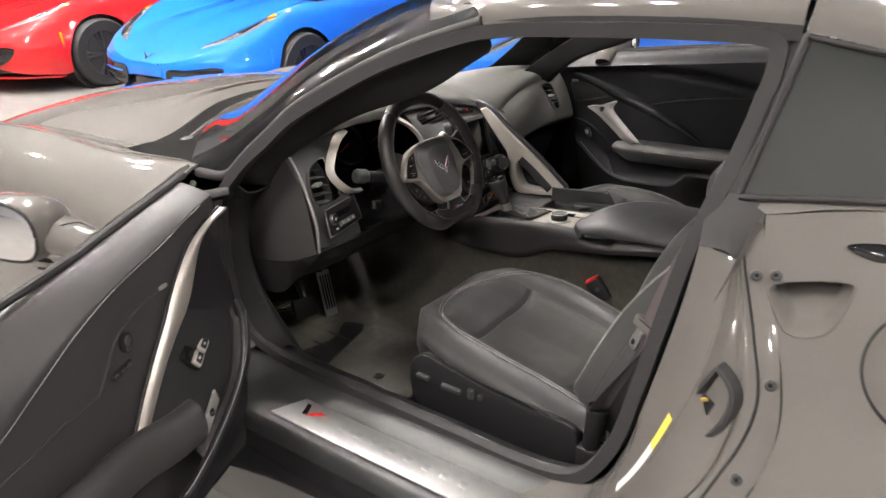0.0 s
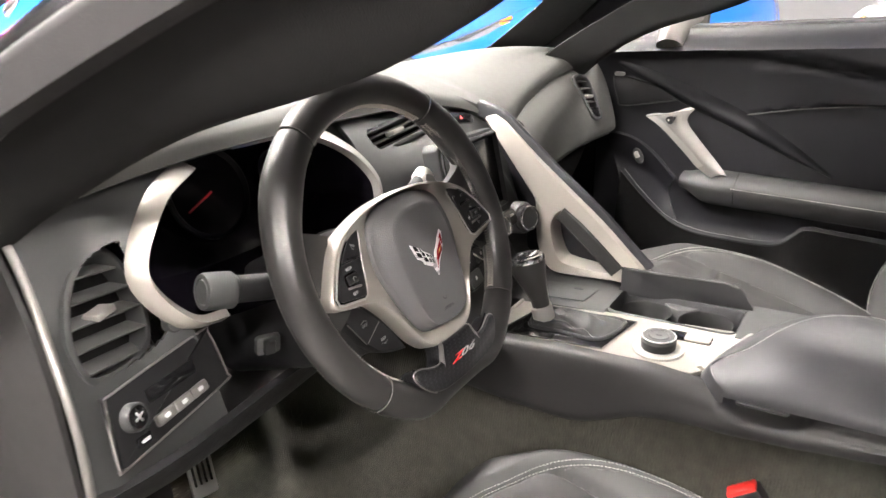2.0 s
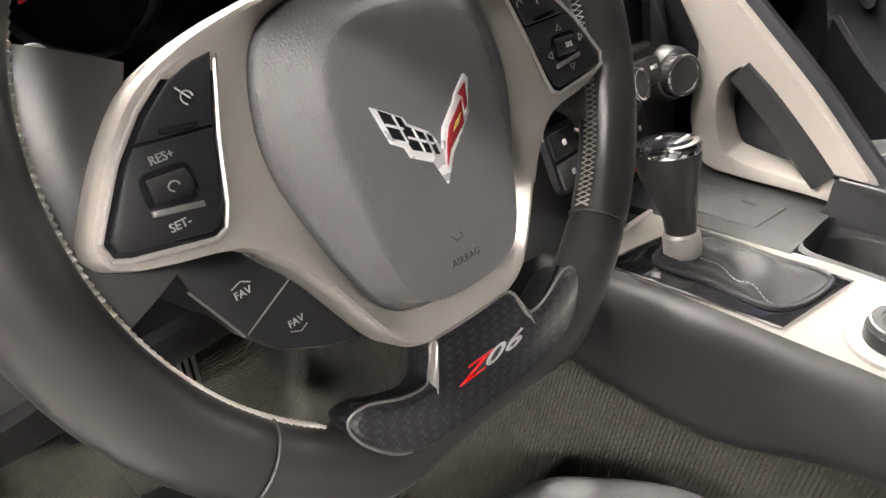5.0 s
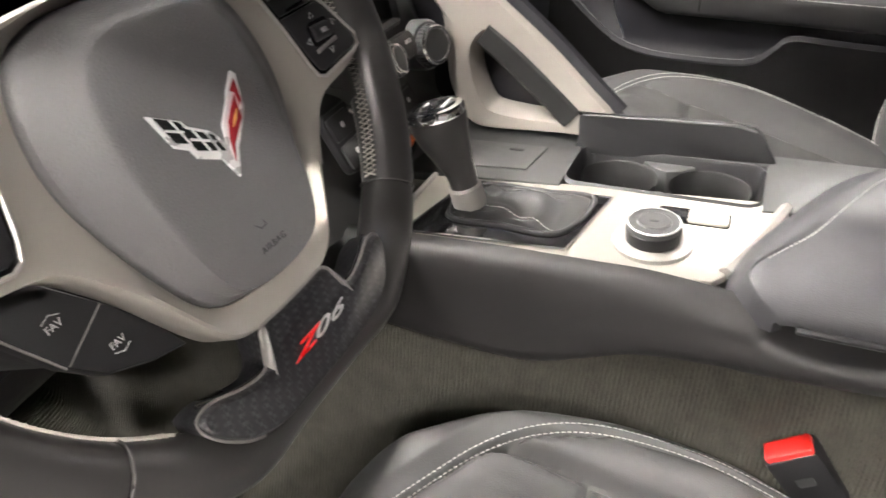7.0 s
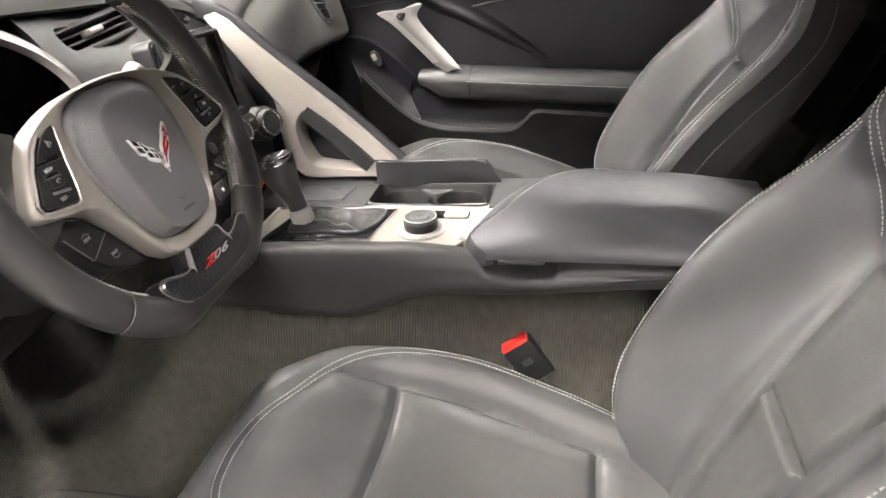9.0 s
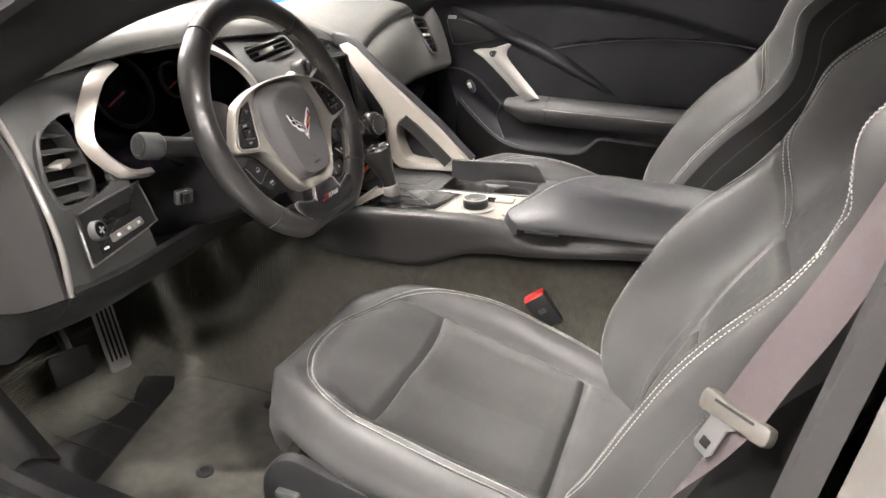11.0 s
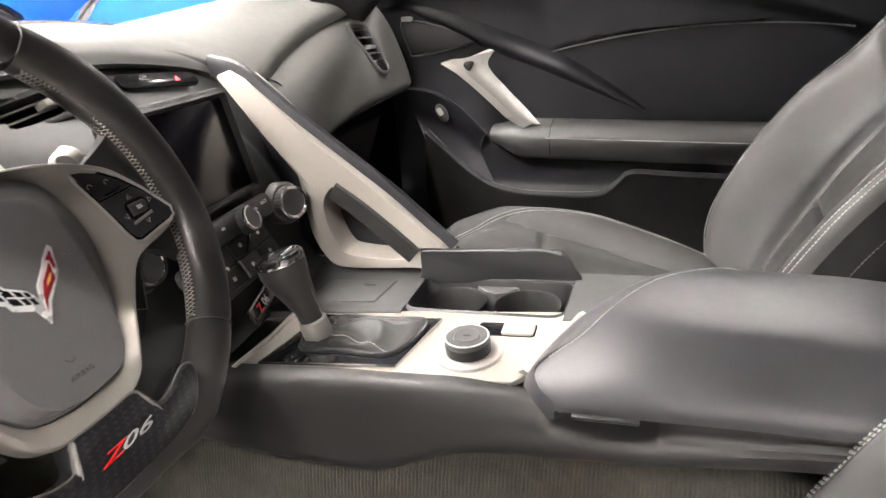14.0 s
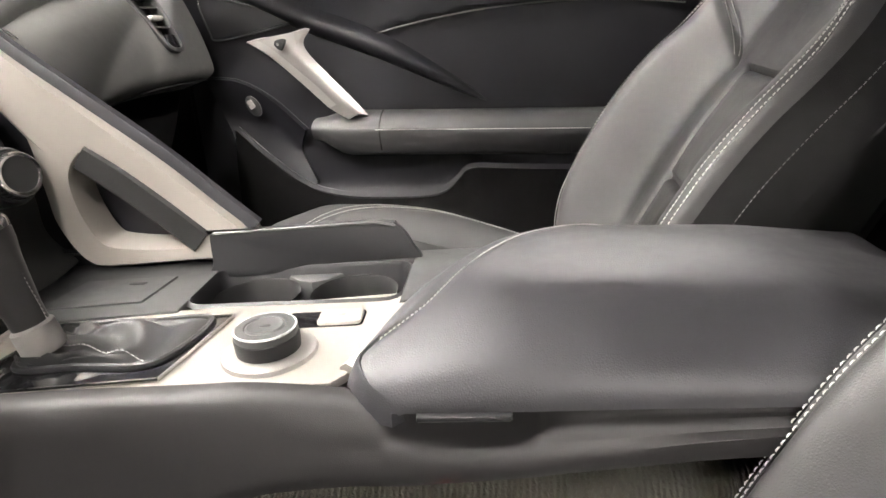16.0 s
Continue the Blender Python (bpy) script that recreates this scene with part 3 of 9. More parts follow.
        if sx < 0:
            for px, py, flip in ((-0.0868, -0.0362, 1), (-0.0700, -0.0570, -1)):
                words("lettering", "FAV", m @ pose(px, py, 0.0132, 0, 0, 4), 0.0044, INK_GREY, f)
                part("symbol", tube([m @ Vector((px - 0.0038, py + flip * 0.0030, 0.0132)), m @ Vector((px + 0.0006, py + flip * 0.0048, 0.0132)), m @ Vector((px + 0.0045, py + flip * 0.0030, 0.0132))], 0.0003, 4), INK_GREY, f)
    # carbon lower spoke, let into the rim
    cf = [(0.010, -0.0868), (0.0255, -0.0868), (0.0290, -0.0930), (0.0320, -0.1005), (0.0385, -0.1030), (0.0500, -0.1010), (0.0660, -0.0950), (0.0750, -0.0960), (0.0755, -0.1030), (0.0690, -0.1130), (0.0580, -0.1225), (0.0420, -0.1288), (0.020, -0.1305), (0.006, -0.1308)]
    shape = smooth_outline(cf, 120)
    rows = []
    for inset, h in ((0.003, -0.016), (0, -0.010), (0, 0.0050), (0.0006, 0.0066), (0.0014, 0.0078), (0.0022, 0.0084)):
        o3 = offset(shape, inset) if inset else shape
        rows.append([WHEEL @ Vector((p.x, p.y, h + 0.0010 * smooth((-0.094 - p.y) / 0.02) - 0.0022 * smooth((-0.119 - p.y) / 0.014) - 0.0012 * smooth((abs(p.x) - 0.05) / 0.03))) for p in o3])
    bm = loft(rows, close_v=True)
    bm.verts.ensure_lookup_table()
    bm.faces.new([bm.verts[5 * len(shape) + j] for j in range(len(shape))])
    lower = part("lower_spoke", bm, CARBON, w, "glossy carbon fibre lower spoke")
    edge = [WHEEL @ Vector((p.x, p.y, 0.0052 + 0.0010 * smooth((-0.094 - p.y) / 0.02) - 0.0026 * smooth((-0.119 - p.y) / 0.014) - 0.0012 * smooth((abs(p.x) - 0.05) / 0.03))) for p in offset(shape, -0.0004)]
    part("spoke_edge", tube(edge, 0.0007, 6, True), DIAL, lower, "thin bright edge")
    wide = lambda x: WHEEL @ pose(x, -0.1080, 0.0094) @ Matrix.Diagonal((2.15, 0.70, 1, 1))
    words("badge_letter", "Z", wide(-0.0135), 0.0128, RED_INK, lower, shear=0.45)
    words("badge_letter", "0", wide(0.0), 0.0125, INK_GREY, lower, shear=0.45)
    words("badge_letter", "6", wide(0.0140), 0.0125, INK_GREY, lower, shear=0.45)
    for sx in (1, -1):
        blade = [(0.0250, -0.0862), (0.0266, -0.0868), (0.0338, -0.1010), (0.0345, -0.1075), (0.0332, -0.1080), (0.0305, -0.1020)]
        b2 = [Vector((p[0] * sx, p[1])) for p in blade]
        part("spoke_fin", pad(b2 if sx > 0 else b2[::-1], WHEEL @ Matrix.Translation((0, 0, 0.004)), [(0, 0), (0, 0.0042), (0.0006, 0.0050), (0.0010, 0.0053)]), DIAL, lower, "satin metal fin")
        leg = spline([WHEEL @ Vector((sx * x, y, z)) for x, y, z in ((0.0345, -0.1030, 0.004), (0.0440, -0.1025, 0.0035), (0.0580, -0.0985, 0.002), (0.0700, -0.0930, 0.0))], 16)
        part("leg_trim", tube(leg, 0.0012, 6), GLOSS, lower)
    # crossed flags emblem, as plain shapes
    e = WHEEL @ Matrix.Translation((0, 0, 0.0140))
    shape = [Vector(p) for p in ((-0.0275, 0.0176), (-0.0138, 0.0098), (-0.0125, 0.0070), (-0.0020, 0.0002), (0.0018, -0.0080), (0.0050, 0.0), (0.0148, 0.0088), (0.0166, 0.0114), (0.0249, 0.0182), (0.0266, 0.0159), (0.0224, 0.0048), (0.0224, 0.0026), (0.0160, -0.0042), (0.0073, -0.0116), (0.0, -0.0228), (-0.0042, -0.0122), (-0.0152, -0.0066), (-0.0168, -0.0020), (-0.0229, 0.0018))]
    em = part("emblem", plate(shape[::-1], e, 0.0020, 0.0006), BRIGHT, w, "chrome crossed-flags shape")
    for name, mat, pts, h in (("flag", RED_ENAMEL, ((0.0013, -0.0160), (0.0046, -0.0064), (0.0085, 0.0), (0.0189, 0.0088), (0.0168, -0.0012), (0.0055, -0.0097)), 0.0026),
                              ("flag", RED_ENAMEL, ((0.0178, 0.0110), (0.0235, 0.0151), (0.0217, 0.0058), (0.0192, 0.0036), (0.0199, 0.0094)), 0.0025),
                              ("flag", GLOSS, ((-0.0254, 0.0159), (-0.0154, 0.0099), (-0.0142, 0.0064), (-0.0027, -0.0013), (-0.0006, -0.0099), (-0.0140, -0.0038), (-0.0156, 0.0002), (-0.0219, 0.0034)), 0.0025),
                              ("flag_mark", GOLD, ((0.0092, -0.0030), (0.0121, 0.0006), (0.0163, 0.0034), (0.0133, -0.0006)), 0.0030)):
        part(name, plate([Vector(p) for p in pts][::-1], e, h, 0.0002), mat, em)
    for a, b in (((-0.0193, 0.0122), (-0.0156, -0.0004)), ((-0.0115, 0.0046), (-0.0085, -0.0062)), ((-0.0236, 0.0095), (-0.0160, 0.0056)), ((-0.0148, 0.0018), (-0.0030, -0.0044)), ((-0.0060, 0.0008), (-0.0042, -0.0082))):
        part("flag_line", tube([e @ Vector((*a, 0.0026)), e @ Vector((*b, 0.0026))], 0.00055, 5), BRIGHT, em)
    words("airbag_letters", "AIRBAG", WHEEL @ pose(-0.0010, -0.0565, 0.0140), 0.0046, PLASTIC, w, depth=0.0002, spread=1.1)
    part("airbag_mark", tube([WHEEL @ Vector(p) for p in ((-0.0060, -0.0445, 0.0142), (-0.0035, -0.0475, 0.0142), (0.0005, -0.0470, 0.0142), (-0.0005, -0.0445, 0.0142))], 0.0003, 4), PLASTIC, w)
    # shift paddles behind the spokes
    for sx in (1, -1):
        pdl = [(0.088, 0.030), (0.112, 0.040), (0.1275, 0.0480), (0.1295, 0.0570), (0.1255, 0.0690), (0.1160, 0.0725), (0.1110, 0.0690), (0.1080, 0.0560), (0.088, 0.050)]
        p2 = [Vector((sx * a, b)) for a, b in pdl]
        pd = part("shift_paddle", plate(outline2([(p.x, p.y) for p in (p2 if sx > 0 else p2[::-1])], 40), WHEEL @ Matrix.Translation((0, 0, -0.048)), 0.005, 0.002), DIAL, w, "satin grey shift paddle")
        part("symbol", plate(rounded(0.005, 0.0012, 0.0003, 1, sx * 0.1185, 0.0615), WHEEL @ Matrix.Translation((0, 0, -0.043)), 0.0004, 0.0001), WHITE_INK, pd)
    part("hub", lathe([(0.055, -0.075), (0.062, -0.050), (0.062, -0.012)], WHEEL @ Matrix.Translation((0, -0.008, 0)), 28), PLASTIC, w)
    return w


steering_wheel()


def steering_column():
    c = thing("steering_column", "matt black steering column shroud with control stalks", "steering column")
    rows = []
    for d, rx, ry, dy in ((-0.055, 0.060, 0.055, -0.012), (-0.075, 0.072, 0.066, -0.016), (-0.12, 0.076, 0.072, -0.020), (-0.20, 0.074, 0.070, -0.022), (-0.30, 0.070, 0.066, -0.02)):
        rows.append([WHEEL @ Vector((rx * math.copysign(abs(math.cos(a)) ** 0.75, math.cos(a)), dy + ry * math.copysign(abs(math.sin(a)) ** 0.75, math.sin(a)), d)) for a in [2 * math.pi * i / 32 for i in range(32)]])
    part("shroud", loft(rows, close_v=True, cap=True), PLASTIC, c)
    part("shroud_joint", tube([r + (r - WHEEL @ Vector((0, -0.018, -0.1))).normalized() * 0.0005 for r in [WHEEL @ Vector((0.0765 * math.cos(a), -0.020 + 0.0725 * math.sin(a), -0.121)) for a in [0.2 * i for i in range(32)]]], 0.0012, 6), RUBBER, c)
    # left stalk with a turning end, right stalk behind the wheel
    a, b = WHEEL @ Vector((-0.060, 0.010, -0.085)), V(-0.1225, -0.539, 0.894)
    d = (b - a).normalized()
    st = part("stalk", tube([a, a + d * 0.05, b - d * 0.030], 0.0130, 18), PLASTIC, c, "black lamp and indicator stalk")
    part("stalk_end", lathe([(0.0140, 0), (0.0172, 0.004), (0.0172, 0.027), (0.0160, 0.031), (0.0125, 0.0315), (0.0115, 0.0300), (0.0105, 0.0315)], axes(b - d * 0.030, (0, 0, 1), d), 28), PLASTIC_GREY, st)
    for i in range(3):
        mk = axes(b - d * (0.036 + 0.007 * i), d, (0.3, -0.3, 0.9))
        part("symbol", plate(rounded(0.0035, 0.004, 0.0008, 1), mk @ Matrix.Translation((0, 0, 0.0130)), 0.0004, 0.0001), WHITE_INK, st)
    a2, b2 = WHEEL @ Vector((0.060, 0.030, -0.085)), WHEEL @ Vector((0.150, 0.070, -0.075))
    st2 = part("stalk", tube([a2, b2], 0.0095, 12), PLASTIC, c)
    d2 = (b2 - a2).normalized()
    part("stalk_end", lathe([(0.0100, 0), (0.0120, 0.003), (0.0120, 0.016), (0.009, 0.019)], axes(b2 - d2 * 0.012, (0, 0, 1), d2), 20), SILVER, st2)
    m = axes(V(-0.139, -0.458, 0.799), (0, 1, 0), (0.75, -0.35, -0.1))
    part("adjust_button", plate(rounded(0.026, 0.022, 0.004, 3), m, 0.006, 0.002), PLASTIC_GREY, c)
    part("adjust_toggle", box(0.012, 0.016, 0.008, m @ Matrix.Translation((0, 0, 0.008)), 0.002), PLASTIC, c)
    m = axes(V(-0.176, -0.5405, 0.848), (0, 1, 0.1), (0.9, -0.1, 0.3))
    part("dimmer_knob", lathe([(0.009, 0), (0.009, 0.010), (0.0075, 0.012)], m, 20), PLASTIC_GREY, c)
    return c


steering_column()

# ---------------------------------------------------------------- dashboard
def vent(parent, m, outline, slats, frame_mat, tab=True, tilt=0.0, depth=0.016):
    """An air vent: dark recess, frame, slats and a silver tab, in the frame m (z outwards)."""
    part("vent_recess", pad(offset(outline, 0.002), m, [(0, -0.020), (0, -0.0195), (0, -0.019)]), RUBBER, parent)
    fr = loft([[m @ Vector((p[0], p[1], h)) for p in offset(outline, i)] for i, h in ((0.004, -0.018), (0.004, 0.001), (0.003, 0.003), (0.0, 0.0035), (-0.003, 0.002), (-0.003, -0.004))], close_v=True)
    part("vent_frame", fr, frame_mat, parent)
    xs = [p[0] for p in outline]
    ys = [p[1] for p in outline]
    x0, x1, y0, y1 = min(xs), max(xs), min(ys), max(ys)
    for i in range(slats):
        y = y0 + (y1 - y0) * (i + 0.7) / (slats + 0.4)
        # width of the outline at this height
        cut = []
        n = len(outline)
        for k in range(n):
            a, b = outline[k], outline[(k + 1) % n]
            if (a[1] - y) * (b[1] - y) < 0:
                cut.append(a[0] + (b[0] - a[0]) * (y - a[1]) / (b[1] - a[1]))
        if len(cut) < 2:
            continue
        l, r = min(cut) + 0.004, max(cut) - 0.004
        mm = m @ Matrix.Translation(((l + r) / 2, y, -0.008)) @ pose(0, 0, 0, 28, 0, tilt)
        part("vent_slat", box(r - l, 0.0020, depth, mm, 0.0006), BLADE, parent)
    if tab:
        mm = m @ Matrix.Translation(((x0 + x1) / 2, (y0 + y1) / 2 + 0.002, -0.001)) @ pose(0, 0, 0, 20, 0, 0)
        part("vent_tab", box(0.026, 0.007, 0.018, mm, 0.0020), SILVER, parent, "silver vent tab")


def knob(name, parent, m, r, h, face=GLOSS, ring=CHROME):
    k = part(name, lathe([(r * 1.02, 0), (r, 0.002), (r * 0.96, h * 0.8), (r * 0.90, h)], m, 32), PLASTIC_GREY, parent)
    bm = bmesh.new()
    for i in range(30):
        a = 2 * math.pi * i / 30
        box(0.0012, 0.0016, h * 0.75, m @ Matrix.Translation((r * 0.99 * math.cos(a), r * 0.99 * math.sin(a), h * 0.4)) @ pose(0, 0, 0, 0, 0, math.degrees(a)), 0.0003, bm)
    tagged(part("knurling", bm, PLASTIC, k), kind="stuff")
    part("ring", loft([[m @ Vector((q * math.cos(a), q * math.sin(a), z)) for a in [2 * math.pi * i / 32 for i in range(32)]] for q, z in ((r * 0.93, h * 0.7), (r * 0.95, h), (r * 0.90, h + 0.0012), (r * 0.78, h + 0.0008), (r * 0.72, h - 0.001))], close_v=True), ring, k, "bright ring")
    part("face", lathe([(r * 0.76, h - 0.003), (r * 0.75, h - 0.0015), (r * 0.4, h - 0.001)], m, 28), face, k)
    return k


def dashboard():
    d = thing("dashboard", "charcoal vinyl dashboard with satin silver trim", "dashboard")
    # upper pad from the windscreen to the instrument hood and the passenger seam
    rows = []
    for y, zr, xr, zt in ((-0.645, 0.966, -0.268, 0.960), (-0.58, 0.983, -0.256, 0.975), (-0.45, 0.998, -0.242, 1.008), (-0.30, 1.002, -0.230, 1.008), (-0.16, 0.992, -0.255, 1.000),
                          (0.0, 0.978, -0.270, 0.992), (0.14, 0.948, -0.268, 0.985), (0.24, 0.905, -0.245, 0.968), (0.35, 0.928, -0.265, 0.975), (0.50, 0.955, -0.280, 0.990), (0.62, 0.970, -0.275, 0.985), (0.73, 0.975, -0.270, 0.965)):
        xw = -0.79 + 0.49 * (abs(y) / 0.73) ** 2
        m = xr + (xw - xr) * 0.35
        rows.append([V(xr + 0.012, y, zr - 0.018), V(xr, y, zr), V(xr - 0.05, y, zr + (zt - zr) * 0.5), V(m, y, zt), V((m + xw) / 2, y, zt - 0.012), V(xw, y, zt - 0.042)])
    part("top_pad", solid(loft(patch(rows, 72, 26)), -0.012), VINYL, d, "soft charcoal dash top")
    part("defrost_slot", plate(rounded(0.018, 0.50, 0.006, 3, -0.66, -0.05), Matrix.Translation((0, 0, 0.990)), 0.007, 0.002), PLASTIC, d)
    # passenger face
    face = [[V(-0.238, 0.235, 0.902), V(-0.262, 0.35, 0.926), V(-0.278, 0.50, 0.953), V(-0.273, 0.62, 0.968), V(-0.266, 0.735, 0.982)],
            [V(-0.198, 0.238, 0.868), V(-0.208, 0.36, 0.890), V(-0.222, 0.50, 0.912), V(-0.222, 0.62, 0.915), V(-0.222, 0.735, 0.918)],
            [V(-0.168, 0.238, 0.812), V(-0.176, 0.36, 0.826), V(-0.183, 0.50, 0.836), V(-0.187, 0.62, 0.836), V(-0.190, 0.735, 0.830)],
            [V(-0.172, 0.238, 0.790), V(-0.180, 0.36, 0.800), V(-0.186, 0.50, 0.806), V(-0.190, 0.62, 0.804), V(-0.194, 0.735, 0.798)],
            [V(-0.230, 0.238, 0.770), V(-0.235, 0.36, 0.780), V(-0.240, 0.50, 0.784), V(-0.245, 0.62, 0.782), V(-0.248, 0.735, 0.776)]]
    g = patch(face, 100, 130)
    pv = [v.to_2d() for v in spline([(-0.034, 0.046, 0), (0.004, 0.050, 0), (0.026, 0.034, 0), (0.034, -0.020, 0), (0.031, -0.046, 0), (0.012, -0.050, 0), (-0.004, -0.040, 0), (-0.022, 0.004, 0)], 40, True)]
    pvm = axes(V(-0.208, 0.592, 0.897), (0.10, 0.98, -0.10), (0.87, -0.12, 0.45))
    part("passenger_panel", solid(cut(loft(g), pvm, pv), 0.008, (-1, 0, 0)), VINYL, d, "padded charcoal passenger dash panel")
    stitches("stitching", [p + V(0.003, 0, 0.004) for p in g[0]], d, THREAD_DARK, normals=[V(0.5, 0, 1)] * 130)
    part("panel_bead", tube([p + V(0.002, 0, -0.001) for p in g[80]], 0.0012, 6), PLASTIC_GREY, d, "thin lower bead")
    # glove box below
    # glove box and kick panel: footwell shade is put into their black
    gb = [[V(-0.235, 0.17, 0.785), V(-0.24, 0.45, 0.790), V(-0.25, 0.735, 0.785)], [V(-0.265, 0.17, 0.70), V(-0.27, 0.45, 0.70), V(-0.28, 0.735, 0.69)],
          [V(-0.33, 0.17, 0.58), V(-0.335, 0.45, 0.58), V(-0.34, 0.735, 0.57)], [V(-0.46, 0.17, 0.50), V(-0.46, 0.45, 0.50), V(-0.46, 0.735, 0.49)]]
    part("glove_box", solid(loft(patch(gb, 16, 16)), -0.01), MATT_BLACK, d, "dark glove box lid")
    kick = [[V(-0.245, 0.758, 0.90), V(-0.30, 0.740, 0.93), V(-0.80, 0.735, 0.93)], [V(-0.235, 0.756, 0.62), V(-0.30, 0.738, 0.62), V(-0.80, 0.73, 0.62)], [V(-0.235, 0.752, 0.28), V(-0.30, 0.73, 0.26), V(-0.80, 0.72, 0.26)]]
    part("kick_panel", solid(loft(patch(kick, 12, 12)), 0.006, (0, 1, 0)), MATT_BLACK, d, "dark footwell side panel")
    # passenger vent
    m = pvm
    vent(d, m, pv, 6, PLASTIC_GREY)
    part("vent_switch", plate(rounded(0.026, 0.022, 0.003, 2, 0.014, -0.036), m, 0.002, 0.0006), GLOSS, d)
    # oval side outlet
    m = axes(V(-0.218, 0.272, 0.885), (0.3, 0.6, -0.75), (0.80, -0.20, 0.45))
    part("outlet_ring", loft([[m @ Vector((r * 1.9 * math.cos(a), r * math.sin(a), z)) for a in [2 * math.pi * i / 28 for i in range(28)]] for r, z in ((0.009, -0.006), (0.009, 0.003), (0.0105, 0.004), (0.0115, 0.001))], close_v=True), CHROME, d)
    part("outlet", pad(circle(0.0092, 24, sy=1.0), m @ Matrix.Diagonal((1.9, 1, 1, 1)), [(0, -0.005), (0, -0.004)]), RUBBER, d)
    # driver's left panel with the vent
    lp = [[V(-0.250, -0.640, 0.965), V(-0.245, -0.615, 0.975), V(-0.240, -0.560, 0.984), V(-0.232, -0.475, 0.980)],
          [V(-0.218, -0.640, 0.925), V(-0.222, -0.612, 0.930), V(-0.222, -0.575, 0.937), V(-0.205, -0.532, 0.948)],
          [V(-0.172, -0.650, 0.868), V(-0.184, -0.622, 0.872), V(-0.192, -0.585, 0.880), V(-0.190, -0.553, 0.894)],
          [V(-0.140, -0.658, 0.812), V(-0.144, -0.625, 0.808), V(-0.155, -0.575, 0.812), V(-0.163, -0.528, 0.844)],
          [V(-0.137, -0.662, 0.742), V(-0.132, -0.634, 0.744), V(-0.142, -0.580, 0.740), V(-0.148, -0.510, 0.736)]]
    lv = outline2([(0.039, 0.048), (0.055, 0.036), (0.058, -0.004), (0.039, -0.043), (0.008, -0.055), (-0.040, -0.048), (-0.050, -0.034), (-0.042, -0.003), (-0.012, 0.031), (0.017, 0.045)][::-1], 44)
    m = axes(V(-0.197, -0.597, 0.877), (-0.40, 0.916, 0.0), (0.82, 0.36, 0.44))
    part("left_panel", solid(cut(loft(patch(lp, 130, 90)), m, lv), 0.006, (-1, 0, 0)), PLASTIC_GREY, d, "charcoal panel beside the instruments")
    vent(d, m, lv, 5, PLASTIC_GREY, depth=0.024, tilt=-12)
    # bevel between face and end panel; its lit band is put into pale metal
    strip = spline([V(-0.243, -0.638, 0.958), V(-0.212, -0.642, 0.922), V(-0.168, -0.654, 0.865), V(-0.142, -0.661, 0.805), V(-0.137, -0.665, 0.740)], 30)
    part("edge_strip", tube(strip, 0.0040, 10), DIAL, d, "bevelled panel edge, paled as if lit")
    ep = [[V(-0.246, -0.642, 0.958), V(-0.28, -0.645, 0.915), V(-0.34, -0.645, 0.870), V(-0.41, -0.642, 0.82)], [V(-0.170, -0.658, 0.868), V(-0.24, -0.668, 0.83), V(-0.32, -0.664, 0.79), V(-0.41, -0.646, 0.76)],
          [V(-0.139, -0.668, 0.740), V(-0.20, -0.682, 0.715), V(-0.30, -0.676, 0.692), V(-0.41, -0.650, 0.668)]]
    part("end_panel", solid(loft(patch(ep, 20, 16)), -0.006), FLANK, d, "charcoal dash end panel")
    part("end_joint", tube(spline([V(-0.246, -0.654, 0.905), V(-0.200, -0.668, 0.835), V(-0.160, -0.676, 0.732)], 16), 0.0024, 6), PLASTIC_GREY, d)
    lb = [[V(-0.139, -0.664, 0.742), V(-0.20, -0.680, 0.716), V(-0.30, -0.675, 0.693), V(-0.41, -0.648, 0.669)], [V(-0.150, -0.660, 0.724), V(-0.230, -0.652, 0.656), V(-0.316, -0.642, 0.588), V(-0.41, -0.645, 0.582)]]
    part("lower_box", solid(loft(patch(lb, 10, 24)), -0.005), PLASTIC, d, "matt black panel below the dash end")
    # knee panel and underside
    kp = [[V(-0.130, -0.664, 0.745), V(-0.128, -0.58, 0.742), V(-0.15, -0.42, 0.735), V(-0.16, -0.28, 0.73), V(-0.15, -0.14, 0.70)],
          [V(-0.165, -0.660, 0.712), V(-0.165, -0.58, 0.690), V(-0.19, -0.42, 0.675), V(-0.20, -0.28, 0.675), V(-0.19, -0.14, 0.66)],
          [V(-0.250, -0.650, 0.640), V(-0.25, -0.58, 0.640), V(-0.28, -0.42, 0.630), V(-0.29, -0.28, 0.63), V(-0.29, -0.14, 0.63)],
          [V(-0.40, -0.645, 0.585), V(-0.42, -0.58, 0.630), V(-0.44, -0.42, 0.620), V(-0.45, -0.28, 0.62), V(-0.45, -0.14, 0.62)]]
    part("knee_panel", solid(loft(patch(kp, 24, 24)), -0.008), PLASTIC, d, "matt black knee panel")
    # switch plate
    m = axes(V(-0.1420, -0.5885, 0.8120), (-0.25, 0.97, 0.0), (0.917, 0.262, 0.300))
    po = outline2([(-0.054, 0.0205), (-0.045, 0.0230), (0.074, 0.0200), (0.083, 0.0140), (0.085, -0.0310), (0.074, -0.0380), (-0.057, -0.0368), (-0.065, -0.0346), (-0.0672, -0.0297)][::-1], 60)
    sp = part("switch_plate", plate(po, m, 0.005, 0.0015), PLASTIC, d, "black lighting switch plate")
    part("plate_rim", tube([m @ Vector((p.x, p.y, 0.0042)) for p in offset(po, -0.0006)], 0.0012, 6, True), DIAL, sp, "thin bright rim")
    kn = m @ Matrix.Translation((-0.0385, -0.0034, 0.004))
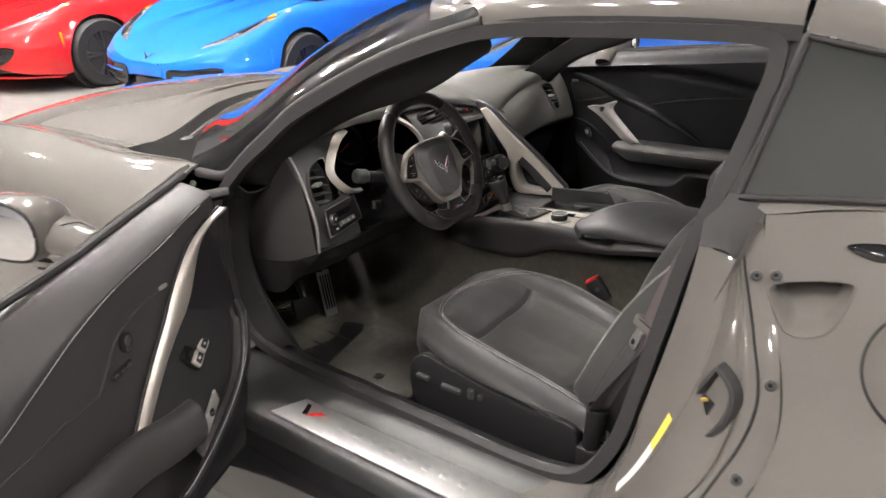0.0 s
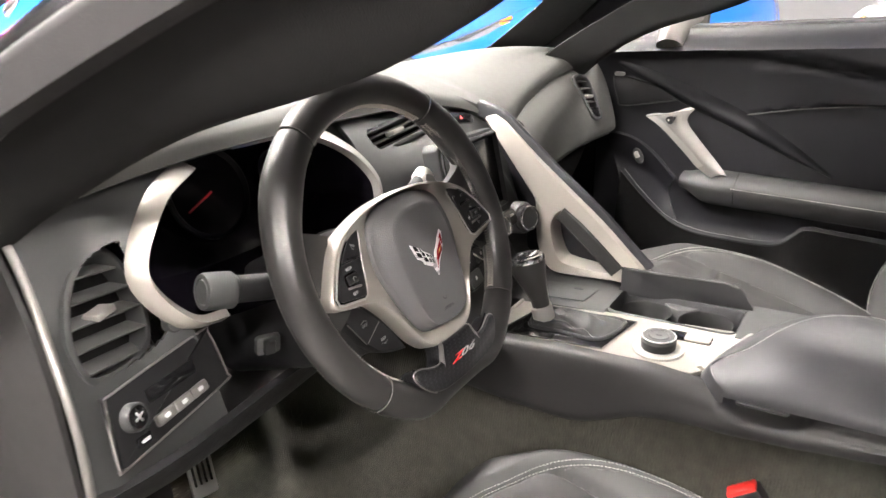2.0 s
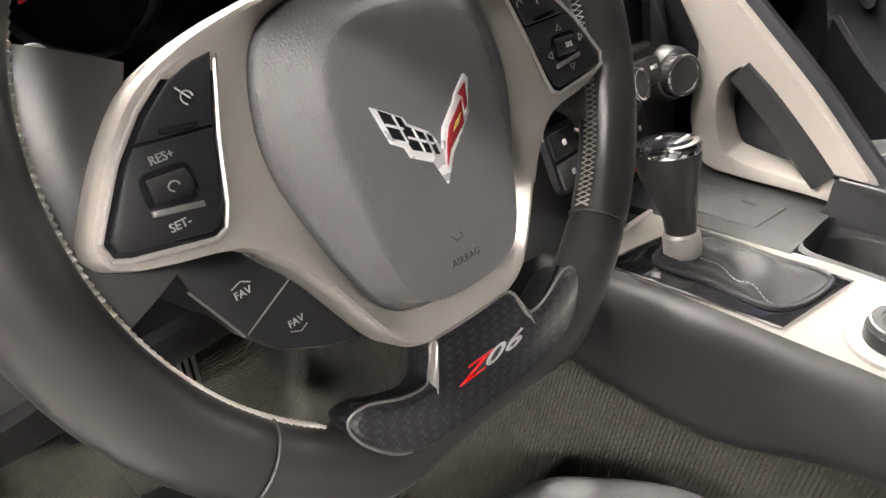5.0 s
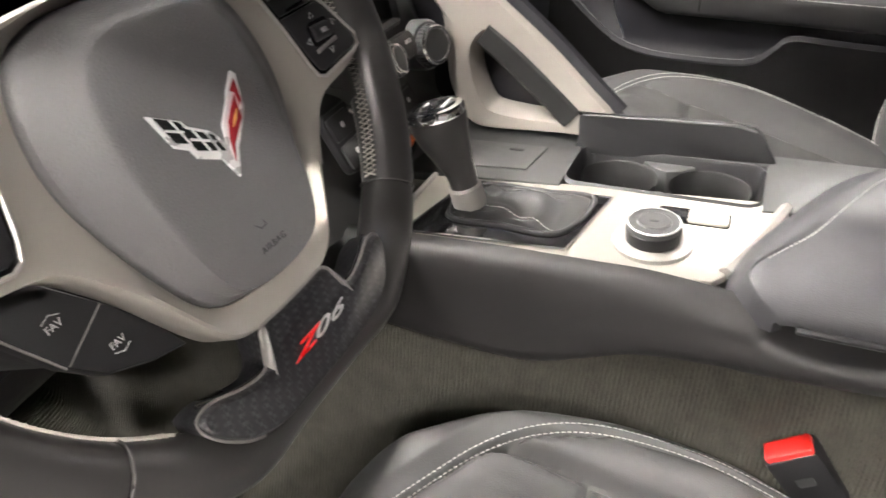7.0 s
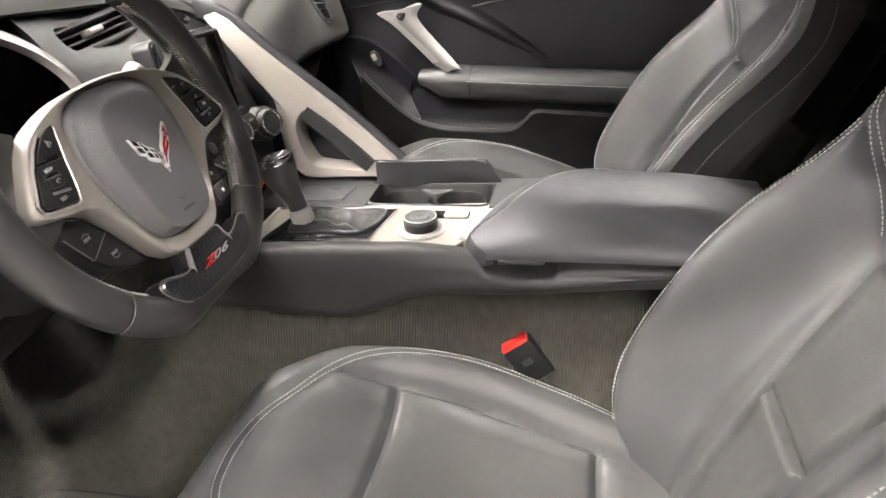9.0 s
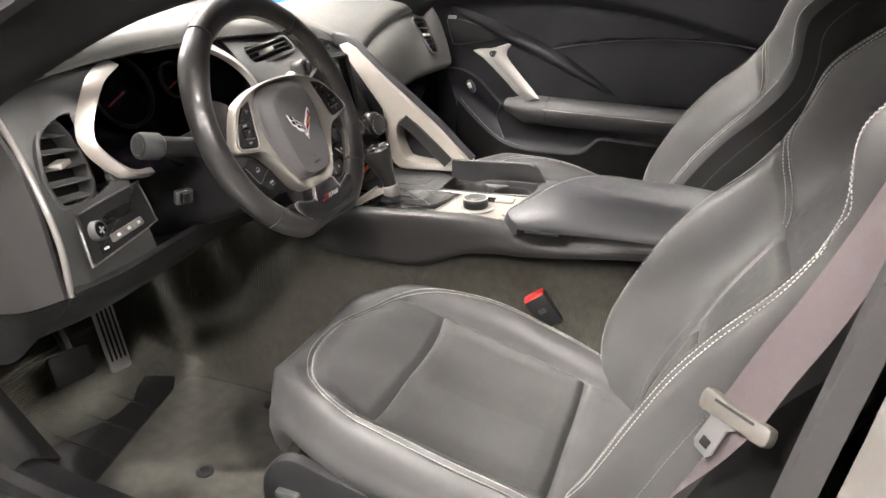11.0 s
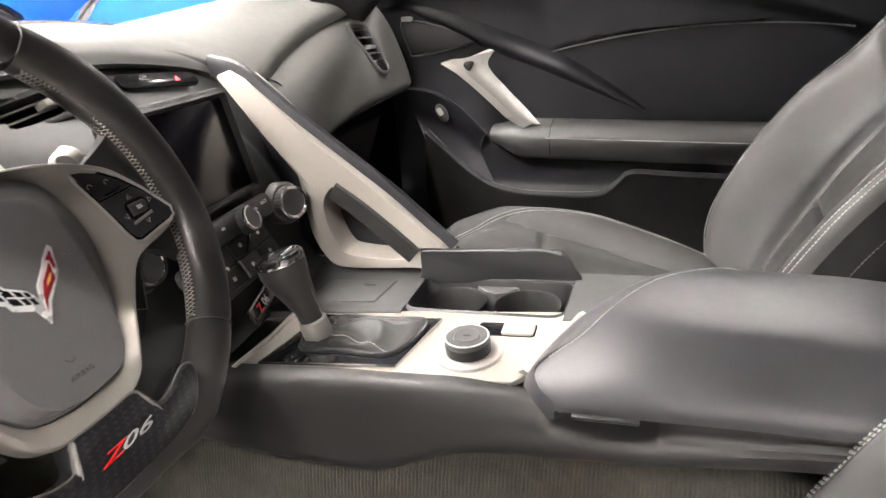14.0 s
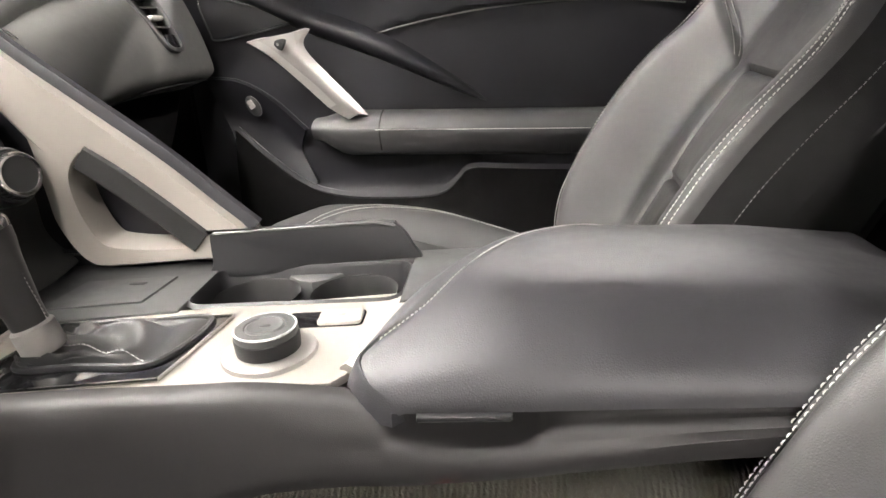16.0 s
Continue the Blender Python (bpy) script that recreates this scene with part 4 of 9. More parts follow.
    part("light_knob", lathe([(0.0125, 0.0), (0.0125, 0.008), (0.0112, 0.0100), (0.0100, 0.0096)], kn, 28), PLASTIC_GREY, sp)
    part("knob_face", lathe([(0.0098, 0.008), (0.0098, 0.0100), (0.0085, 0.0104)], kn, 24), GLOSS, sp)
    for a in (20, 110):
        part("symbol", plate(rounded(0.011, 0.0022, 0.0008, 1), kn @ pose(0, 0, 0.0102, 0, 0, a), 0.0006, 0.0001), INK_GREY, sp)
    part("switch_recess", plate([Vector(p) for p in ((-0.0167, -0.0047), (0.0479, -0.0095), (0.0492, 0.0041), (-0.0149, 0.0084))], m @ Matrix.Translation((0, 0, 0.0036)), 0.0020, 0.0005), GLOSS, sp)
    for i in range(3):
        r = m @ pose(-0.0070 + 0.0235 * i, -0.0222 - 0.0010 * i, 0.0065, -12, 0, -2)
        sb = part("switch_button", box(0.0228, 0.0105, 0.007, r, 0.0018), DIAL, sp, "grey rocker key")
        part("symbol", plate(rounded(0.007, 0.0040, 0.0010, 1), r @ Matrix.Translation((0, 0, 0.0035)), 0.0003, 0.0001), WHITE_INK, sb)
    part("trunk_button", box(0.0165, 0.0085, 0.004, m @ pose(-0.0360, -0.0270, 0.0055, 0, 0, -4), 0.001), GLOSS, sp)
    part("symbol", plate(rounded(0.010, 0.003, 0.0008, 1), m @ pose(-0.0360, -0.0270, 0.0074, 0, 0, -4), 0.0003, 0.0001), WHITE_INK, sp)
    # instrument recess with silver trim
    op = [V(-0.232, -0.455, 0.972), V(-0.205, -0.513, 0.956), V(-0.190, -0.551, 0.900), V(-0.160, -0.532, 0.856), V(-0.148, -0.46, 0.838), V(-0.155, -0.30, 0.832), V(-0.170, -0.230, 0.868), V(-0.182, -0.226, 0.915), V(-0.205, -0.255, 0.955), V(-0.222, -0.315, 0.982), V(-0.232, -0.39, 0.985)]
    ring = spline(op, 66, True)
    c = sum(ring, V(0, 0, 0)) / len(ring)
    rows = [[c + (p - c) * s + V(-dx, 0, 0) for p in ring] for s, dx in ((1.0, 0.0), (0.97, 0.03), (0.93, 0.08), (0.90, 0.115))]
    bm = loft(rows, close_v=True)
    bm.verts.ensure_lookup_table()
    n = len(ring)
    bm.faces.new([bm.verts[3 * n + j] for j in range(n)])
    part("instrument_recess", bm, SCREEN, d, "dark instrument recess")
    back = c + V(-0.105, 0, 0)
    m = axes(back, (0, 1, 0), (0.93, 0, 0.36))
    for dx, r in ((-0.115, 0.030), (0.0, 0.056), (0.112, 0.030)):
        part("gauge_ring", loft([[m @ Vector((dx + q * math.cos(a), 0.002 + q * math.sin(a), z)) for a in [2 * math.pi * i / 36 for i in range(36)]] for q, z in ((r, 0), (r, 0.006), (r * 0.95, 0.008), (r * 0.9, 0.004), (r * 0.9, 0))], close_v=True), PLASTIC, d)
        part("gauge_face", lathe([(r * 0.9, 0.001), (r * 0.89, 0.002), (r * 0.5, 0.002)], m @ Matrix.Translation((dx, 0.002, 0)), 28), SCREEN, d)
        part("needle", box(r * 0.75, 0.0022, 0.0015, m @ pose(dx - r * 0.3, -0.006, 0.004, 0, 0, 22), 0.0004), RED_INK, d)
    def ribbon(pts, width):
        path = spline(pts, 30)
        rows = []
        for p in path:
            o = (p - c)
            o.x = 0
            o.normalize()
            rows.append([p + o * -0.002 + V(0.002, 0, 0), p + o * 0.002 + V(0.008, 0, 0), p + o * width + V(0.004, 0, 0), p + o * (width + 0.004) + V(-0.006, 0, 0)])
        return solid(loft(rows), -0.003)
    part("instrument_trim", ribbon([op[0], op[1], op[2], op[3], op[3] + V(0.0, 0.04, -0.012)], 0.0075), CHAMPAGNE, d, "silver instrument surround")
    part("instrument_trim", ribbon([op[6] + V(0, 0, 0.01), op[7], op[8], op[9], op[10] + V(0, -0.01, 0)], 0.010), SILVER, d, "silver instrument surround")
    # hood lip over the instruments
    lip = spline([V(-0.245, -0.635, 0.974), V(-0.240, -0.54, 0.988), V(-0.235, -0.43, 0.996), V(-0.242, -0.32, 0.998), V(-0.255, -0.20, 0.992), V(-0.268, -0.05, 0.982), V(-0.268, 0.08, 0.966), V(-0.252, 0.17, 0.935), V(-0.215, 0.215, 0.895)], 70)
    part("hood_lip", tube(lip, 0.009, 10, flat=0.8), VINYL_DARK, d, "black hood edge")
    # surface right of the instruments, carrying the centre vents
    cs = [[V(-0.238, -0.225, 0.985), V(-0.262, -0.10, 0.975), V(-0.268, 0.02, 0.965), V(-0.258, 0.12, 0.940), V(-0.225, 0.190, 0.90)],
          [V(-0.205, -0.225, 0.955), V(-0.232, -0.10, 0.945), V(-0.240, 0.02, 0.935), V(-0.232, 0.11, 0.918), V(-0.200, 0.175, 0.87)],
          [V(-0.182, -0.222, 0.915), V(-0.200, -0.10, 0.915), V(-0.208, 0.02, 0.915), V(-0.205, 0.09, 0.900), V(-0.172, 0.155, 0.83)],
          [V(-0.165, -0.215, 0.870), V(-0.170, -0.12, 0.870), V(-0.172, 0.02, 0.860), V(-0.165, 0.10, 0.850), V(-0.150, 0.145, 0.79)],
          [V(-0.150, -0.210, 0.800), V(-0.145, -0.12, 0.800), V(-0.140, 0.02, 0.795), V(-0.135, 0.10, 0.790), V(-0.130, 0.140, 0.75)],
          [V(-0.150, -0.200, 0.740), V(-0.140, -0.12, 0.735), V(-0.135, 0.02, 0.730), V(-0.130, 0.10, 0.725), V(-0.125, 0.140, 0.71)],
          [V(-0.120, -0.180, 0.670), V(-0.105, -0.12, 0.665), V(-0.100, 0.02, 0.670), V(-0.098, 0.10, 0.675), V(-0.098, 0.140, 0.68)]]
    out = rounded(0.150, 0.034, 0.012, 4)
    m = axes(V(-0.226, -0.105, 0.945), (-0.13, 1, -0.03), (0.72, -0.05, 0.69))
    part("centre_fascia", solid(cut(loft(patch(cs, 130, 110)), m, out), 0.006, (-1, 0, 0)), PLASTIC_GREY, d, "charcoal centre fascia")
    vent(d, m, out, 3, PLASTIC)
    m = axes(V(-0.236, 0.055, 0.936), (0.05, 1, -0.22), (0.72, 0.0, 0.69))
    hz = part("hazard_panel", plate(rounded(0.115, 0.020, 0.007, 3), m, 0.004, 0.001), GLOSS, d, "gloss black warning panel")
    words("lettering", "PASS\nAIRBAG", m @ pose(-0.020, 0.002, 0.0043), 0.0050, PLASTIC_GREY, hz)
    part("hazard_mark", plate([Vector((0.022, -0.003)), Vector((0.030, -0.003)), Vector((0.026, 0.004))], m, 0.0046, 0.0002), RED_INK, hz)
    return d


dashboard()


def centre_stack():
    s = thing("centre_stack", "black infotainment screen with controls, angled to the driver", "infotainment unit")
    m = axes(V(-0.139, -0.020, 0.871), (-0.16, 0.98, -0.08), (0.94, 0.14, 0.24))
    part("housing", plate(rounded(0.215, 0.142, 0.012, 4, 0.005, -0.006), m @ Matrix.Translation((0, 0, -0.030)), 0.024, 0.004), PLASTIC, s, "matt black screen housing")
    part("bezel", plate(rounded(0.196, 0.122, 0.006, 3), m @ Matrix.Translation((0, 0, -0.008)), 0.006, 0.002), GLOSS, s)
    part("screen", plate(rounded(0.174, 0.106, 0.003, 2), m @ Matrix.Translation((0, 0, -0.003)), 0.0022, 0.0006), SCREEN, s, "dark switched-off display glass")
    part("screen_frame", loft([[m @ Vector((p[0], p[1], h)) for p in offset(rounded(0.190, 0.120, 0.006, 3), i)] for i, h in ((0.0, -0.006), (0.0, 0.003), (0.003, 0.005), (0.006, 0.002), (0.007, -0.003))], close_v=True), PLASTIC, s)
    # row of keys and knobs below
    b = axes(V(-0.112, -0.010, 0.796), (-0.10, 0.99, -0.06), (0.90, 0.10, 0.42))
    kp = part("key_panel", plate(rounded(0.150, 0.026, 0.010, 4, -0.010, 0), b, 0.010, 0.003), PLASTIC, s)
    words("lettering", "BACK", b @ pose(0.047, 0.003, 0.0103), 0.0055, WHITE_INK, kp)
    part("symbol", plate(rounded(0.007, 0.003, 0.001, 1, 0.026, 0.001), b, 0.0103, 0.0002), WHITE_INK, kp)
    part("symbol", plate(rounded(0.007, 0.003, 0.001, 1, -0.045, 0.001), b, 0.0103, 0.0002), WHITE_INK, kp)
    mk = knob("menu_knob", s, b @ Matrix.Translation((-0.004, -0.004, 0.008)), 0.0155, 0.013, PLASTIC)
    words("lettering", "MENU", b @ pose(-0.004, -0.004, 0.0205), 0.0055, WHITE_INK, mk)
    for px, p in ((0.093, V(-0.1015, 0.092, 0.781)), (-0.1, V(-0.128, -0.135, 0.795))):
        kb = axes(p, (0, 1, 0), (0.80, -0.30 if px > 0 else -0.05, 0.20))
        part("knob_pod", lathe([(0.027, -0.055), (0.027, -0.018), (0.024, -0.012)], kb, 32), PLASTIC_GREY, s)
        knob("temperature_knob", s, kb @ Matrix.Translation((0, 0, -0.014)), 0.0215, 0.014)
    # climate keys
    c = axes(V(-0.118, -0.028, 0.748), (-0.12, 0.99, -0.05), (0.86, 0.12, 0.50))
    cl = part("climate_panel", plate(rounded(0.180, 0.056, 0.010, 4), c, 0.007, 0.002), PLASTIC, s, "black climate control keys")
    for i in range(4):
        for j in range(2):
            x, y = -0.066 + 0.044 * i, 0.013 - 0.026 * j
            part("climate_key", plate(rounded(0.040, 0.022, 0.003, 2, x, y), c @ Matrix.Translation((0, 0, 0.006)), 0.003, 0.001), PLASTIC_GREY if (i + j) % 2 else PLASTIC, cl)
            part("symbol", plate(rounded(0.006, 0.005, 0.0015, 2, x, y), c, 0.0094, 0.0002), WHITE_INK, cl)
    for sx in (-1, 1):
        part("rocker_arm", tube([c @ Vector((0.022 * sx, 0.0, 0.010)), c @ Vector((0.050 * sx, 0.020, 0.011))], 0.0018, 6), CHROME, cl)
    part("rocker_arm", tube([c @ Vector((0.0, 0.0, 0.010)), c @ Vector((0.0, -0.022, 0.011))], 0.0018, 6), CHROME, cl)
    # badge plate at the foot
    g = axes(V(-0.100, 0.002, 0.700), (-0.15, 0.97, 0.12), (0.85, 0.15, 0.45))
    bp = part("badge_plate", plate(rounded(0.115, 0.022, 0.003, 2), g, 0.004, 0.001), GLOSS, s, "badge plate with red, white and orange marks")
    part("badge_bar", plate(rounded(0.108, 0.0015, 0.0004, 1, 0, 0.009), g, 0.0046, 0.0002), CHROME, bp)
    words("badge_letter", "Z", g @ pose(-0.034, -0.001, 0.0042), 0.0140, RED_INK, bp)
    words("badge_letter", "06", g @ pose(-0.017, -0.001, 0.0042), 0.0140, WHITE_INK, bp)
    words("badge_letter", "650/650", g @ pose(0.024, -0.001, 0.0042), 0.0105, ORANGE, bp, spread=0.95)
    return s


centre_stack()


def grab_bar():
    """Slanted divider between the centre stack and the passenger, with an opening to hold on to."""
    b = thing("grab_bar", "satin nickel grab bar with black leather edge", "grab handle")
    m = axes(V(0, 0.118, 0), (1, 0, 0), (-0.06, -1, 0.05))   # x along the car, y up, z to the driver
    flip = lambda pts: [Vector((p[0], -p[1])) for p in pts]
    outer = [(-0.215, 0.928), (-0.186, 0.931), (-0.150, 0.909), (-0.110, 0.877), (-0.054, 0.836), (0.012, 0.786), (0.060, 0.744), (0.088, 0.717), (0.088, 0.694), (0.040, 0.690), (-0.040, 0.682), (-0.075, 0.686), (-0.098, 0.722), (-0.104, 0.760), (-0.112, 0.820), (-0.150, 0.880)]
    hole = [(-0.062, 0.787), (-0.072, 0.768), (-0.068, 0.740), (-0.055, 0.713), (-0.040, 0.706), (0.012, 0.704), (0.040, 0.708), (0.022, 0.728), (-0.046, 0.786)]
    mm = axes(V(0, 0.118, 0), (1, 0, 0), (0, -1, 0))
    o = [v.to_2d() for v in spline([(p[0], p[1], 0) for p in outer], 72, True)]
    h = [v.to_2d() for v in spline([(p[0], p[1], 0) for p in hole], 72, True)]
    # match the two loops by angle round the hole's middle
    ch = sum(h, Vector((0, 0))) / len(h)
    def at_angle(loop, a):
        best = None
        n = len(loop)
        dv = Vector((math.cos(a), math.sin(a)))
        for i in range(n):
            p, q = loop[i] - ch, loop[(i + 1) % n] - ch
            den = dv.x * (q - p).y - dv.y * (q - p).x
            if abs(den) < 1e-12:
                continue
            t = (p.x * (q - p).y - p.y * (q - p).x) / den
            s = (p.x * dv.y - p.y * dv.x) / den
            if t > 0 and -1e-6 <= s <= 1 + 1e-6 and (best is None or t > best):
                best = t
        return ch + dv * (best or 0.05)
    N = 110
    ho = [at_angle(h, 2 * math.pi * i / N) for i in range(N)]
    ou = [at_angle(o, 2 * math.pi * i / N) for i in range(N)]
    def yy(p):
        return 0.118 + max(0, p.y - 0.86) * 0.25
    def w(p, dy):
        return V(p.x, yy(p) + dy, p.y)
    rows = [[w(p, 0.034) for p in ho], [w(p, 0.006) for p in ho], [w(p + (q - p).normalized() * 0.004, -0.001) for p, q in zip(ho, ou)],
            [w(p + (q - p) * 0.5, -0.002) for p, q in zip(ho, ou)], [w(q - (q - p).normalized() * 0.004, -0.001) for p, q in zip(ho, ou)],
            [w(q, 0.005) for q in ou], [w(q, 0.034) for q in ou]]
    part("bar", loft(rows, close_u=True, close_v=True), CHAMPAGNE, b, "satin nickel finish")
    strap = spline([V(-0.058, 0.122, 0.792), V(-0.026, 0.121, 0.770), V(0.012, 0.121, 0.740), V(0.046, 0.121, 0.711)], 20)
    part("grip", sweep(strap, [(-0.012, -0.010), (0.014, -0.010), (0.016, 0.004), (0.012, 0.009), (-0.008, 0.008), (-0.013, 0.002)], up=(0, -1, 0)), RUBBER, b, "soft black grip inside the opening")
    edge = spline([V(-0.245, 0.172, 0.945), V(-0.190, 0.150, 0.939), V(-0.150, 0.140, 0.916), V(-0.108, 0.136, 0.884), V(-0.052, 0.134, 0.843), V(0.014, 0.134, 0.793), V(0.064, 0.134, 0.749), V(0.094, 0.136, 0.722)], 50)
    part("edge_roll", sweep(edge, [(-0.008, -0.022), (0.008, -0.022), (0.008, -0.004), (0.005, 0.003), (0.0, 0.005), (-0.006, 0.002)], up=(0, 0, 1)), VINYL_DARK, b, "black leather edge")
    rows = [[p + V(0, 0.014, -0.012) for p in edge], [p + V(-0.03, 0.03, -0.08) for p in edge], [V(p.x - 0.08, 0.165, 0.62) for p in edge]]
    part("side_cover", solid(loft(rows), 0.006, (0, -1, 0)), VINYL_DARK, b)
    return b


grab_bar()

# ---------------------------------------------------------------- centre console
def lerp_table(t, x):
    """Smooth reading of a table of (x, value): a cubic with limited slopes."""
    if x <= t[0][0]:
        return t[0][1]
    n = len(t)
    d = [(t[i + 1][1] - t[i][1]) / (t[i + 1][0] - t[i][0]) for i in range(n - 1)]
    m = [d[0]] + [0.0 if d[i - 1] * d[i] <= 0 else 2 * d[i - 1] * d[i] / (d[i - 1] + d[i]) for i in range(1, n - 1)] + [d[-1]]
    for i in range(n - 1):
        a, b = t[i][0], t[i + 1][0]
        if x <= b:
            h = b - a
            f = (x - a) / h
            return ((1 + 2 * f) * (1 - f) ** 2 * t[i][1] + f * (1 - f) ** 2 * h * m[i] + f * f * (3 - 2 * f) * t[i + 1][1] + f * f * (f - 1) * h * m[i + 1])
    return t[-1][1]


def centre_console():
    c = thing("centre_console", "black leather centre console with satin silver bezel", "console")
    # left flank
    xs = [-0.15, -0.107, -0.03, 0.05, 0.09, 0.13, 0.17, 0.226, 0.252, 0.266, 0.30, 0.345, 0.362, 0.40, 0.46, 0.60]
    zb = [0.592, 0.590, 0.587, 0.588, 0.594, 0.612, 0.631, 0.641, 0.643, 0.644, 0.648, 0.654, 0.657, 0.663, 0.672, 0.686]
    zt = [0.660, 0.664, 0.672, 0.680, 0.683, 0.686, 0.689, 0.687, 0.685, 0.669, 0.667, 0.672, 0.688, 0.691, 0.695, 0.703]
    rows = []
    for x, b, t in zip(xs, zb, zt):
        y = -0.112
        if 0.26 < x < 0.355:      # finger recess under the armrest lid
            rows.append([V(x, -0.096, 0.690), V(x, -0.098, 0.684), V(x, -0.104, 0.677), V(x, -0.117, t), V(x, -0.127, t - 0.004), V(x, -0.130, b + 0.008), V(x, -0.124, b), V(x, y + 0.03, b + 0.004)])
        else:
            rows.append([V(x, y + 0.010, t + 0.001), V(x, y, t), V(x, y - 0.006, t - 0.006), V(x, y - 0.011, t * 0.7 + b * 0.3), V(x, y - 0.014, (b + t) / 2), V(x, y - 0.018, b + 0.010), V(x, y - 0.012, b), V(x, y + 0.03, b + 0.004)])
    part("left_flank", solid(loft(patch(rows, 90, 18)), -0.004), FLANK, c, "leather-covered side panel")
    stitches("stitching", spline([V(x, -0.119, t - 0.007) for x, t in zip(xs[:8], zt[:8])], 60), c, THREAD_DARK, normals=[V(0, -1, 0.3)] * 60)
    part("welt", tube(spline([V(x, -0.1125, t + 0.0005) for x, t in zip(xs[:9], zt[:9])], 60), 0.0028, 8), FLANK, c, "raised welt along the side panel")
    stitches("stitching", spline([V(x, -0.1165, t - 0.003) for x, t in zip(xs[:8], zt[:8])], 60), c, THREAD_DARK, 0.0040, 0.0028, 0.0005, normals=[V(0, -1, 0.6)] * 60)
    rows = []
    for x in (-0.15, 0.0, 0.15, 0.30, 0.60):
        rows.append([V(x, 0.135, 0.690), V(x, 0.150, 0.670), V(x, 0.155, 0.56), V(x, 0.15, 0.30)])
    part("right_flank", solid(loft(patch(rows, 12, 10)), -0.004), VINYL_DARK, c)
    # bezel
    def top(x, y, dz=0.0):
        return V(x, y, 0.671 + 0.055 * (x + 0.08) + 0.02 * y + dz)
    m = axes(V(0.08, -0.030, 0.681), (1, 0, 0.055), (-0.055, -0.02, 1))
    bez = [(-0.160, -0.084), (0.136, -0.060), (0.144, -0.050), (0.186, 0.070), (0.178, 0.078), (-0.140, 0.046), (-0.152, 0.036)]
    hole = [(-0.132, -0.070), (0.016, -0.054), (0.034, 0.040), (-0.108, 0.034)]
    part("bezel", plate([Vector(p) for p in bez], m @ Matrix.Translation((0, 0, -0.006)), 0.006, 0.002), CHAMPAGNE, c, "satin silver console bezel")
    part("bezel_rail", tube([m @ Vector((*p, 0.001)) for p in ((-0.156, -0.080), (-0.149, -0.02), (-0.148, 0.038))], 0.003, 8), SILVER, c)
    sp = part("shift_plate", plate([Vector(p) for p in hole], m, 0.0025, 0.0008), GLOSS, c, "gloss black shifter plate")
    part("plate_rim", tube([m @ Vector((*p, 0.002)) for p in hole + hole[:1]], 0.0015, 6), CHROME, sp)
    part("bezel_lip", sweep(spline([m @ Vector(q) for q in ((0.144, -0.046, 0), (0.157, -0.012, 0), (0.172, 0.03, 0), (0.184, 0.070, 0))], 20), [(-0.006, -0.004), (0.006, -0.004), (0.005, 0.004), (0.0, 0.006), (-0.005, 0.002)], up=(0, 0, 1)), SILVER, c)
    # mode dial
    dm = m @ Matrix.Translation((0.0825, -0.019, 0.002))
    part("dial_base", lathe([(0.034, -0.002), (0.033, 0.001), (0.027, 0.003), (0.0245, 0.0025)], dm, 40), SILVER, c)
    dk = part("mode_dial", lathe([(0.0225, 0), (0.0232, 0.012), (0.0230, 0.0135), (0.0215, 0.0145)], dm, 40), PLASTIC, c, "round drive mode dial")
    part("ring", loft([[dm @ Vector((q * math.cos(a), q * math.sin(a), z)) for a in [2 * math.pi * i / 40 for i in range(40)]] for q, z in ((0.0225, 0.013), (0.0222, 0.0180), (0.0208, 0.0196), (0.0150, 0.0200), (0.0142, 0.0190))], close_v=True), PLASTIC_GREY, dk, "charcoal ring")
    part("dial_button", lathe([(0.0142, 0.017), (0.0140, 0.0196), (0.0125, 0.0204), (0.0100, 0.0198)], dm, 36), PLASTIC_GREY, dk)
    part("ring_edge", tube([dm @ Vector((0.0216 * math.cos(a), 0.0216 * math.sin(a), 0.0190)) for a in [2 * math.pi * i / 40 for i in range(40)]], 0.0008, 6, True), BRIGHT, dk, "thin bright edge")
    part("symbol", plate(rounded(0.008, 0.004, 0.001, 1, 0.0825, -0.019), m, 0.0220, 0.0002), PLASTIC, dk)
    # parking brake switch
    part("brake_recess", plate(rounded(0.062, 0.026, 0.004, 3, 0.111, 0.027), m @ pose(0, 0, 0.0002, 0, 0, 2), 0.0006, 0.0002), GLOSS, c)
    br = part("brake_switch", plate(rounded(0.034, 0.023, 0.004, 3, 0.1235, 0.027), m @ pose(0, 0, 0, 0, 0, 2), 0.0035, 0.0012), CHAMPAGNE, c, "parking brake switch")
    part("symbol", tube([m @ Vector((0.124 + 0.004 * math.cos(a), 0.0315 + 0.004 * math.sin(a), 0.0037)) for a in [0.3 * i for i in range(22)]], 0.0004, 4), WHITE_INK, br)
    # tray and cup holder on the passenger side
    t = axes(V(0, 0, 0.681), (1, 0, 0.055), (-0.055, 0, 1))
    for o in (((-0.130, 0.000), (0.060, 0.022), (0.060, 0.142), (-0.130, 0.142)), ((0.056, 0.114), (0.248, 0.116), (0.248, 0.142), (0.056, 0.142)),
              ((0.244, 0.026), (0.275, 0.030), (0.420, 0.010), (0.420, 0.142), (0.244, 0.142))):
        part("deck", plate([Vector(q) for q in o], t @ Matrix.Translation((0, 0, -0.010)), 0.009, 0.002), PLASTIC_GREY, c, "charcoal console deck")
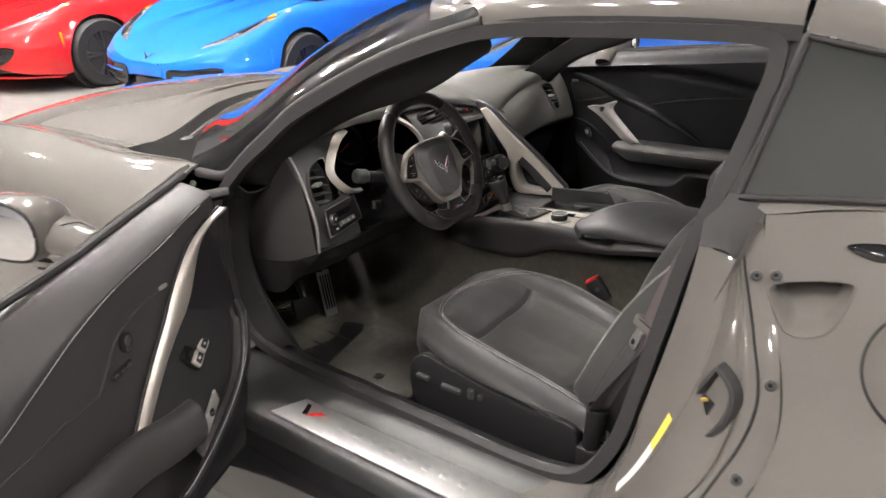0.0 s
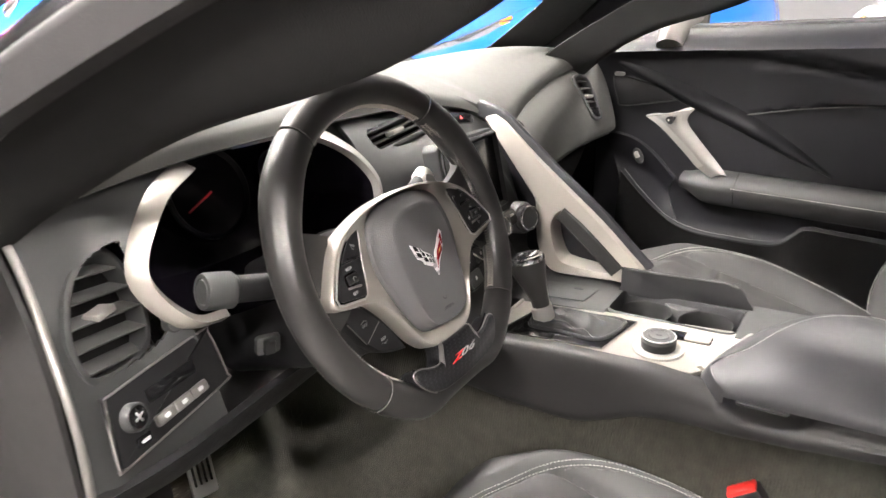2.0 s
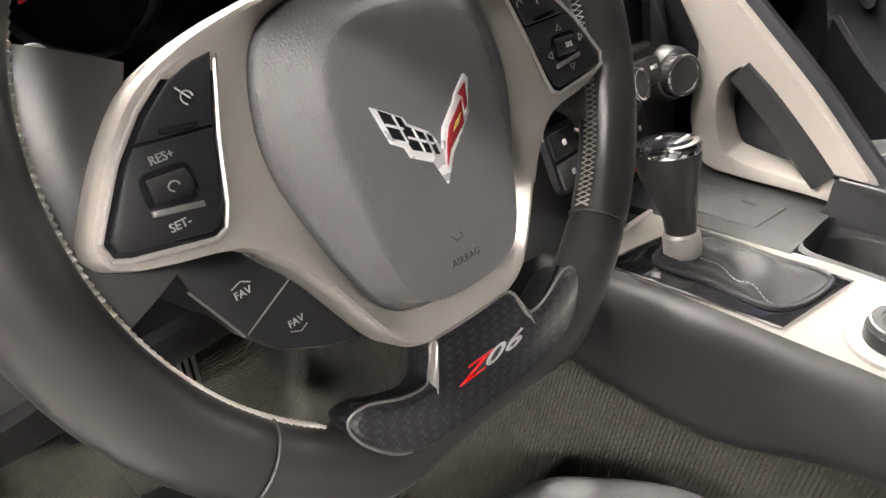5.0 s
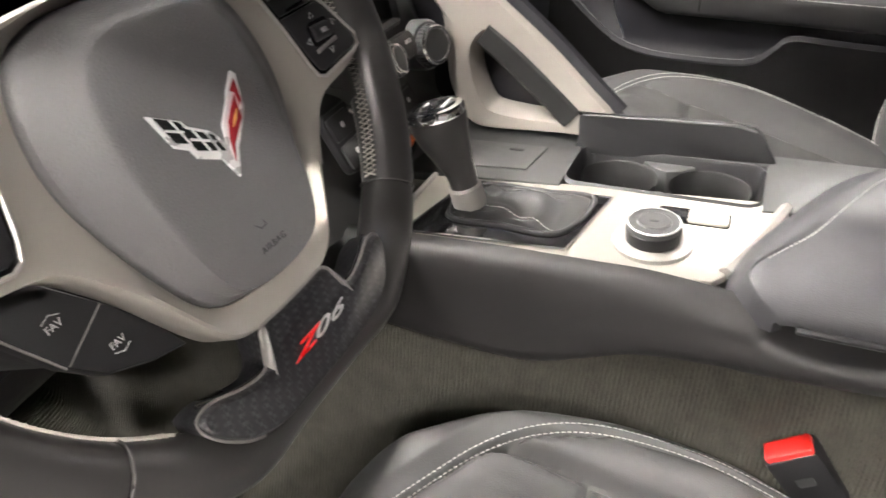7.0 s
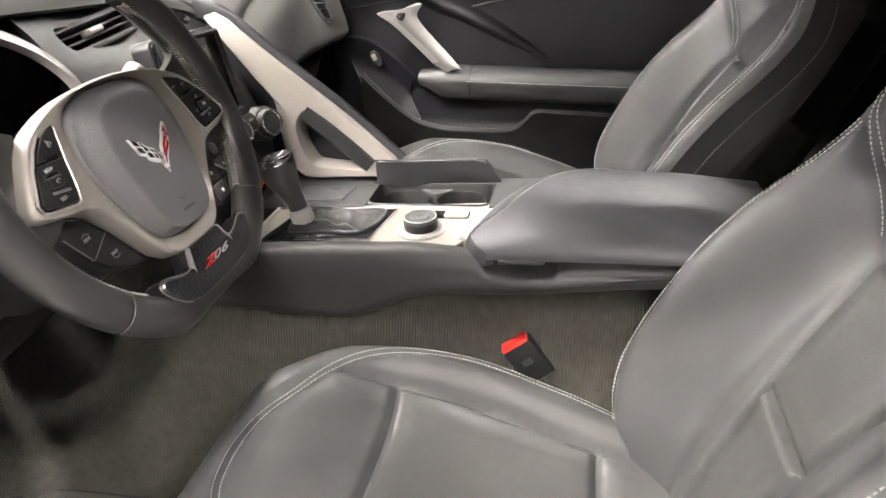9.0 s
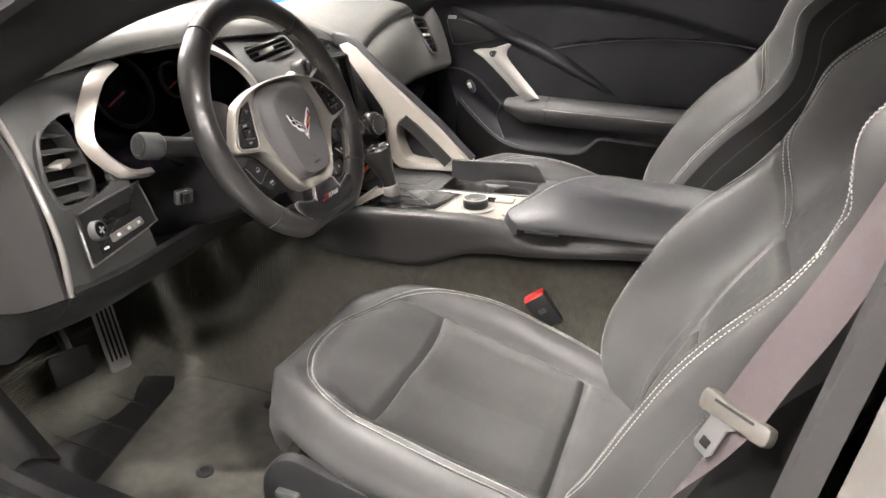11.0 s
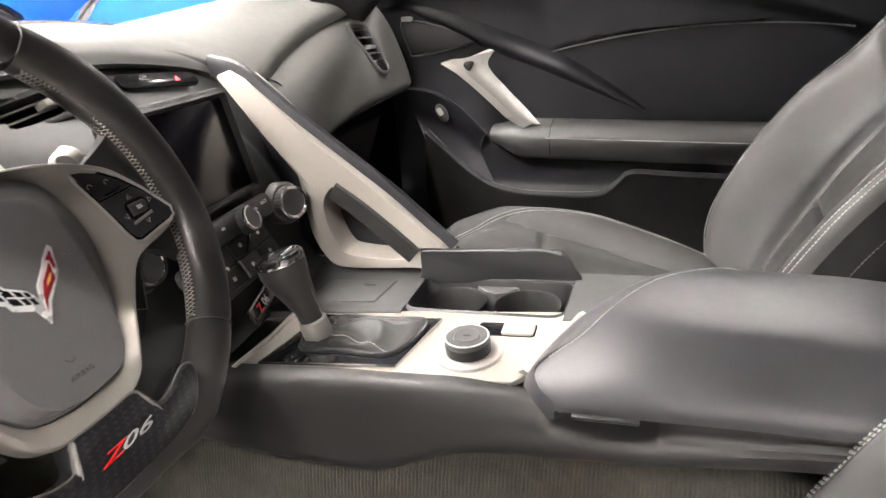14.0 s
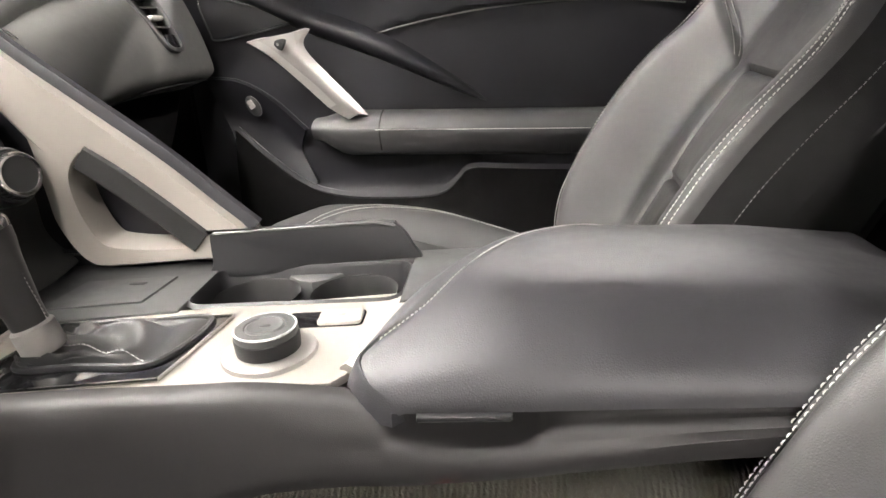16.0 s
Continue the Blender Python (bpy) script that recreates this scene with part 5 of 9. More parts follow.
    part("tray_lid", plate([Vector(p) for p in ((-0.070, 0.030), (0.020, 0.040), (0.026, 0.096), (-0.060, 0.092))], t @ Matrix.Translation((0, 0, -0.002)), 0.003, 0.001), PLASTIC_GREY, c)
    part("tray_mark", plate(rounded(0.016, 0.006, 0.002, 2, -0.004, 0.080), t, 0.0016, 0.0004), PLASTIC, c)
    well = rounded(0.184, 0.082, 0.016, 4, 0.152, 0.074)
    rows = [[t @ Vector((p.x, p.y, h)) for p in offset(well, i)] for i, h in ((-0.004, -0.004), (0.0, -0.001), (0.002, -0.005), (0.006, -0.055))]
    bm = loft(rows, close_v=True)
    bm.verts.ensure_lookup_table()
    bm.faces.new([bm.verts[3 * len(well) + k] for k in range(len(well))])
    part("cup_tray", bm, PLASTIC, c, "dark cup holder well")
    for cx in (0.108, 0.196):
        part("cup_floor", loft([[t @ Vector((p.x, p.y, h)) for p in circle(r, 28, cx, 0.074)] for r, h in ((0.0385, -0.012), (0.037, -0.014), (0.036, -0.050), (0.030, -0.053))], close_v=True), RUBBER, c)
    for sy in (-1, 1):
        q = [Vector((0.152 + x * 1.0, 0.074 + sy * y)) for x, y in ((-0.030, 0.042), (0.030, 0.042), (0.014, 0.026), (0.0, 0.020), (-0.014, 0.026))]
        part("cup_divider", plate(q if sy > 0 else q[::-1], t @ Matrix.Translation((0, 0, -0.050)), 0.040, 0.003), PLASTIC_GREY, c)
    # raised cup holder lid
    lid = axes(V(0.144, 0.118, 0.695), (1, 0.04, 0.055), (0.05, -0.98, 0.14))
    lo = [v.to_2d() for v in spline([(-0.090, 0.026, 0), (-0.084, 0.029, 0), (0.066, 0.030, 0), (0.086, 0.025, 0), (0.098, 0.008, 0), (0.100, -0.014, 0), (0.0, -0.014, 0), (-0.088, -0.014, 0), (-0.090, 0.0, 0)], 54, True)]
    part("cup_lid", plate([Vector((p.x, p.y)) for p in lo], lid @ Matrix.Translation((0, 0, -0.005)), 0.007, 0.002), PLASTIC, c, "flipped-up cup holder lid")
    part("lid_lip", tube([lid @ Vector((p[0], p[1], 0.002)) for p in ((-0.086, 0.0275), (0.066, 0.0285), (0.084, 0.024))], 0.0016, 6), PLASTIC_GREY, c)
    # armrest lid: a padded box whose front falls slantwise to the bezel
    lip = [(-0.126, 0.262), (-0.117, 0.243), (-0.100, 0.230), (-0.083, 0.227), (0.031, 0.268), (0.121, 0.313), (0.135, 0.325)]
    seam = [(-0.126, 0.266), (-0.117, 0.249), (-0.100, 0.240), (-0.060, 0.276), (-0.028, 0.295), (0.022, 0.321), (0.052, 0.343), (0.080, 0.372), (0.135, 0.430)]

    def crown(x, y):
        zb = 0.688 + 0.055 * (x - 0.24)
        zt = 0.742 - 0.012 * smooth((x - 0.50) / 0.13)
        a = min(1.0, abs((y - 0.0045) / 0.1306))
        low = 1 - 0.38 * (1 - smooth((x - 0.235) / 0.10)) * smooth((-0.005 - y) / 0.09)
        return zb + (zt - zb) * low * (1 - a ** 3.0) ** 0.50
    ys = [0.0045 - 0.1306 * math.cos(math.pi * j / 55) for j in range(56)]
    rows = []
    for i in range(-1, 58):
        row = []
        for y in ys:
            a, b = lerp_table(lip, y), lerp_table(seam, y)
            if i <= 9:
                g = max(0, i) / 9
                x = a + (b - a) * g
                zl = 0.6885 + 0.05 * (a - 0.24) - (0.010 if i < 0 else 0)
                z = zl + (crown(b, y) - zl) * (1 - (1 - g) ** 1.9)
                if i == 9:
                    z -= 0.0014
            else:
                g = (i - 9) / 48
                x = b + (0.632 - b) * g ** 1.2
                z = crown(x, y) - (0.05 * smooth((x - 0.615) / 0.017))
                z += 0.0006 * noise.noise(V(x * 20, y * 20, 4))
            row.append(V(x, y, z))
        rows.append(row)
    arm = part("armrest", solid(loft(rows), 0.010, (0, 0, -1)), LEATHER_ARM, c, "padded black leather armrest")
    for k in (11,):
        stitches("stitching", [p + V(0, 0, 0.0006) for p in rows[k][14:48]], arm, THREAD, step=0.0036, length=0.0026, r=0.0005, normals=[V(-0.3, 0, 1)] * 56)
    part("armrest_end", solid(loft([[V(0.625, -0.112, 0.69), V(0.625, 0.0, 0.715), V(0.625, 0.124, 0.69)], [V(0.632, -0.11, 0.55), V(0.632, 0.0, 0.55), V(0.632, 0.12, 0.55)]]), -0.01), VINYL_DARK, c)
    # finger pocket under the lid and the latch
    part("latch", box(0.056, 0.012, 0.004, pose(0.305, -0.125, 0.6895, 0, -3, 0), 0.0015), PLASTIC, c)
    return c, m


CONSOLE, BEZEL = centre_console()


def gear_selector():
    g = thing("gear_selector", "black leather gear selector with chrome collar and gathered boot", "gear lever")
    base, topp = V(-0.007, -0.054, 0.700), V(-0.032, -0.058, 0.784)
    up = (topp - base).normalized()
    m = axes(base, (1, 0, 0), up)
    part("collar", lathe([(0.0150, -0.014), (0.0160, -0.010), (0.0155, 0.006), (0.0135, 0.008)], m, 28), SILVER, g, "bright collar")
    rows = []
    for h, rx, ry, dx in ((0.004, 0.0130, 0.0125, 0.0), (0.020, 0.0140, 0.0130, 0.0), (0.040, 0.0190, 0.0170, -0.003), (0.056, 0.0240, 0.0205, -0.006), (0.068, 0.0270, 0.0228, -0.006), (0.076, 0.0270, 0.0230, -0.005), (0.080, 0.0260, 0.0220, -0.005)):
        rows.append([m @ Vector((dx + rx * math.cos(a), ry * math.sin(a), h)) for a in [2 * math.pi * i / 28 for i in range(28)]])
    part("knob", loft(rows, close_v=True, cap=True), RIM_LEATHER, g, "leather-wrapped knob")
    cap = [[m @ Vector((-0.005 + rx * math.cos(a), rx * 0.86 * math.sin(a), h)) for a in [2 * math.pi * i / 28 for i in range(28)]] for rx, h in ((0.0272, 0.078), (0.0274, 0.083), (0.0255, 0.086), (0.0210, 0.0865))]
    part("knob_ring", loft(cap, close_v=True), CHROME, g)
    part("knob_cap", dome(circle(0.0220, 28, -0.005, 0, 0.86), m @ Matrix.Translation((0, 0, 0.082)), 0.0045, 0.002, 0.001, 4), GLOSS, g)
    words("lettering", "P R N D M", m @ pose(0.008, 0, 0.0885, 0, 0, -90), 0.0042, WHITE_INK, g)
    words("lettering", "+ / -", m @ pose(-0.012, 0, 0.0885, 0, 0, -90), 0.0050, WHITE_INK, g)
    st = [m @ Vector((0.0008 + r, 0.0, h)) for h, r in ((0.006, 0.0128), (0.02, 0.0138), (0.04, 0.0142), (0.056, 0.0152), (0.07, 0.0180))]
    stitches("stitching", spline(st, 30), g, THREAD, 0.0035, 0.0024, 0.0005, normals=[V(1, 0, 0.2)] * 30)
    # boot: gathered leather between the collar and the plate
    outer = [v.to_2d() for v in spline([(-0.100, -0.036, 0), (-0.05, -0.038, 0), (0.006, -0.034, 0), (0.020, 0.030, 0), (-0.03, 0.030, 0), (-0.092, 0.024, 0)], 60, True)]
    cc = BEZEL.inverted() @ base
    rows = []
    for k in range(26):
        f = k / 25
        row = []
        for i, p in enumerate(outer):
            q = Vector((cc.x, cc.y))
            d = (p - q)
            a = math.atan2(d.y, d.x)
            inner = q + d.normalized() * 0.0160
            pt = inner.lerp(p, f ** 0.85)
            long = d.length
            h0 = cc.z - 0.017
            h = h0 * (1 - f) ** (1.3 if long < 0.06 else 0.75) + 0.0035 * (1 - f)
            fold = (0.0042 * math.sin(f * 13 + 2.6 * math.sin(a * 2)) + 0.0026 * math.sin(a * 9 + f * 7)) * math.sin(math.pi * f)
            row.append(BEZEL @ Vector((pt.x, pt.y, h + fold + 0.003)))
        rows.append(row)
    part("boot", loft(rows, close_v=True), BOOT, g, "gathered black leather boot")
    ridge = [rows[k][20] + V(0, 0, 0.001) for k in range(1, 24)]
    stitches("stitching", ridge, g, THREAD, 0.004, 0.003, 0.0005)
    part("boot_frame", tube([BEZEL @ Vector((p.x, p.y, 0.004)) for p in outer], 0.003, 8, True), PLASTIC, g)
    return g


gear_selector()

# ---------------------------------------------------------------- seats
def seg_dist(p, a, b):
    d = b - a
    t = max(0, min(1, (p - a).dot(d) / d.length_squared))
    return (p - a - d * t).length


def line_dist(p, lines):
    return min(seg_dist(p, a, b) for l in lines for a, b in zip(l, l[1:]))


def seat(cy, lean=24, near=0.60, far=1.0, extra=0.0, waist=((0.01, 0.20), (0.10, 0.22), (0.20, 0.27), (0.28, 0.32), (0.367, 0.40)), switches=True, flare=0.0, roll=0.945, side=LEATHER):
    s = thing("car_seat", "black leather sports seat with pale double stitching", "car seat", "front seats")
    # ---- cushion: height field over (x, v), v = -1..1 across
    half = [(-0.045, 0.045), (-0.030, 0.090), (0.0, 0.138), (0.03, 0.162), (0.07, 0.187), (0.12, 0.209), (0.18, 0.225), (0.26, 0.231), (0.38, 0.222), (0.48, 0.212), (0.54, 0.208)]
    mid = [(-0.045, 0.470), (-0.025, 0.520), (0.01, 0.548), (0.06, 0.548), (0.16, 0.514), (0.30, 0.478), (0.48, 0.455), (0.54, 0.450)]
    bol = [(0.0, 0.002), (0.08, 0.024), (0.16, 0.052), (0.26, 0.066), (0.36, 0.056), (0.48, 0.030), (0.54, 0.020)]

    def top(x, v):
        b = lerp_table(bol, x)
        a = abs(v)
        z = lerp_table(mid, x) + b * (smooth((a - 0.56) / 0.30) * 0.65 + 0.35 * smooth((a - 0.35) / 0.55))
        z -= 0.050 * max(0, (a - 0.84) / 0.16) ** 2.4
        z -= 0.004 * math.exp(-((a - 0.3) / 0.3) ** 2) * smooth(x / 0.2)
        return z

    def at(x, v, dz=0.0):
        return V(x, cy + v * lerp_table(half, x), top(x, v) + dz)

    def uv(x, v):
        return Vector((x, v * 0.24))
    ringx = [(0.54, 0.865), (0.30, 0.865), (0.17, 0.850), (0.11, 0.800), (0.067, 0.690), (0.040, 0.540), (0.022, 0.330), (0.016, 0.0)]
    outer = [uv(x, v) for x, v in ringx] + [uv(x, -v) for x, v in reversed(ringx[:-1])]
    inner = [[uv(0.085, 0.74), uv(0.160, 0.70), uv(0.54, 0.66)], [uv(0.085, -0.74), uv(0.160, -0.70), uv(0.54, -0.66)], [uv(0.160, -0.70), uv(0.160, 0.70)], [uv(0.415, -0.66), uv(0.415, 0.66)]]
    seams = [outer] + inner
    nx, nv = 170, 150
    xs = [-0.045 + 0.585 * (i / (nx - 1)) ** 1.15 for i in range(nx)]
    vs = [-1 + 2 * j / (nv - 1) for j in range(nv)]
    P = []
    for x in xs:
        row = []
        for v in vs:
            p = uv(x, v)
            g = line_dist(p, [outer])
            h = line_dist(p, inner)
            dz = -0.0060 * math.exp(-(g / 0.0032) ** 2) - 0.0105 * math.exp(-(h / 0.0052) ** 2) + 0.0050 * min(1, g / 0.03, h / 0.03)
            dz += 0.0012 * noise.noise(V(x * 22, v * 5, cy)) * smooth(x / 0.1)
            row.append(at(x, v, dz))
        P.append(row)
    def insert(i, j):
        x, v = (xs[i] + xs[i + 1]) / 2, abs(vs[j] + vs[j + 1]) / 2
        return 0.160 < x < 0.415 and v < 0.70 - 0.04 * (x - 0.16) / 0.3
    for name, mat, test, lab in (("cushion", LEATHER, False, "smooth leather seat cushion"), ("cushion_insert", LEATHER_PERF, True, "perforated leather centre panel")):
        bm = bmesh.new()
        vv = {}
        for i in range(nx - 1):
            for j in range(nv - 1):
                if insert(i, j) == test:
                    q = []
                    for a, b in ((i, j), (i + 1, j), (i + 1, j + 1), (i, j + 1)):
                        if (a, b) not in vv:
                            vv[a, b] = bm.verts.new(P[a][b])
                        q.append(vv[a, b])
                    bm.faces.new(q)
        if not test:
            # side skirts all round
            edge = [(i, 0) for i in range(nx - 1, -1, -1)] + [(0, j) for j in range(1, nv)] + [(i, nv - 1) for i in range(1, nx)]
            prev = [vv[e] for e in edge]
            for k, (din, zz) in enumerate(((-0.004, 0.86), (-0.006, 0.55), (0.0, 0.25), (0.012, 0.0))):
                cur = []
                for e in edge:
                    p = P[e[0]][e[1]]
                    c = V(0.22, cy, 0)
                    o = (p - c)
                    o.z = 0
                    o.normalize()
                    low = 0.405 - 0.03 * smooth(p.x / 0.4)
                    if p.y < cy - 0.14:
                        low += (0.482 - 0.09 * max(p.x - 0.05, 0) - low) * smooth((p.x + 0.01) / 0.07)
                    cur.append(bm.verts.new(V(p.x, p.y, low + (p.z - low) * zz) - o * din))
                for a in range(len(edge) - 1):
                    bm.faces.new((prev[a], prev[a + 1], cur[a + 1], cur[a]))
                prev = cur
        part(name, bm, mat, s, lab)
    dense = [v.to_2d() for v in spline([(p.x, p.y, 0) for p in outer], 220)]
    for off in (0.0045, -0.0045):
        pts = []
        for i, p in enumerate(dense):
            q = dense[min(i + 1, len(dense) - 1)] - dense[max(i - 1, 0)]
            nn = Vector((-q.y, q.x)).normalized()
            r = p + nn * off
            x = min(max(r.x, -0.03), 0.535)
            pts.append(at(x, max(-1, min(1, r.y / 0.24)), 0.0012))
        stitches("stitching", pts, s, THREAD, 0.0050, 0.0036, 0.00058)
    # ---- base with switches on the outer side
    for sx in (-1, 1):
        o = [v.to_2d() for v in spline([(0.040, 0.440, 0), (0.056, 0.480, 0), (0.09, 0.500, 0), (0.15, 0.489, 0), (0.27, 0.469, 0), (0.38, 0.458, 0), (0.47, 0.450, 0), (0.485, 0.41, 0), (0.47, 0.355, 0), (0.30, 0.332, 0), (0.12, 0.335, 0), (0.052, 0.370, 0)], 44, True)]
        m = axes(V(0, cy + sx * 0.214, 0), (1, 0, 0), (0, sx, 0))
        if sx > 0:
            o = [Vector((p.x, -p.y)) for p in o][::-1]
        sv = part("side_valance", plate(o, m, 0.016, 0.006), PLASTIC, s, "black plastic seat valance")
        if sx < 0 and switches:
            for a, b, w2, h2 in ((0.085, 0.442, 0.036, 0.012), (0.167, 0.437, 0.054, 0.014), (0.222, 0.444, 0.014, 0.024), (0.248, 0.443, 0.013, 0.013)):
                part("seat_switch", plate(rounded(w2, h2, 0.004, 3, a, b), m @ Matrix.Translation((0, 0, 0.014)), 0.012, 0.003), PLASTIC_GREY, sv)
    part("seat_base", box(0.46, 0.42, 0.12, pose(0.25, cy, 0.34), 0.02), RUBBER, s)
    # ---- backrest: height field over (t, v) in its own leaning frame
    B = axes(V(0.525, cy + 0.028, 0.440), (0, 1, 0), (-math.cos(radians(lean)), 0, math.sin(radians(lean))))   # x across, y along the back (downwards negative), z forward
    upv = V(math.sin(radians(lean)), 0, math.cos(radians(lean)))
    fwd = V(-math.cos(radians(lean)), 0, math.sin(radians(lean)))
    hw = [(0.0, 0.180), (0.08, 0.210), (0.16, 0.220), (0.30, 0.222), (0.42, 0.214), (0.50, 0.200), (0.58, 0.188), (0.66, 0.165), (0.70, 0.125), (0.715, 0.07)]
    hw = [(a, b + extra) for a, b in hw]
    bb = [(0.0, 0.070), (0.05, 0.086), (0.18, 0.094), (0.32, 0.086), (0.44, 0.066), (0.54, 0.072), (0.66, 0.030)]
    cc = [(0.0, 0.026), (0.10, 0.046), (0.24, 0.044), (0.40, 0.024), (0.50, 0.016), (0.58, 0.030), (0.64, 0.034), (0.70, 0.010), (0.715, -0.03)]

    def bp(t, v, dz=0.0):
        a = abs(v)
        k = far if v > 0 else near + (0.85 - near) * smooth((0.10 - t) / 0.10) + (1 - near) * smooth((t - 0.45) / 0.12)
        h = lerp_table(cc, t) + k * lerp_table(bb, t) * smooth((a - 0.42) / 0.40)
        h -= 0.085 * max(0, (a - 0.86) / 0.14) ** 1.8
        wide = lerp_table(hw, t) + (flare * smooth((0.34 - t) / 0.30) if v < 0 else 0.0)
        return V(0.525, cy + 0.028, 0.440) + upv * t + V(0, v * wide, 0) + fwd * (h + dz)
    bo = [(0.01, 0.84), (0.14, 0.86), (0.30, 0.86), (0.40, 0.855), (0.455, 0.83)]
    shoulder = [(0.367, 0.40), (0.400, 0.55), (0.430, 0.70), (0.455, 0.83)]
    wing = [(0.380, 0.46), (0.415, 0.58), (0.445, 0.70), (0.49, 0.86), (0.545, 0.80), (0.60, 0.78), (0.66, 0.76)]
    uw = lambda t, v: Vector((t, v * 0.24))
    bout = [[uw(t, k * v) for t, v in line] for k in (1, -1) for line in (bo, wing)] + [[uw(t, k * 0.945) for t in (0.0, 0.25, 0.50, 0.66)] for k in (1, -1)]
    binn = [[uw(t, k * v) for t, v in line] for k in (1, -1) for line in (waist, shoulder)]
    binn += [[uw(t, -lerp_table(waist, t)), uw(t, lerp_table(waist, t))] for t in (0.205, 0.367)]
    nt_, nv = 190, 150
    ts = [0.715 * i / (nt_ - 1) for i in range(nt_)]
    vs = [-1 + 2 * j / (nv - 1) for j in range(nv)]
    Q = []
    for t in ts:
        row = []
        for v in vs:
            p = uw(t, v)
            g = line_dist(p, bout)
            h = line_dist(p, binn)
            dz = -0.0055 * math.exp(-(g / 0.0032) ** 2) - 0.009 * math.exp(-(h / 0.0045) ** 2) + 0.004 * min(1, g / 0.03, h / 0.03)
            if 0.55 < t < 0.60 and abs(v) < 0.6:
                dz -= 0.030 * smooth((0.025 - abs(t - 0.575)) / 0.008) * smooth((0.6 - abs(v)) / 0.12)
            row.append(bp(t, v, dz + 0.0012 * noise.noise(V(t * 16, v * 4, cy + 3))))
        Q.append(row)
    def binsert(i, j):
        t, v = ts[i], abs(vs[j] + vs[j + 1]) / 2
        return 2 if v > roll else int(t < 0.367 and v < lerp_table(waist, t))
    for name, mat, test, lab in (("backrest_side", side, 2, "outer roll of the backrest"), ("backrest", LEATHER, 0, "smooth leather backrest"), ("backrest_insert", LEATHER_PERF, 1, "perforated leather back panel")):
        bm = bmesh.new()
        vv = {}
        for i in range(nt_ - 1):
            for j in range(nv - 1):
                if binsert(i, j) == test:
                    q = []
                    for a, b in ((i, j), (i + 1, j), (i + 1, j + 1), (i, j + 1)):
                        if (a, b) not in vv:
                            vv[a, b] = bm.verts.new(Q[a][b])
                        q.append(vv[a, b])
                    bm.faces.new(q)
        if test == 0:
            edge = [(i, 0) for i in range(nt_)] + [(nt_ - 1, j) for j in range(1, nv)] + [(i, nv - 1) for i in range(nt_ - 2, -1, -1)]
            part(name, bm, mat, s, lab)
            name, mat, lab = "seat_shell", RUBBER, "black shell behind the backrest"
            bm = bmesh.new()
            prev = [bm.verts.new(Q[e[0]][e[1]]) for e in edge]
            for k, (grow, deep) in enumerate(((0.002, -0.028), (-0.004, -0.05), (-0.03, -0.075), (-0.07, -0.085))):
                cur = []
                for e in edge:
                    p = Q[e[0]][e[1]]
                    t, v = ts[e[0]], vs[e[1]]
                    o = upv * (1 if e[0] == nt_ - 1 else 0.0) + V(0, math.copysign(1, v) if abs(v) > 0.99 else 0, 0)
                    base = V(0.525, cy + 0.028, 0.440) + upv * t + V(0, v * (lerp_table(hw, t) + (flare * smooth((0.34 - t) / 0.30) if v < 0 else 0.0)), 0)
                    cur.append(bm.verts.new(base + o * grow + fwd * (deep + lerp_table(bb, t) * (0.25 if k == 0 else 0.0))))
                for a in range(len(edge) - 1):
                    bm.faces.new((prev[a], prev[a + 1], cur[a + 1], cur[a]))
                prev = cur
            bm.faces.new(prev)
        part(name, bm, mat, s, lab)
    for sgn in (1, -1):
        for line, thread in ((bo, THREAD), (wing, THREAD)):
            d2 = spline([(t, v * sgn, 0) for t, v in line], 90)
            for off in (0.020, -0.020):
                stitches("stitching", [bp(q.x, q.y + off, 0.0014) for q in d2], s, thread, 0.0052, 0.0038, 0.00060, normals=[fwd] * 90)
        stitches("stitching", [bp(0.02 + 0.60 * i / 89, sgn * 0.962, 0.001) for i in range(90)], s, THREAD_DARK, 0.0055, 0.0040, 0.0005, normals=[V(-0.6, sgn * 0.7, 0.2)] * 90)
    em = axes(bp(0.632, 0.0), (0, 1, 0), fwd)
    part("headrest_mark", plate([Vector(p) for p in ((0, -0.016), (0.012, 0.004), (0.016, 0.012), (0.008, 0.006), (0, -0.004), (-0.008, 0.006), (-0.016, 0.012), (-0.012, 0.004))], em, 0.003, 0.0008), PLASTIC_GREY, s)
    return s


DRIVER_SEAT = seat(-0.350, flare=0.040)
tagged(DRIVER_SEAT, "black leather driver's sports seat with pale double stitching")
# side=RUBBER puts the shade on this seat's outer leather roll into its colour
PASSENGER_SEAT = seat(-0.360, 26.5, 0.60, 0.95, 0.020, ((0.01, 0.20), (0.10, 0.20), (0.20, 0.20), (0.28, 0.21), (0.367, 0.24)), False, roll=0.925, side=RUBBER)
PASSENGER_SEAT.matrix_basis = CAR @ Matrix.Translation((-0.034, 0.745, 0.042))
tagged(PASSENGER_SEAT, "black leather passenger's sports seat with pale stitching")


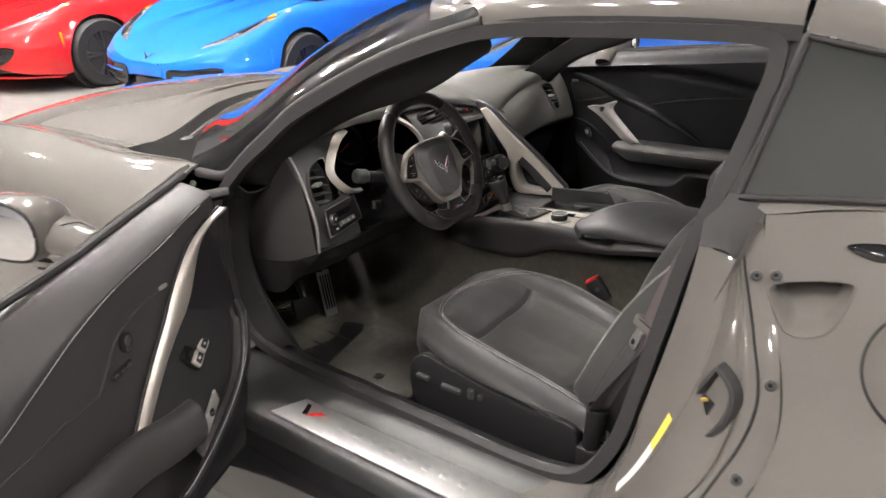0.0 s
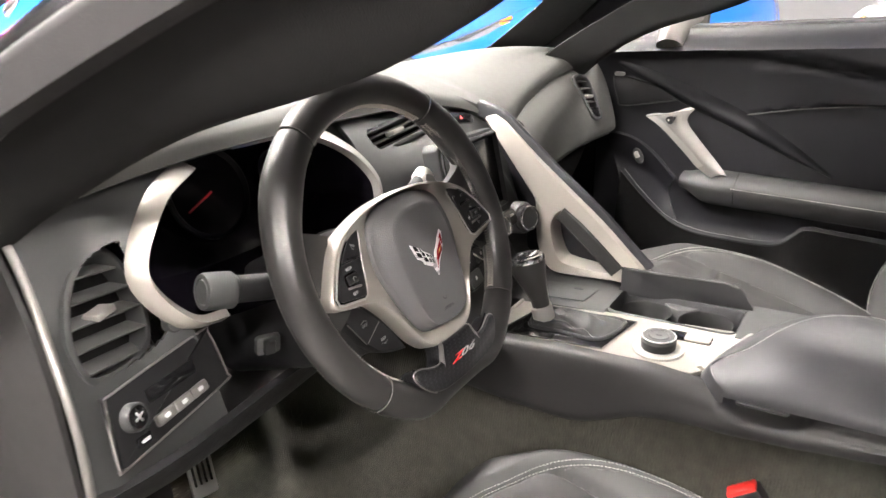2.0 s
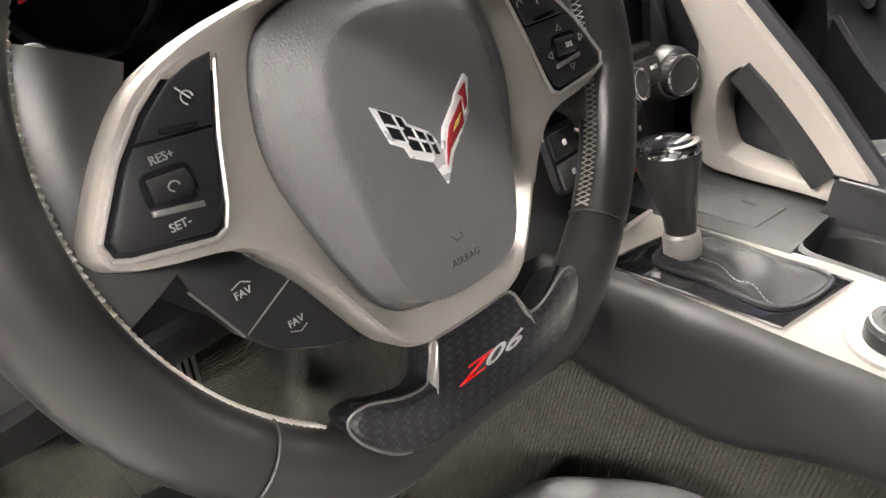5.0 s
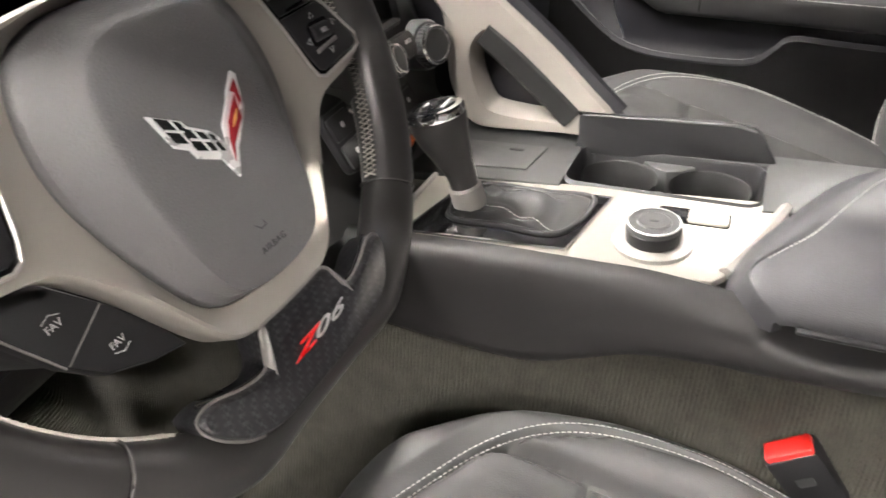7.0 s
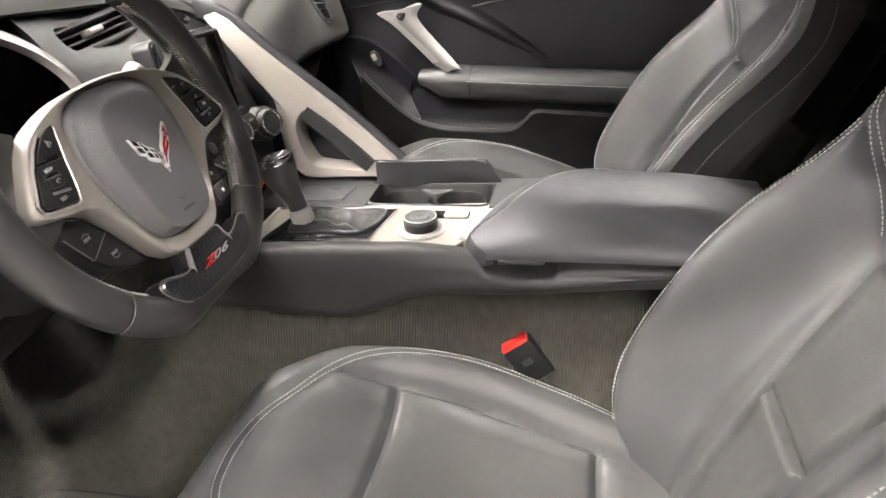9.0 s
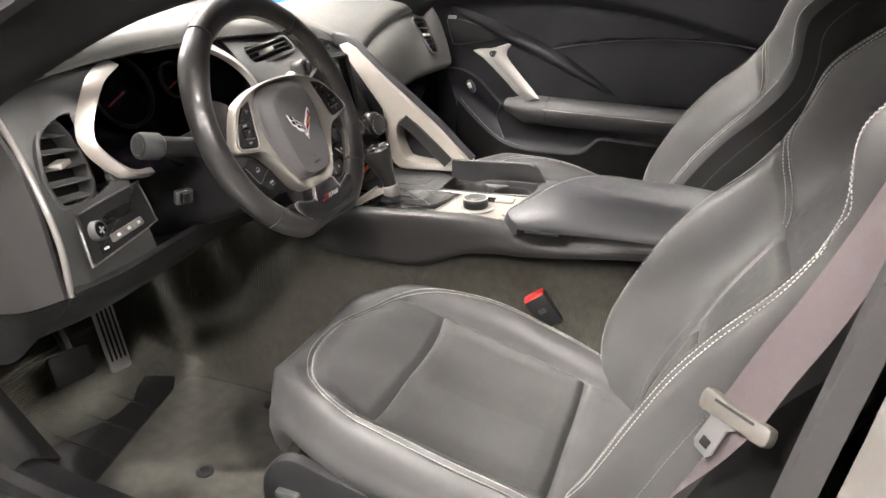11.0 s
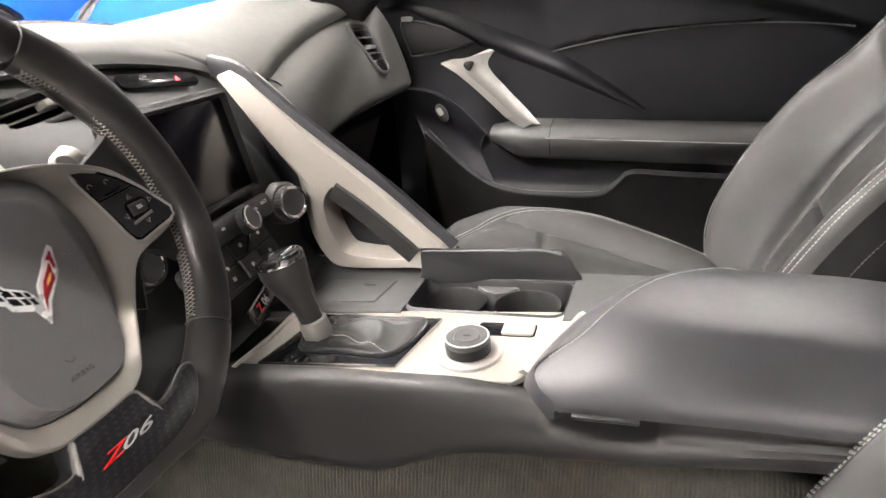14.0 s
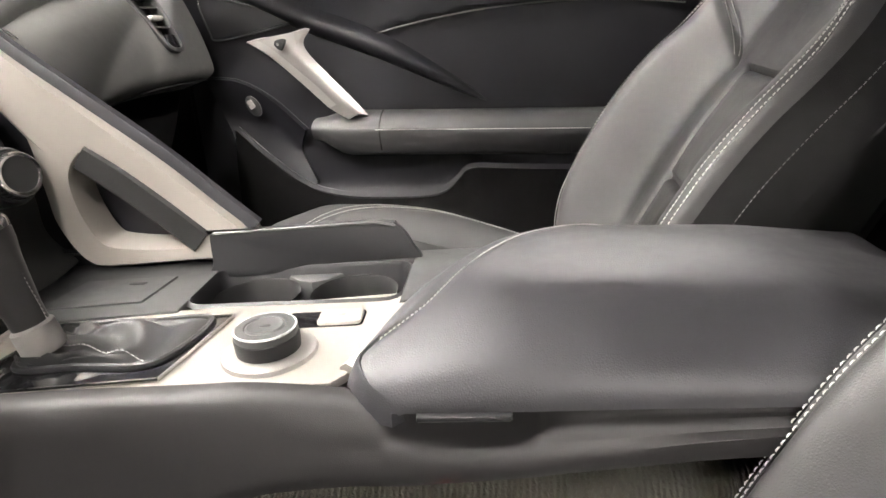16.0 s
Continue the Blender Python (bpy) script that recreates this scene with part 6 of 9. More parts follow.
def belt_buckle():
    b = thing("seat_belt_buckle", "black seat belt buckle with red release button", "seat belt buckle")
    d = V(-0.60, -0.10, 0.78).normalized()
    m = axes(V(0.300, -0.126, 0.572) - d * 0.034, (0.79, 0.10, 0.61), d)
    part("buckle_body", box(0.042, 0.024, 0.064, m, 0.004), PLASTIC, b)
    part("release_button", box(0.037, 0.018, 0.014, m @ Matrix.Translation((0, -0.001, 0.029)), 0.002), RED_PLASTIC, b, "red release button")
    part("press_mark", plate(rounded(0.014, 0.010, 0.002, 2), m @ pose(0, -0.0122, 0.004, 90, 0, 0), 0.0006, 0.0002), PLASTIC_GREY, b)
    path = [m @ Vector((0, 0, z)) + V(0.55, 0.10, 0.48) * max(0, -z - 0.03) for z in (-0.028, -0.06, -0.10, -0.14)]
    st = part("buckle_strap", sweep(path, [(-0.014, -0.006), (0.014, -0.006), (0.014, 0.006), (-0.014, 0.006)], up=(0, 1, 0)), PLASTIC, b, "ribbed black buckle stalk")
    for i in range(4):
        part("strap_rib", box(0.026, 0.014, 0.003, axes(path[1] + (path[3] - path[1]) * (0.1 + 0.22 * i), (0, 1, 0), path[3] - path[1]), 0.001), RUBBER, st)
    return b


belt_buckle()


def seat_belt():
    b = thing("seat_belt", "mauve-grey webbing seat belt with warm grey tongue", "seat belt")
    grip = V(0.608, -0.570, 0.722)
    across = V(0.72, -0.69, 0.07).normalized()

    def webbing(points, half, turn, wave):
        run = spline(points, 40)
        rows = []
        for i, p in enumerate(run):
            f = i / 39
            t = (run[min(i + 1, 39)] - run[max(i - 1, 0)]).normalized()
            side = (across - t * across.dot(t)).normalized()
            nn = t.cross(side)
            a = radians(turn(f))
            sd = side * math.cos(a) + nn * math.sin(a)
            rows.append([p + sd * half(f) * k + nn * wave * math.sin(k * 2 + f * 5) for k in (-1, -0.6, -0.2, 0.2, 0.6, 1)])
        return solid(loft(rows), 0.0012)
    upper = [V(0.745, -0.540, 1.120), V(0.700, -0.570, 1.010), V(0.672, -0.580, 0.920), V(0.650, -0.580, 0.850), V(0.629, -0.575, 0.790), grip]
    part("webbing", webbing(upper, lambda f: 0.0235, lambda f: 22 * (1 - f), 0.0012), BELT, b, "mauve-grey belt webbing")
    lower = [grip, V(0.592, -0.570, 0.668), V(0.568, -0.568, 0.615), V(0.543, -0.570, 0.565), V(0.522, -0.574, 0.512)]
    part("webbing", webbing(lower, lambda f: 0.0225 - 0.012 * math.sin(math.pi * min(1, f * 1.2)) + 0.004 * f, lambda f: 65 * smooth(f / 0.6), 0.0030), BELT, b, "twisted lower webbing")
    down = V(-0.34, -0.18, -0.92).normalized()
    face = down.cross(across).normalized()
    face = face if face.y < 0 else -face
    m = axes(grip + face * 0.004, across, face) @ Matrix.Diagonal((0.86, 0.86, 0.86, 1))
    k = 1 if (m.to_3x3() @ V(0, 1, 0)).dot(down) > 0 else -1
    bar = outline2([(-0.046, 0.012 * k), (-0.034, 0.014 * k), (0.0, 0.013 * k), (0.034, 0.014 * k), (0.048, 0.010 * k), (0.049, -0.006 * k), (0.040, -0.011 * k), (0.0, -0.008 * k), (-0.038, -0.013 * k), (-0.048, -0.006 * k)][::k], 50)
    part("tongue_grip", plate(bar, m @ Matrix.Translation((0, 0, -0.006)), 0.013, 0.004), BEIGE_PLASTIC, b, "warm grey tongue grip")
    part("tongue_slot", plate(rounded(0.056, 0.0035, 0.0015, 2, 0, -0.005 * k), m @ Matrix.Translation((0, 0, 0.006)), 0.0014, 0.0003), RUBBER, b)
    m2 = axes(grip + face * 0.004 - across * 0.010, down, face)
    shape = [Vector(p) for p in ((0.008, -0.018), (0.016, -0.011), (0.046, -0.012), (0.052, -0.007), (0.052, 0.009), (0.046, 0.013), (0.016, 0.012), (0.008, 0.020))]
    part("tongue", plate(shape, m2, 0.003, 0.001), ALUMINIUM, b, "bright metal tongue")
    part("tongue_hole", plate(rounded(0.010, 0.011, 0.0012, 2, 0.040, 0.0005), m2 @ Matrix.Translation((0, 0, 0.0026)), 0.0008, 0.0002), RUBBER, b)
    part("anchor", lathe([(0.017, -0.10), (0.020, -0.02), (0.0225, -0.002), (0.0205, 0.002), (0.0175, -0.004)], axes(V(0.5225, -0.5744, 0.516), (0, 1, 0), V(0.10, 0.06, 0.99)), 26), PLASTIC, b, "black belt anchor sleeve")
    part("anchor_foot", box(0.05, 0.04, 0.06, pose(0.513, -0.580, 0.395), 0.008), PLASTIC, b)
    return b


seat_belt()

# ---------------------------------------------------------------- cabin floor
def cabin_floor():
    f = tagged(part("cabin_floor", bmesh.new(), CARPET), "dark charcoal carpeted cabin floor", "carpet", kind="structure")
    bm = bmesh.new()
    rows = []
    for x, z0, zt in ((-0.75, 0.62, 0.66), (-0.66, 0.46, 0.66), (-0.58, 0.33, 0.66), (-0.50, 0.285, 0.66), (-0.30, 0.268, 0.67), (0.0, 0.266, 0.67), (0.30, 0.266, 0.68), (0.62, 0.266, 0.68), (0.72, 0.42, 0.69), (0.85, 0.55, 0.69)):
        rows.append([V(x, -0.70, z0 + 0.10), V(x, -0.685, z0 + 0.03), V(x, -0.64, z0), V(x, -0.40, z0), V(x, -0.215, z0), V(x, -0.165, z0 + 0.04), V(x, -0.122, (z0 + zt) / 2), V(x, -0.100, zt - 0.10), V(x, -0.07, zt - 0.07), V(x, 0.0, zt - 0.07),
                     V(x, 0.07, zt - 0.07), V(x, 0.10, zt - 0.10), V(x, 0.125, (z0 + zt) / 2), V(x, 0.175, z0 + 0.04), V(x, 0.215, z0), V(x, 0.40, z0), V(x, 0.64, z0), V(x, 0.685, z0 + 0.03), V(x, 0.70, z0 + 0.10)])
    bm = solid(loft(patch(rows, 40, 90)), 0.012)
    bm.to_mesh(f.data)
    bm.free()
    f.data.polygons.foreach_set("use_smooth", [True] * len(f.data.polygons))
    f.matrix_basis = CAR
    bk = tagged(part("rear_bulkhead", solid(loft(patch([[V(0.86, -0.70, 0.45), V(0.86, 0, 0.45), V(0.86, 0.70, 0.45)], [V(0.90, -0.68, 0.75), V(0.90, 0, 0.75), V(0.90, 0.68, 0.75)], [V(0.98, -0.62, 0.95), V(0.98, 0, 0.98), V(0.98, 0.62, 0.95)]], 8, 8)), 0.02), HEADLINER),
                "dark carpeted wall behind the seats", "bulkhead", kind="structure")
    bk.matrix_basis = CAR


cabin_floor()


def floor_mat():
    m = thing("floor_mat", "charcoal carpet floor mat with rubber heel pad", "floor mat")
    o = [v.to_2d() for v in spline([(-0.52, -0.265, 0), (-0.47, -0.235, 0), (-0.30, -0.215, 0), (-0.13, -0.225, 0), (-0.06, -0.30, 0), (-0.035, -0.50, 0), (-0.05, -0.60, 0), (-0.16, -0.635, 0), (-0.40, -0.63, 0), (-0.53, -0.60, 0), (-0.56, -0.50, 0), (-0.55, -0.33, 0)], 80, True)]
    z = 0.272
    lev = lambda p: z + 0.10 * max(0, -p[0] - 0.44) ** 1.0 * 0.9
    rows = [[V(p[0], p[1], lev(p) + h) for p in offset(o, i)] for i, h in ((0, 0), (-0.001, 0.006), (0.002, 0.010), (0.008, 0.011))]
    part("mat_border", loft(rows, close_v=True), RUBBER, m, "bound black edge")
    inner = offset(o, 0.006)
    # surface grid clipped to the outline by rays across
    rows = []
    xs = sorted(p[0] for p in inner)
    for i in range(40):
        x = xs[0] + 0.003 + (xs[-1] - xs[0] - 0.006) * i / 39
        cut = []
        n = len(inner)
        for k in range(n):
            a, b = inner[k], inner[(k + 1) % n]
            if (a[0] - x) * (b[0] - x) < 0:
                cut.append(a[1] + (b[1] - a[1]) * (x - a[0]) / (b[0] - a[0]))
        rows.append([V(x, min(cut) + (max(cut) - min(cut)) * j / 24, lev((x, 0)) + 0.0105 + 0.001 * noise.noise(V(x * 30, j * 0.7, 0))) for j in range(25)])
    part("mat_carpet", loft(rows), MAT_CARPET, m, "worn charcoal carpet")
    hp = [(-0.495, -0.285), (-0.420, -0.250), (-0.395, -0.285), (-0.330, -0.560), (-0.470, -0.600), (-0.520, -0.560)]
    pad_ = part("heel_pad", loft([[V(p[0], p[1], lev(p) + h) for p in offset([Vector(q) for q in hp], i)] for i, h in ((0, 0.010), (0, 0.0135), (0.003, 0.0145), (0.03, 0.0146))], close_v=True, cap=True), RUBBER, m, "smooth black rubber heel pad")
    for i in range(3):
        f = (i + 1) / 4
        a = Vector(hp[0]).lerp(Vector(hp[5]), f)
        b = Vector(hp[2]).lerp(Vector(hp[3]), f)
        part("pad_groove", tube([V(a.x, a.y, lev(a) + 0.0148), V(b.x, b.y, lev(b) + 0.0148)], 0.0022, 6), PLASTIC, pad_)
    part("mat_button", lathe([(0.016, 0), (0.015, 0.003), (0.009, 0.004), (0.008, 0.002)], pose(-0.180, -0.455, z + 0.010), 24), PLASTIC, m)
    part("mat_button", lathe([(0.014, 0), (0.013, 0.003), (0.008, 0.004)], pose(-0.185, -0.250, z + 0.010), 24), PLASTIC, m)
    return m


floor_mat()


def pedals():
    a = thing("accelerator_pedal", "slotted bright metal accelerator pedal", "pedal")
    lo, hi = V(-0.515, -0.302, 0.328), V(-0.505, -0.322, 0.470)
    m = axes((lo + hi) / 2, (0.25, 0.95, 0), (0.92, -0.22, 0.25))
    w, h = 0.044, 0.15
    pl = part("pedal_plate", plate(rounded(w, h, 0.006, 3), m, 0.006, 0.002), ALUMINIUM, a, "brushed metal pedal plate")
    for i in range(4):
        part("pedal_grip", plate(rounded(0.004, h * 0.74, 0.0015, 2, -0.014 + 0.0093 * i, 0.004), m @ Matrix.Translation((0, 0, 0.0055)), 0.002, 0.0005), RUBBER, pl)
    part("pedal_arm", tube(spline([hi + V(-0.02, 0, 0), V(-0.56, -0.30, 0.56), V(-0.60, -0.30, 0.62)], 10), 0.010, 8), PLASTIC, a)
    b = thing("brake_pedal", "dark brake pedal with rubber face", "pedal")
    m = axes(V(-0.500, -0.420, 0.395), (0.15, 0.95, -0.1), (0.90, 0.0, 0.35))
    part("pedal_plate", plate(rounded(0.085, 0.060, 0.010, 4), m, 0.010, 0.003), RUBBER, b)
    part("pedal_arm", tube(spline([V(-0.51, -0.40, 0.40), V(-0.55, -0.40, 0.50), V(-0.60, -0.40, 0.62)], 10), 0.012, 8), PLASTIC, b)
    r = thing("foot_rest", "dark rubber foot rest at the wheel arch", "foot rest")
    part("rest", solid(loft(patch([[V(-0.62, -0.66, 0.42), V(-0.62, -0.58, 0.42)], [V(-0.56, -0.66, 0.36), V(-0.56, -0.58, 0.36)], [V(-0.49, -0.66, 0.30), V(-0.49, -0.58, 0.30)]], 10, 6)), 0.02), RUBBER, r)


pedals()


# ---------------------------------------------------------------- passenger door (closed)
def passenger_door():
    d = thing("passenger_door", "closed black door trim with silver handle and leather armrest", "car door")
    ztop = lambda x: 1.022 + 0.075 * (x + 0.26)

    def ysurf(x, z):
        """Inner face of the trim."""
        y = 0.772
        t = ztop(x)
        y += 0.035 * smooth((z - (t - 0.05)) / 0.05)                      # rolls outwards to the glass
        crest = 0.955 + 0.09 * (x + 0.24) - 0.33 * max(0, x + 0.05) ** 2      # upper character line
        y -= 0.016 * smooth((z - crest) / 0.025) * smooth((t - 0.02 - z) / 0.03)
        # field above the second crease stands proud
        zc = 0.861 + 0.26 * (x - 0.097) - 0.36 * max(0, x - 0.097) ** 2
        if x > 0.08:
            y -= 0.010 * smooth((z - zc) / 0.006) * smooth((x - 0.08) / 0.05) * smooth((crest - z) / 0.02)
        y -= 0.018 * smooth((0.60 - z) / 0.06)                                # lower panel comes in
        return y
    rows = []
    for i in range(90):
        x = -0.275 + 0.995 * i / 89
        t = ztop(x)
        rows.append([V(x, ysurf(x, z) , z) for z in [0.36 + (t - 0.36) * j / 89 for j in range(90)]] + [V(x, 0.835, t + 0.004), V(x, 0.86, t - 0.01)])
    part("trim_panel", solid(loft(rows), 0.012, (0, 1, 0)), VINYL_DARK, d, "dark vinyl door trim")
    # bright thread of the second crease
    zc = lambda x: 0.861 + 0.26 * (x - 0.097) - 0.36 * (x - 0.097) ** 2
    part("crease_bead", tube([V(x, ysurf(x, zc(x) + 0.003) - 0.001, zc(x)) for x in [0.095 + 0.52 * i / 40 for i in range(41)]], 0.0016, 6), VINYL, d)
    fold = spline([V(-0.262, 0.790, 0.972), V(-0.19, 0.775, 0.950), V(-0.10, 0.768, 0.917), V(-0.02, 0.764, 0.884), V(0.10, 0.762, 0.838), V(0.20, 0.764, 0.790), V(0.29, 0.768, 0.744)], 60)
    bm = bmesh.new()
    rows = []
    for i, p in enumerate(fold):
        k = math.sin(math.pi * min(1, max(0.02, i / 59))) ** 0.6
        rows.append([p + V(0.012 * k, 0.012, 0.026 * k), p + V(0.006 * k, -0.003 * k, 0.014 * k), p + V(0, -0.009 * k, 0.001), p + V(-0.004 * k, -0.003 * k, -0.010 * k), p + V(-0.010 * k, 0.014, -0.020 * k)])
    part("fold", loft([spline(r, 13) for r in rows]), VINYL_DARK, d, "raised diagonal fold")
    # speaker grille
    sp = [(-0.212, 0.922), (-0.180, 0.925), (-0.120, 0.912), (-0.055, 0.890), (-0.060, 0.880), (-0.130, 0.864), (-0.188, 0.856), (-0.198, 0.870)]
    o = [v.to_2d() for v in spline([(p[0], p[1], 0) for p in sp], 50, True)]
    m = axes(V(0, 0.770, 0), (1, 0, 0), (0, -1, 0))
    spk = part("speaker_grille", plate(o, m, 0.004, 0.002), PLASTIC, d, "black mesh speaker grille")
    part("grille_rim", tube([m @ Vector((p.x, p.y, 0.003)) for p in o], 0.002, 6, True), PLASTIC_GREY, spk)
    part("maker_plate", plate(rounded(0.024, 0.009, 0.003, 3, -0.198, 0.930), m, 0.0075, 0.001), SILVER, spk)
    # silver pull handle
    hl = [[V(-0.092, 0.655, 0.858), V(-0.060, 0.664, 0.836), V(-0.015, 0.690, 0.786), V(0.022, 0.706, 0.744), V(0.052, 0.716, 0.722)],
          [V(-0.048, 0.668, 0.866), V(-0.026, 0.676, 0.838), V(0.010, 0.695, 0.792), V(0.044, 0.710, 0.752), V(0.070, 0.722, 0.730)],
          [V(-0.002, 0.712, 0.874), V(-0.012, 0.704, 0.846), V(0.022, 0.716, 0.800), V(0.058, 0.728, 0.758), V(0.084, 0.734, 0.726)]]
    hd = part("pull_handle", solid(loft(patch(hl, 14, 30)), 0.016, (0, 1, 0)), SILVER, d, "satin silver pull handle")
    sil = [[hl[0][k].lerp(hl[2][k], 0.02) + V(0, -0.0050, 0) for k in range(4)], [hl[0][k].lerp(hl[2][k], 0.45) + V(0, -0.009 + 0.002 * (k == 3), 0) for k in range(4)], [hl[0][k].lerp(hl[2][k], 0.95 - 0.10 * k) + V(0, -0.008, 0) for k in range(4)]]
    part("handle_trim", solid(loft(patch(sil, 10, 26)), 0.004, (0, 1, 0)), SILVER, hd, "satin silver handle facing")
    mk = axes(V(-0.041, 0.668, 0.851), (1, 0.35, 0), (-0.3, -0.9, 0.25))
    part("lock_button", plate([v.to_2d() for v in spline([(-0.010, 0.006, 0), (0.012, 0.007, 0), (0.002, -0.009, 0)], 24, True)], mk, 0.006, 0.001), PLASTIC, hd)
    part("lock_lens", lathe([(0.0028, 0.006), (0.0026, 0.0075)], mk, 12), CHROME, hd)
    # mirror switch pod in its curved recess
    part("recess", solid(loft(patch([[V(-0.212, 0.760, 0.792), V(-0.150, 0.758, 0.785), V(-0.095, 0.756, 0.755), V(-0.035, 0.752, 0.700)], [V(-0.20, 0.775, 0.74), V(-0.150, 0.775, 0.72), V(-0.10, 0.775, 0.69), V(-0.05, 0.772, 0.655)],
                                     [V(-0.17, 0.760, 0.67), V(-0.13, 0.758, 0.62), V(-0.09, 0.756, 0.58), V(-0.02, 0.752, 0.60)]], 16, 20)), 0.006), VINYL_DARK, d)
    stitches("stitching", spline([V(-0.212, 0.757, 0.795), V(-0.150, 0.755, 0.788), V(-0.092, 0.752, 0.758), V(-0.030, 0.748, 0.702)], 40), d, THREAD_DARK, normals=[V(0, -1, 0)] * 40)
    m2 = axes(V(-0.128, 0.752, 0.742), (0.5, 0, -0.85), (0.1, -1, 0.1))
    wp = part("window_switch", dome(circle(0.020, 28, sy=0.55), m2, 0.008, 0.004, 0.002, 4), PLASTIC_GREY, d)
    part("switch_key", box(0.016, 0.010, 0.006, m2 @ Matrix.Translation((-0.004, 0, 0.013)), 0.002), SILVER, wp)
    # armrest
    prof = [(0.0, 0.730), (-0.020, 0.729), (-0.042, 0.722), (-0.056, 0.708), (-0.058, 0.692), (-0.050, 0.672), (-0.036, 0.656), (0.0, 0.650)]
    rows = []
    for i in range(40):
        f = i / 39
        x = -0.02 + 0.66 * f
        k = smooth(f / 0.10)
        pr = spline([(a, b, 0) for a, b in prof], 26)
        rows.append([V(x, 0.772 + p.x * (0.75 + 0.25 * k), 0.694 + (p.y - 0.694) * (0.45 + 0.55 * k) + 0.006 * (1 - k)) for p in pr])
    part("armrest", loft(rows, cap=True), LEATHER, d, "padded leather door armrest")
    stitches("stitching", [V(x, 0.7125, 0.704) for x in [0.10 + 0.54 * i / 60 for i in range(61)]], d, THREAD, 0.005, 0.0036, 0.0008, normals=[V(0, -1, 0.2)] * 61)
    part("armrest_joint", tube([V(0.105, 0.772 + a - 0.0005, b) for a, b in [(p.x, p.y + 0.0005) for p in spline([(a, b, 0) for a, b in prof], 18)][:14]], 0.0012, 5), RUBBER, d)
    # map pocket with a raised lip
    lip = spline([V(-0.165, 0.752, 0.70), V(-0.110, 0.750, 0.648), V(-0.045, 0.746, 0.600), V(0.02, 0.744, 0.580), V(0.10, 0.744, 0.576), V(0.20, 0.744, 0.582), V(0.240, 0.746, 0.608), V(0.265, 0.750, 0.628), V(0.34, 0.752, 0.627), V(0.62, 0.754, 0.622)], 80)
    part("pocket_lip", sweep(lip, [(-0.006, -0.004), (0.006, -0.004), (0.008, 0.003), (0.0, 0.006), (-0.008, 0.003)], up=(0, -1, 0)), VINYL_DARK, d)
    # panel blacker than the trim above: the footwell's shade is in its colour
    rows = [[V(p.x, 0.746, p.z), V(p.x, 0.738, p.z - 0.05), V(p.x, 0.735, p.z - 0.12), V(p.x, 0.745, min(p.z - 0.16, 0.40))] for p in lip]
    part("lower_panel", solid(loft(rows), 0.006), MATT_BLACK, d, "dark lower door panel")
    rows = [[V(x, 0.790, 0.65), V(x, 0.786, 0.60), V(x, 0.780, 0.59)] for x in (-0.05, 0.05, 0.15, 0.25)]
    part("pocket_floor", solid(loft(rows), 0.004), RUBBER, d)
    # outer skin and window ledge
    rows = [[V(x, 0.86, ztop(x) - 0.01), V(x, 0.90, ztop(x) - 0.06), V(x, 0.945, 0.78), V(x, 0.955, 0.55), V(x, 0.93, 0.30)] for x in [-0.40 + 1.15 * i / 12 for i in range(13)]]
    part("outer_skin", solid(loft(patch(rows, 20, 16)), 0.01), PAINT, d, "grey painted outer skin")
    part("belt_seal", tube([V(x, 0.845, ztop(x) + 0.002) for x in (-0.28, 0.0, 0.3, 0.72)], 0.006, 8), SEAL, d)
    return d


passenger_door()


def wing_mirror(name, at_, turn, side, label):
    """Grey door mirror with its glass."""
    w = thing(name, label, "wing mirror")
    m = CAR @ at_
    w.matrix_basis = m
    rows = []
    for k, (x, s) in enumerate(((0.0, 0.96), (-0.02, 1.0), (-0.06, 0.92), (-0.10, 0.66), (-0.13, 0.28), (-0.138, 0.06))):
        rows.append([V(x, side * (0.005 + 0.100 * s * math.copysign(abs(math.cos(a)) ** 0.7, math.cos(a))), 0.062 * s * math.copysign(abs(math.sin(a)) ** 0.75, math.sin(a)) - 0.01 * (1 - s)) for a in [2 * math.pi * i / 36 for i in range(36)]])
    part("shell", loft(rows, close_v=True, cap=True), PAINT, w, "grey painted mirror shell")
    o = [Vector((0.090 * math.copysign(abs(math.cos(a)) ** 0.7, math.cos(a)), 0.053 * math.copysign(abs(math.sin(a)) ** 0.75, math.sin(a)))) for a in [2 * math.pi * i / 40 for i in range(40)]]
    g = axes(V(0.001, side * 0.005, 0), (0, 1, 0), (1, 0, 0))
    part("mirror_glass", plate(o, g, 0.003, 0.001), MIRROR, w, "mirror glass")
    part("glass_rim", tube([g @ Vector((p.x * 1.04, p.y * 1.05, 0.001)) for p in o], 0.003, 6, True), PLASTIC, w)
    part("stem", tube(spline([V(-0.05, -side * 0.05, -0.010), V(-0.06, -side * 0.11, -0.025), V(-0.07, -side * 0.17, -0.045), V(-0.075, -side * 0.21, -0.075)], 14), 0.045, 16, flat=0.7, taper=lambda f: 1.15 - 0.5 * f), PAINT, w)
    part("shell_joint", tube(spline([V(-0.030, -side * 0.085, 0.005), V(-0.055, -side * 0.125, 0.012), V(-0.060, -side * 0.160, 0.004)], 10), 0.0015, 6), RUBBER, w)
    return w


wing_mirror("wing_mirror", pose(-0.060, 0.985, 1.075, 0, 0, 12), 0, 1, "grey wing mirror reflecting the showroom")

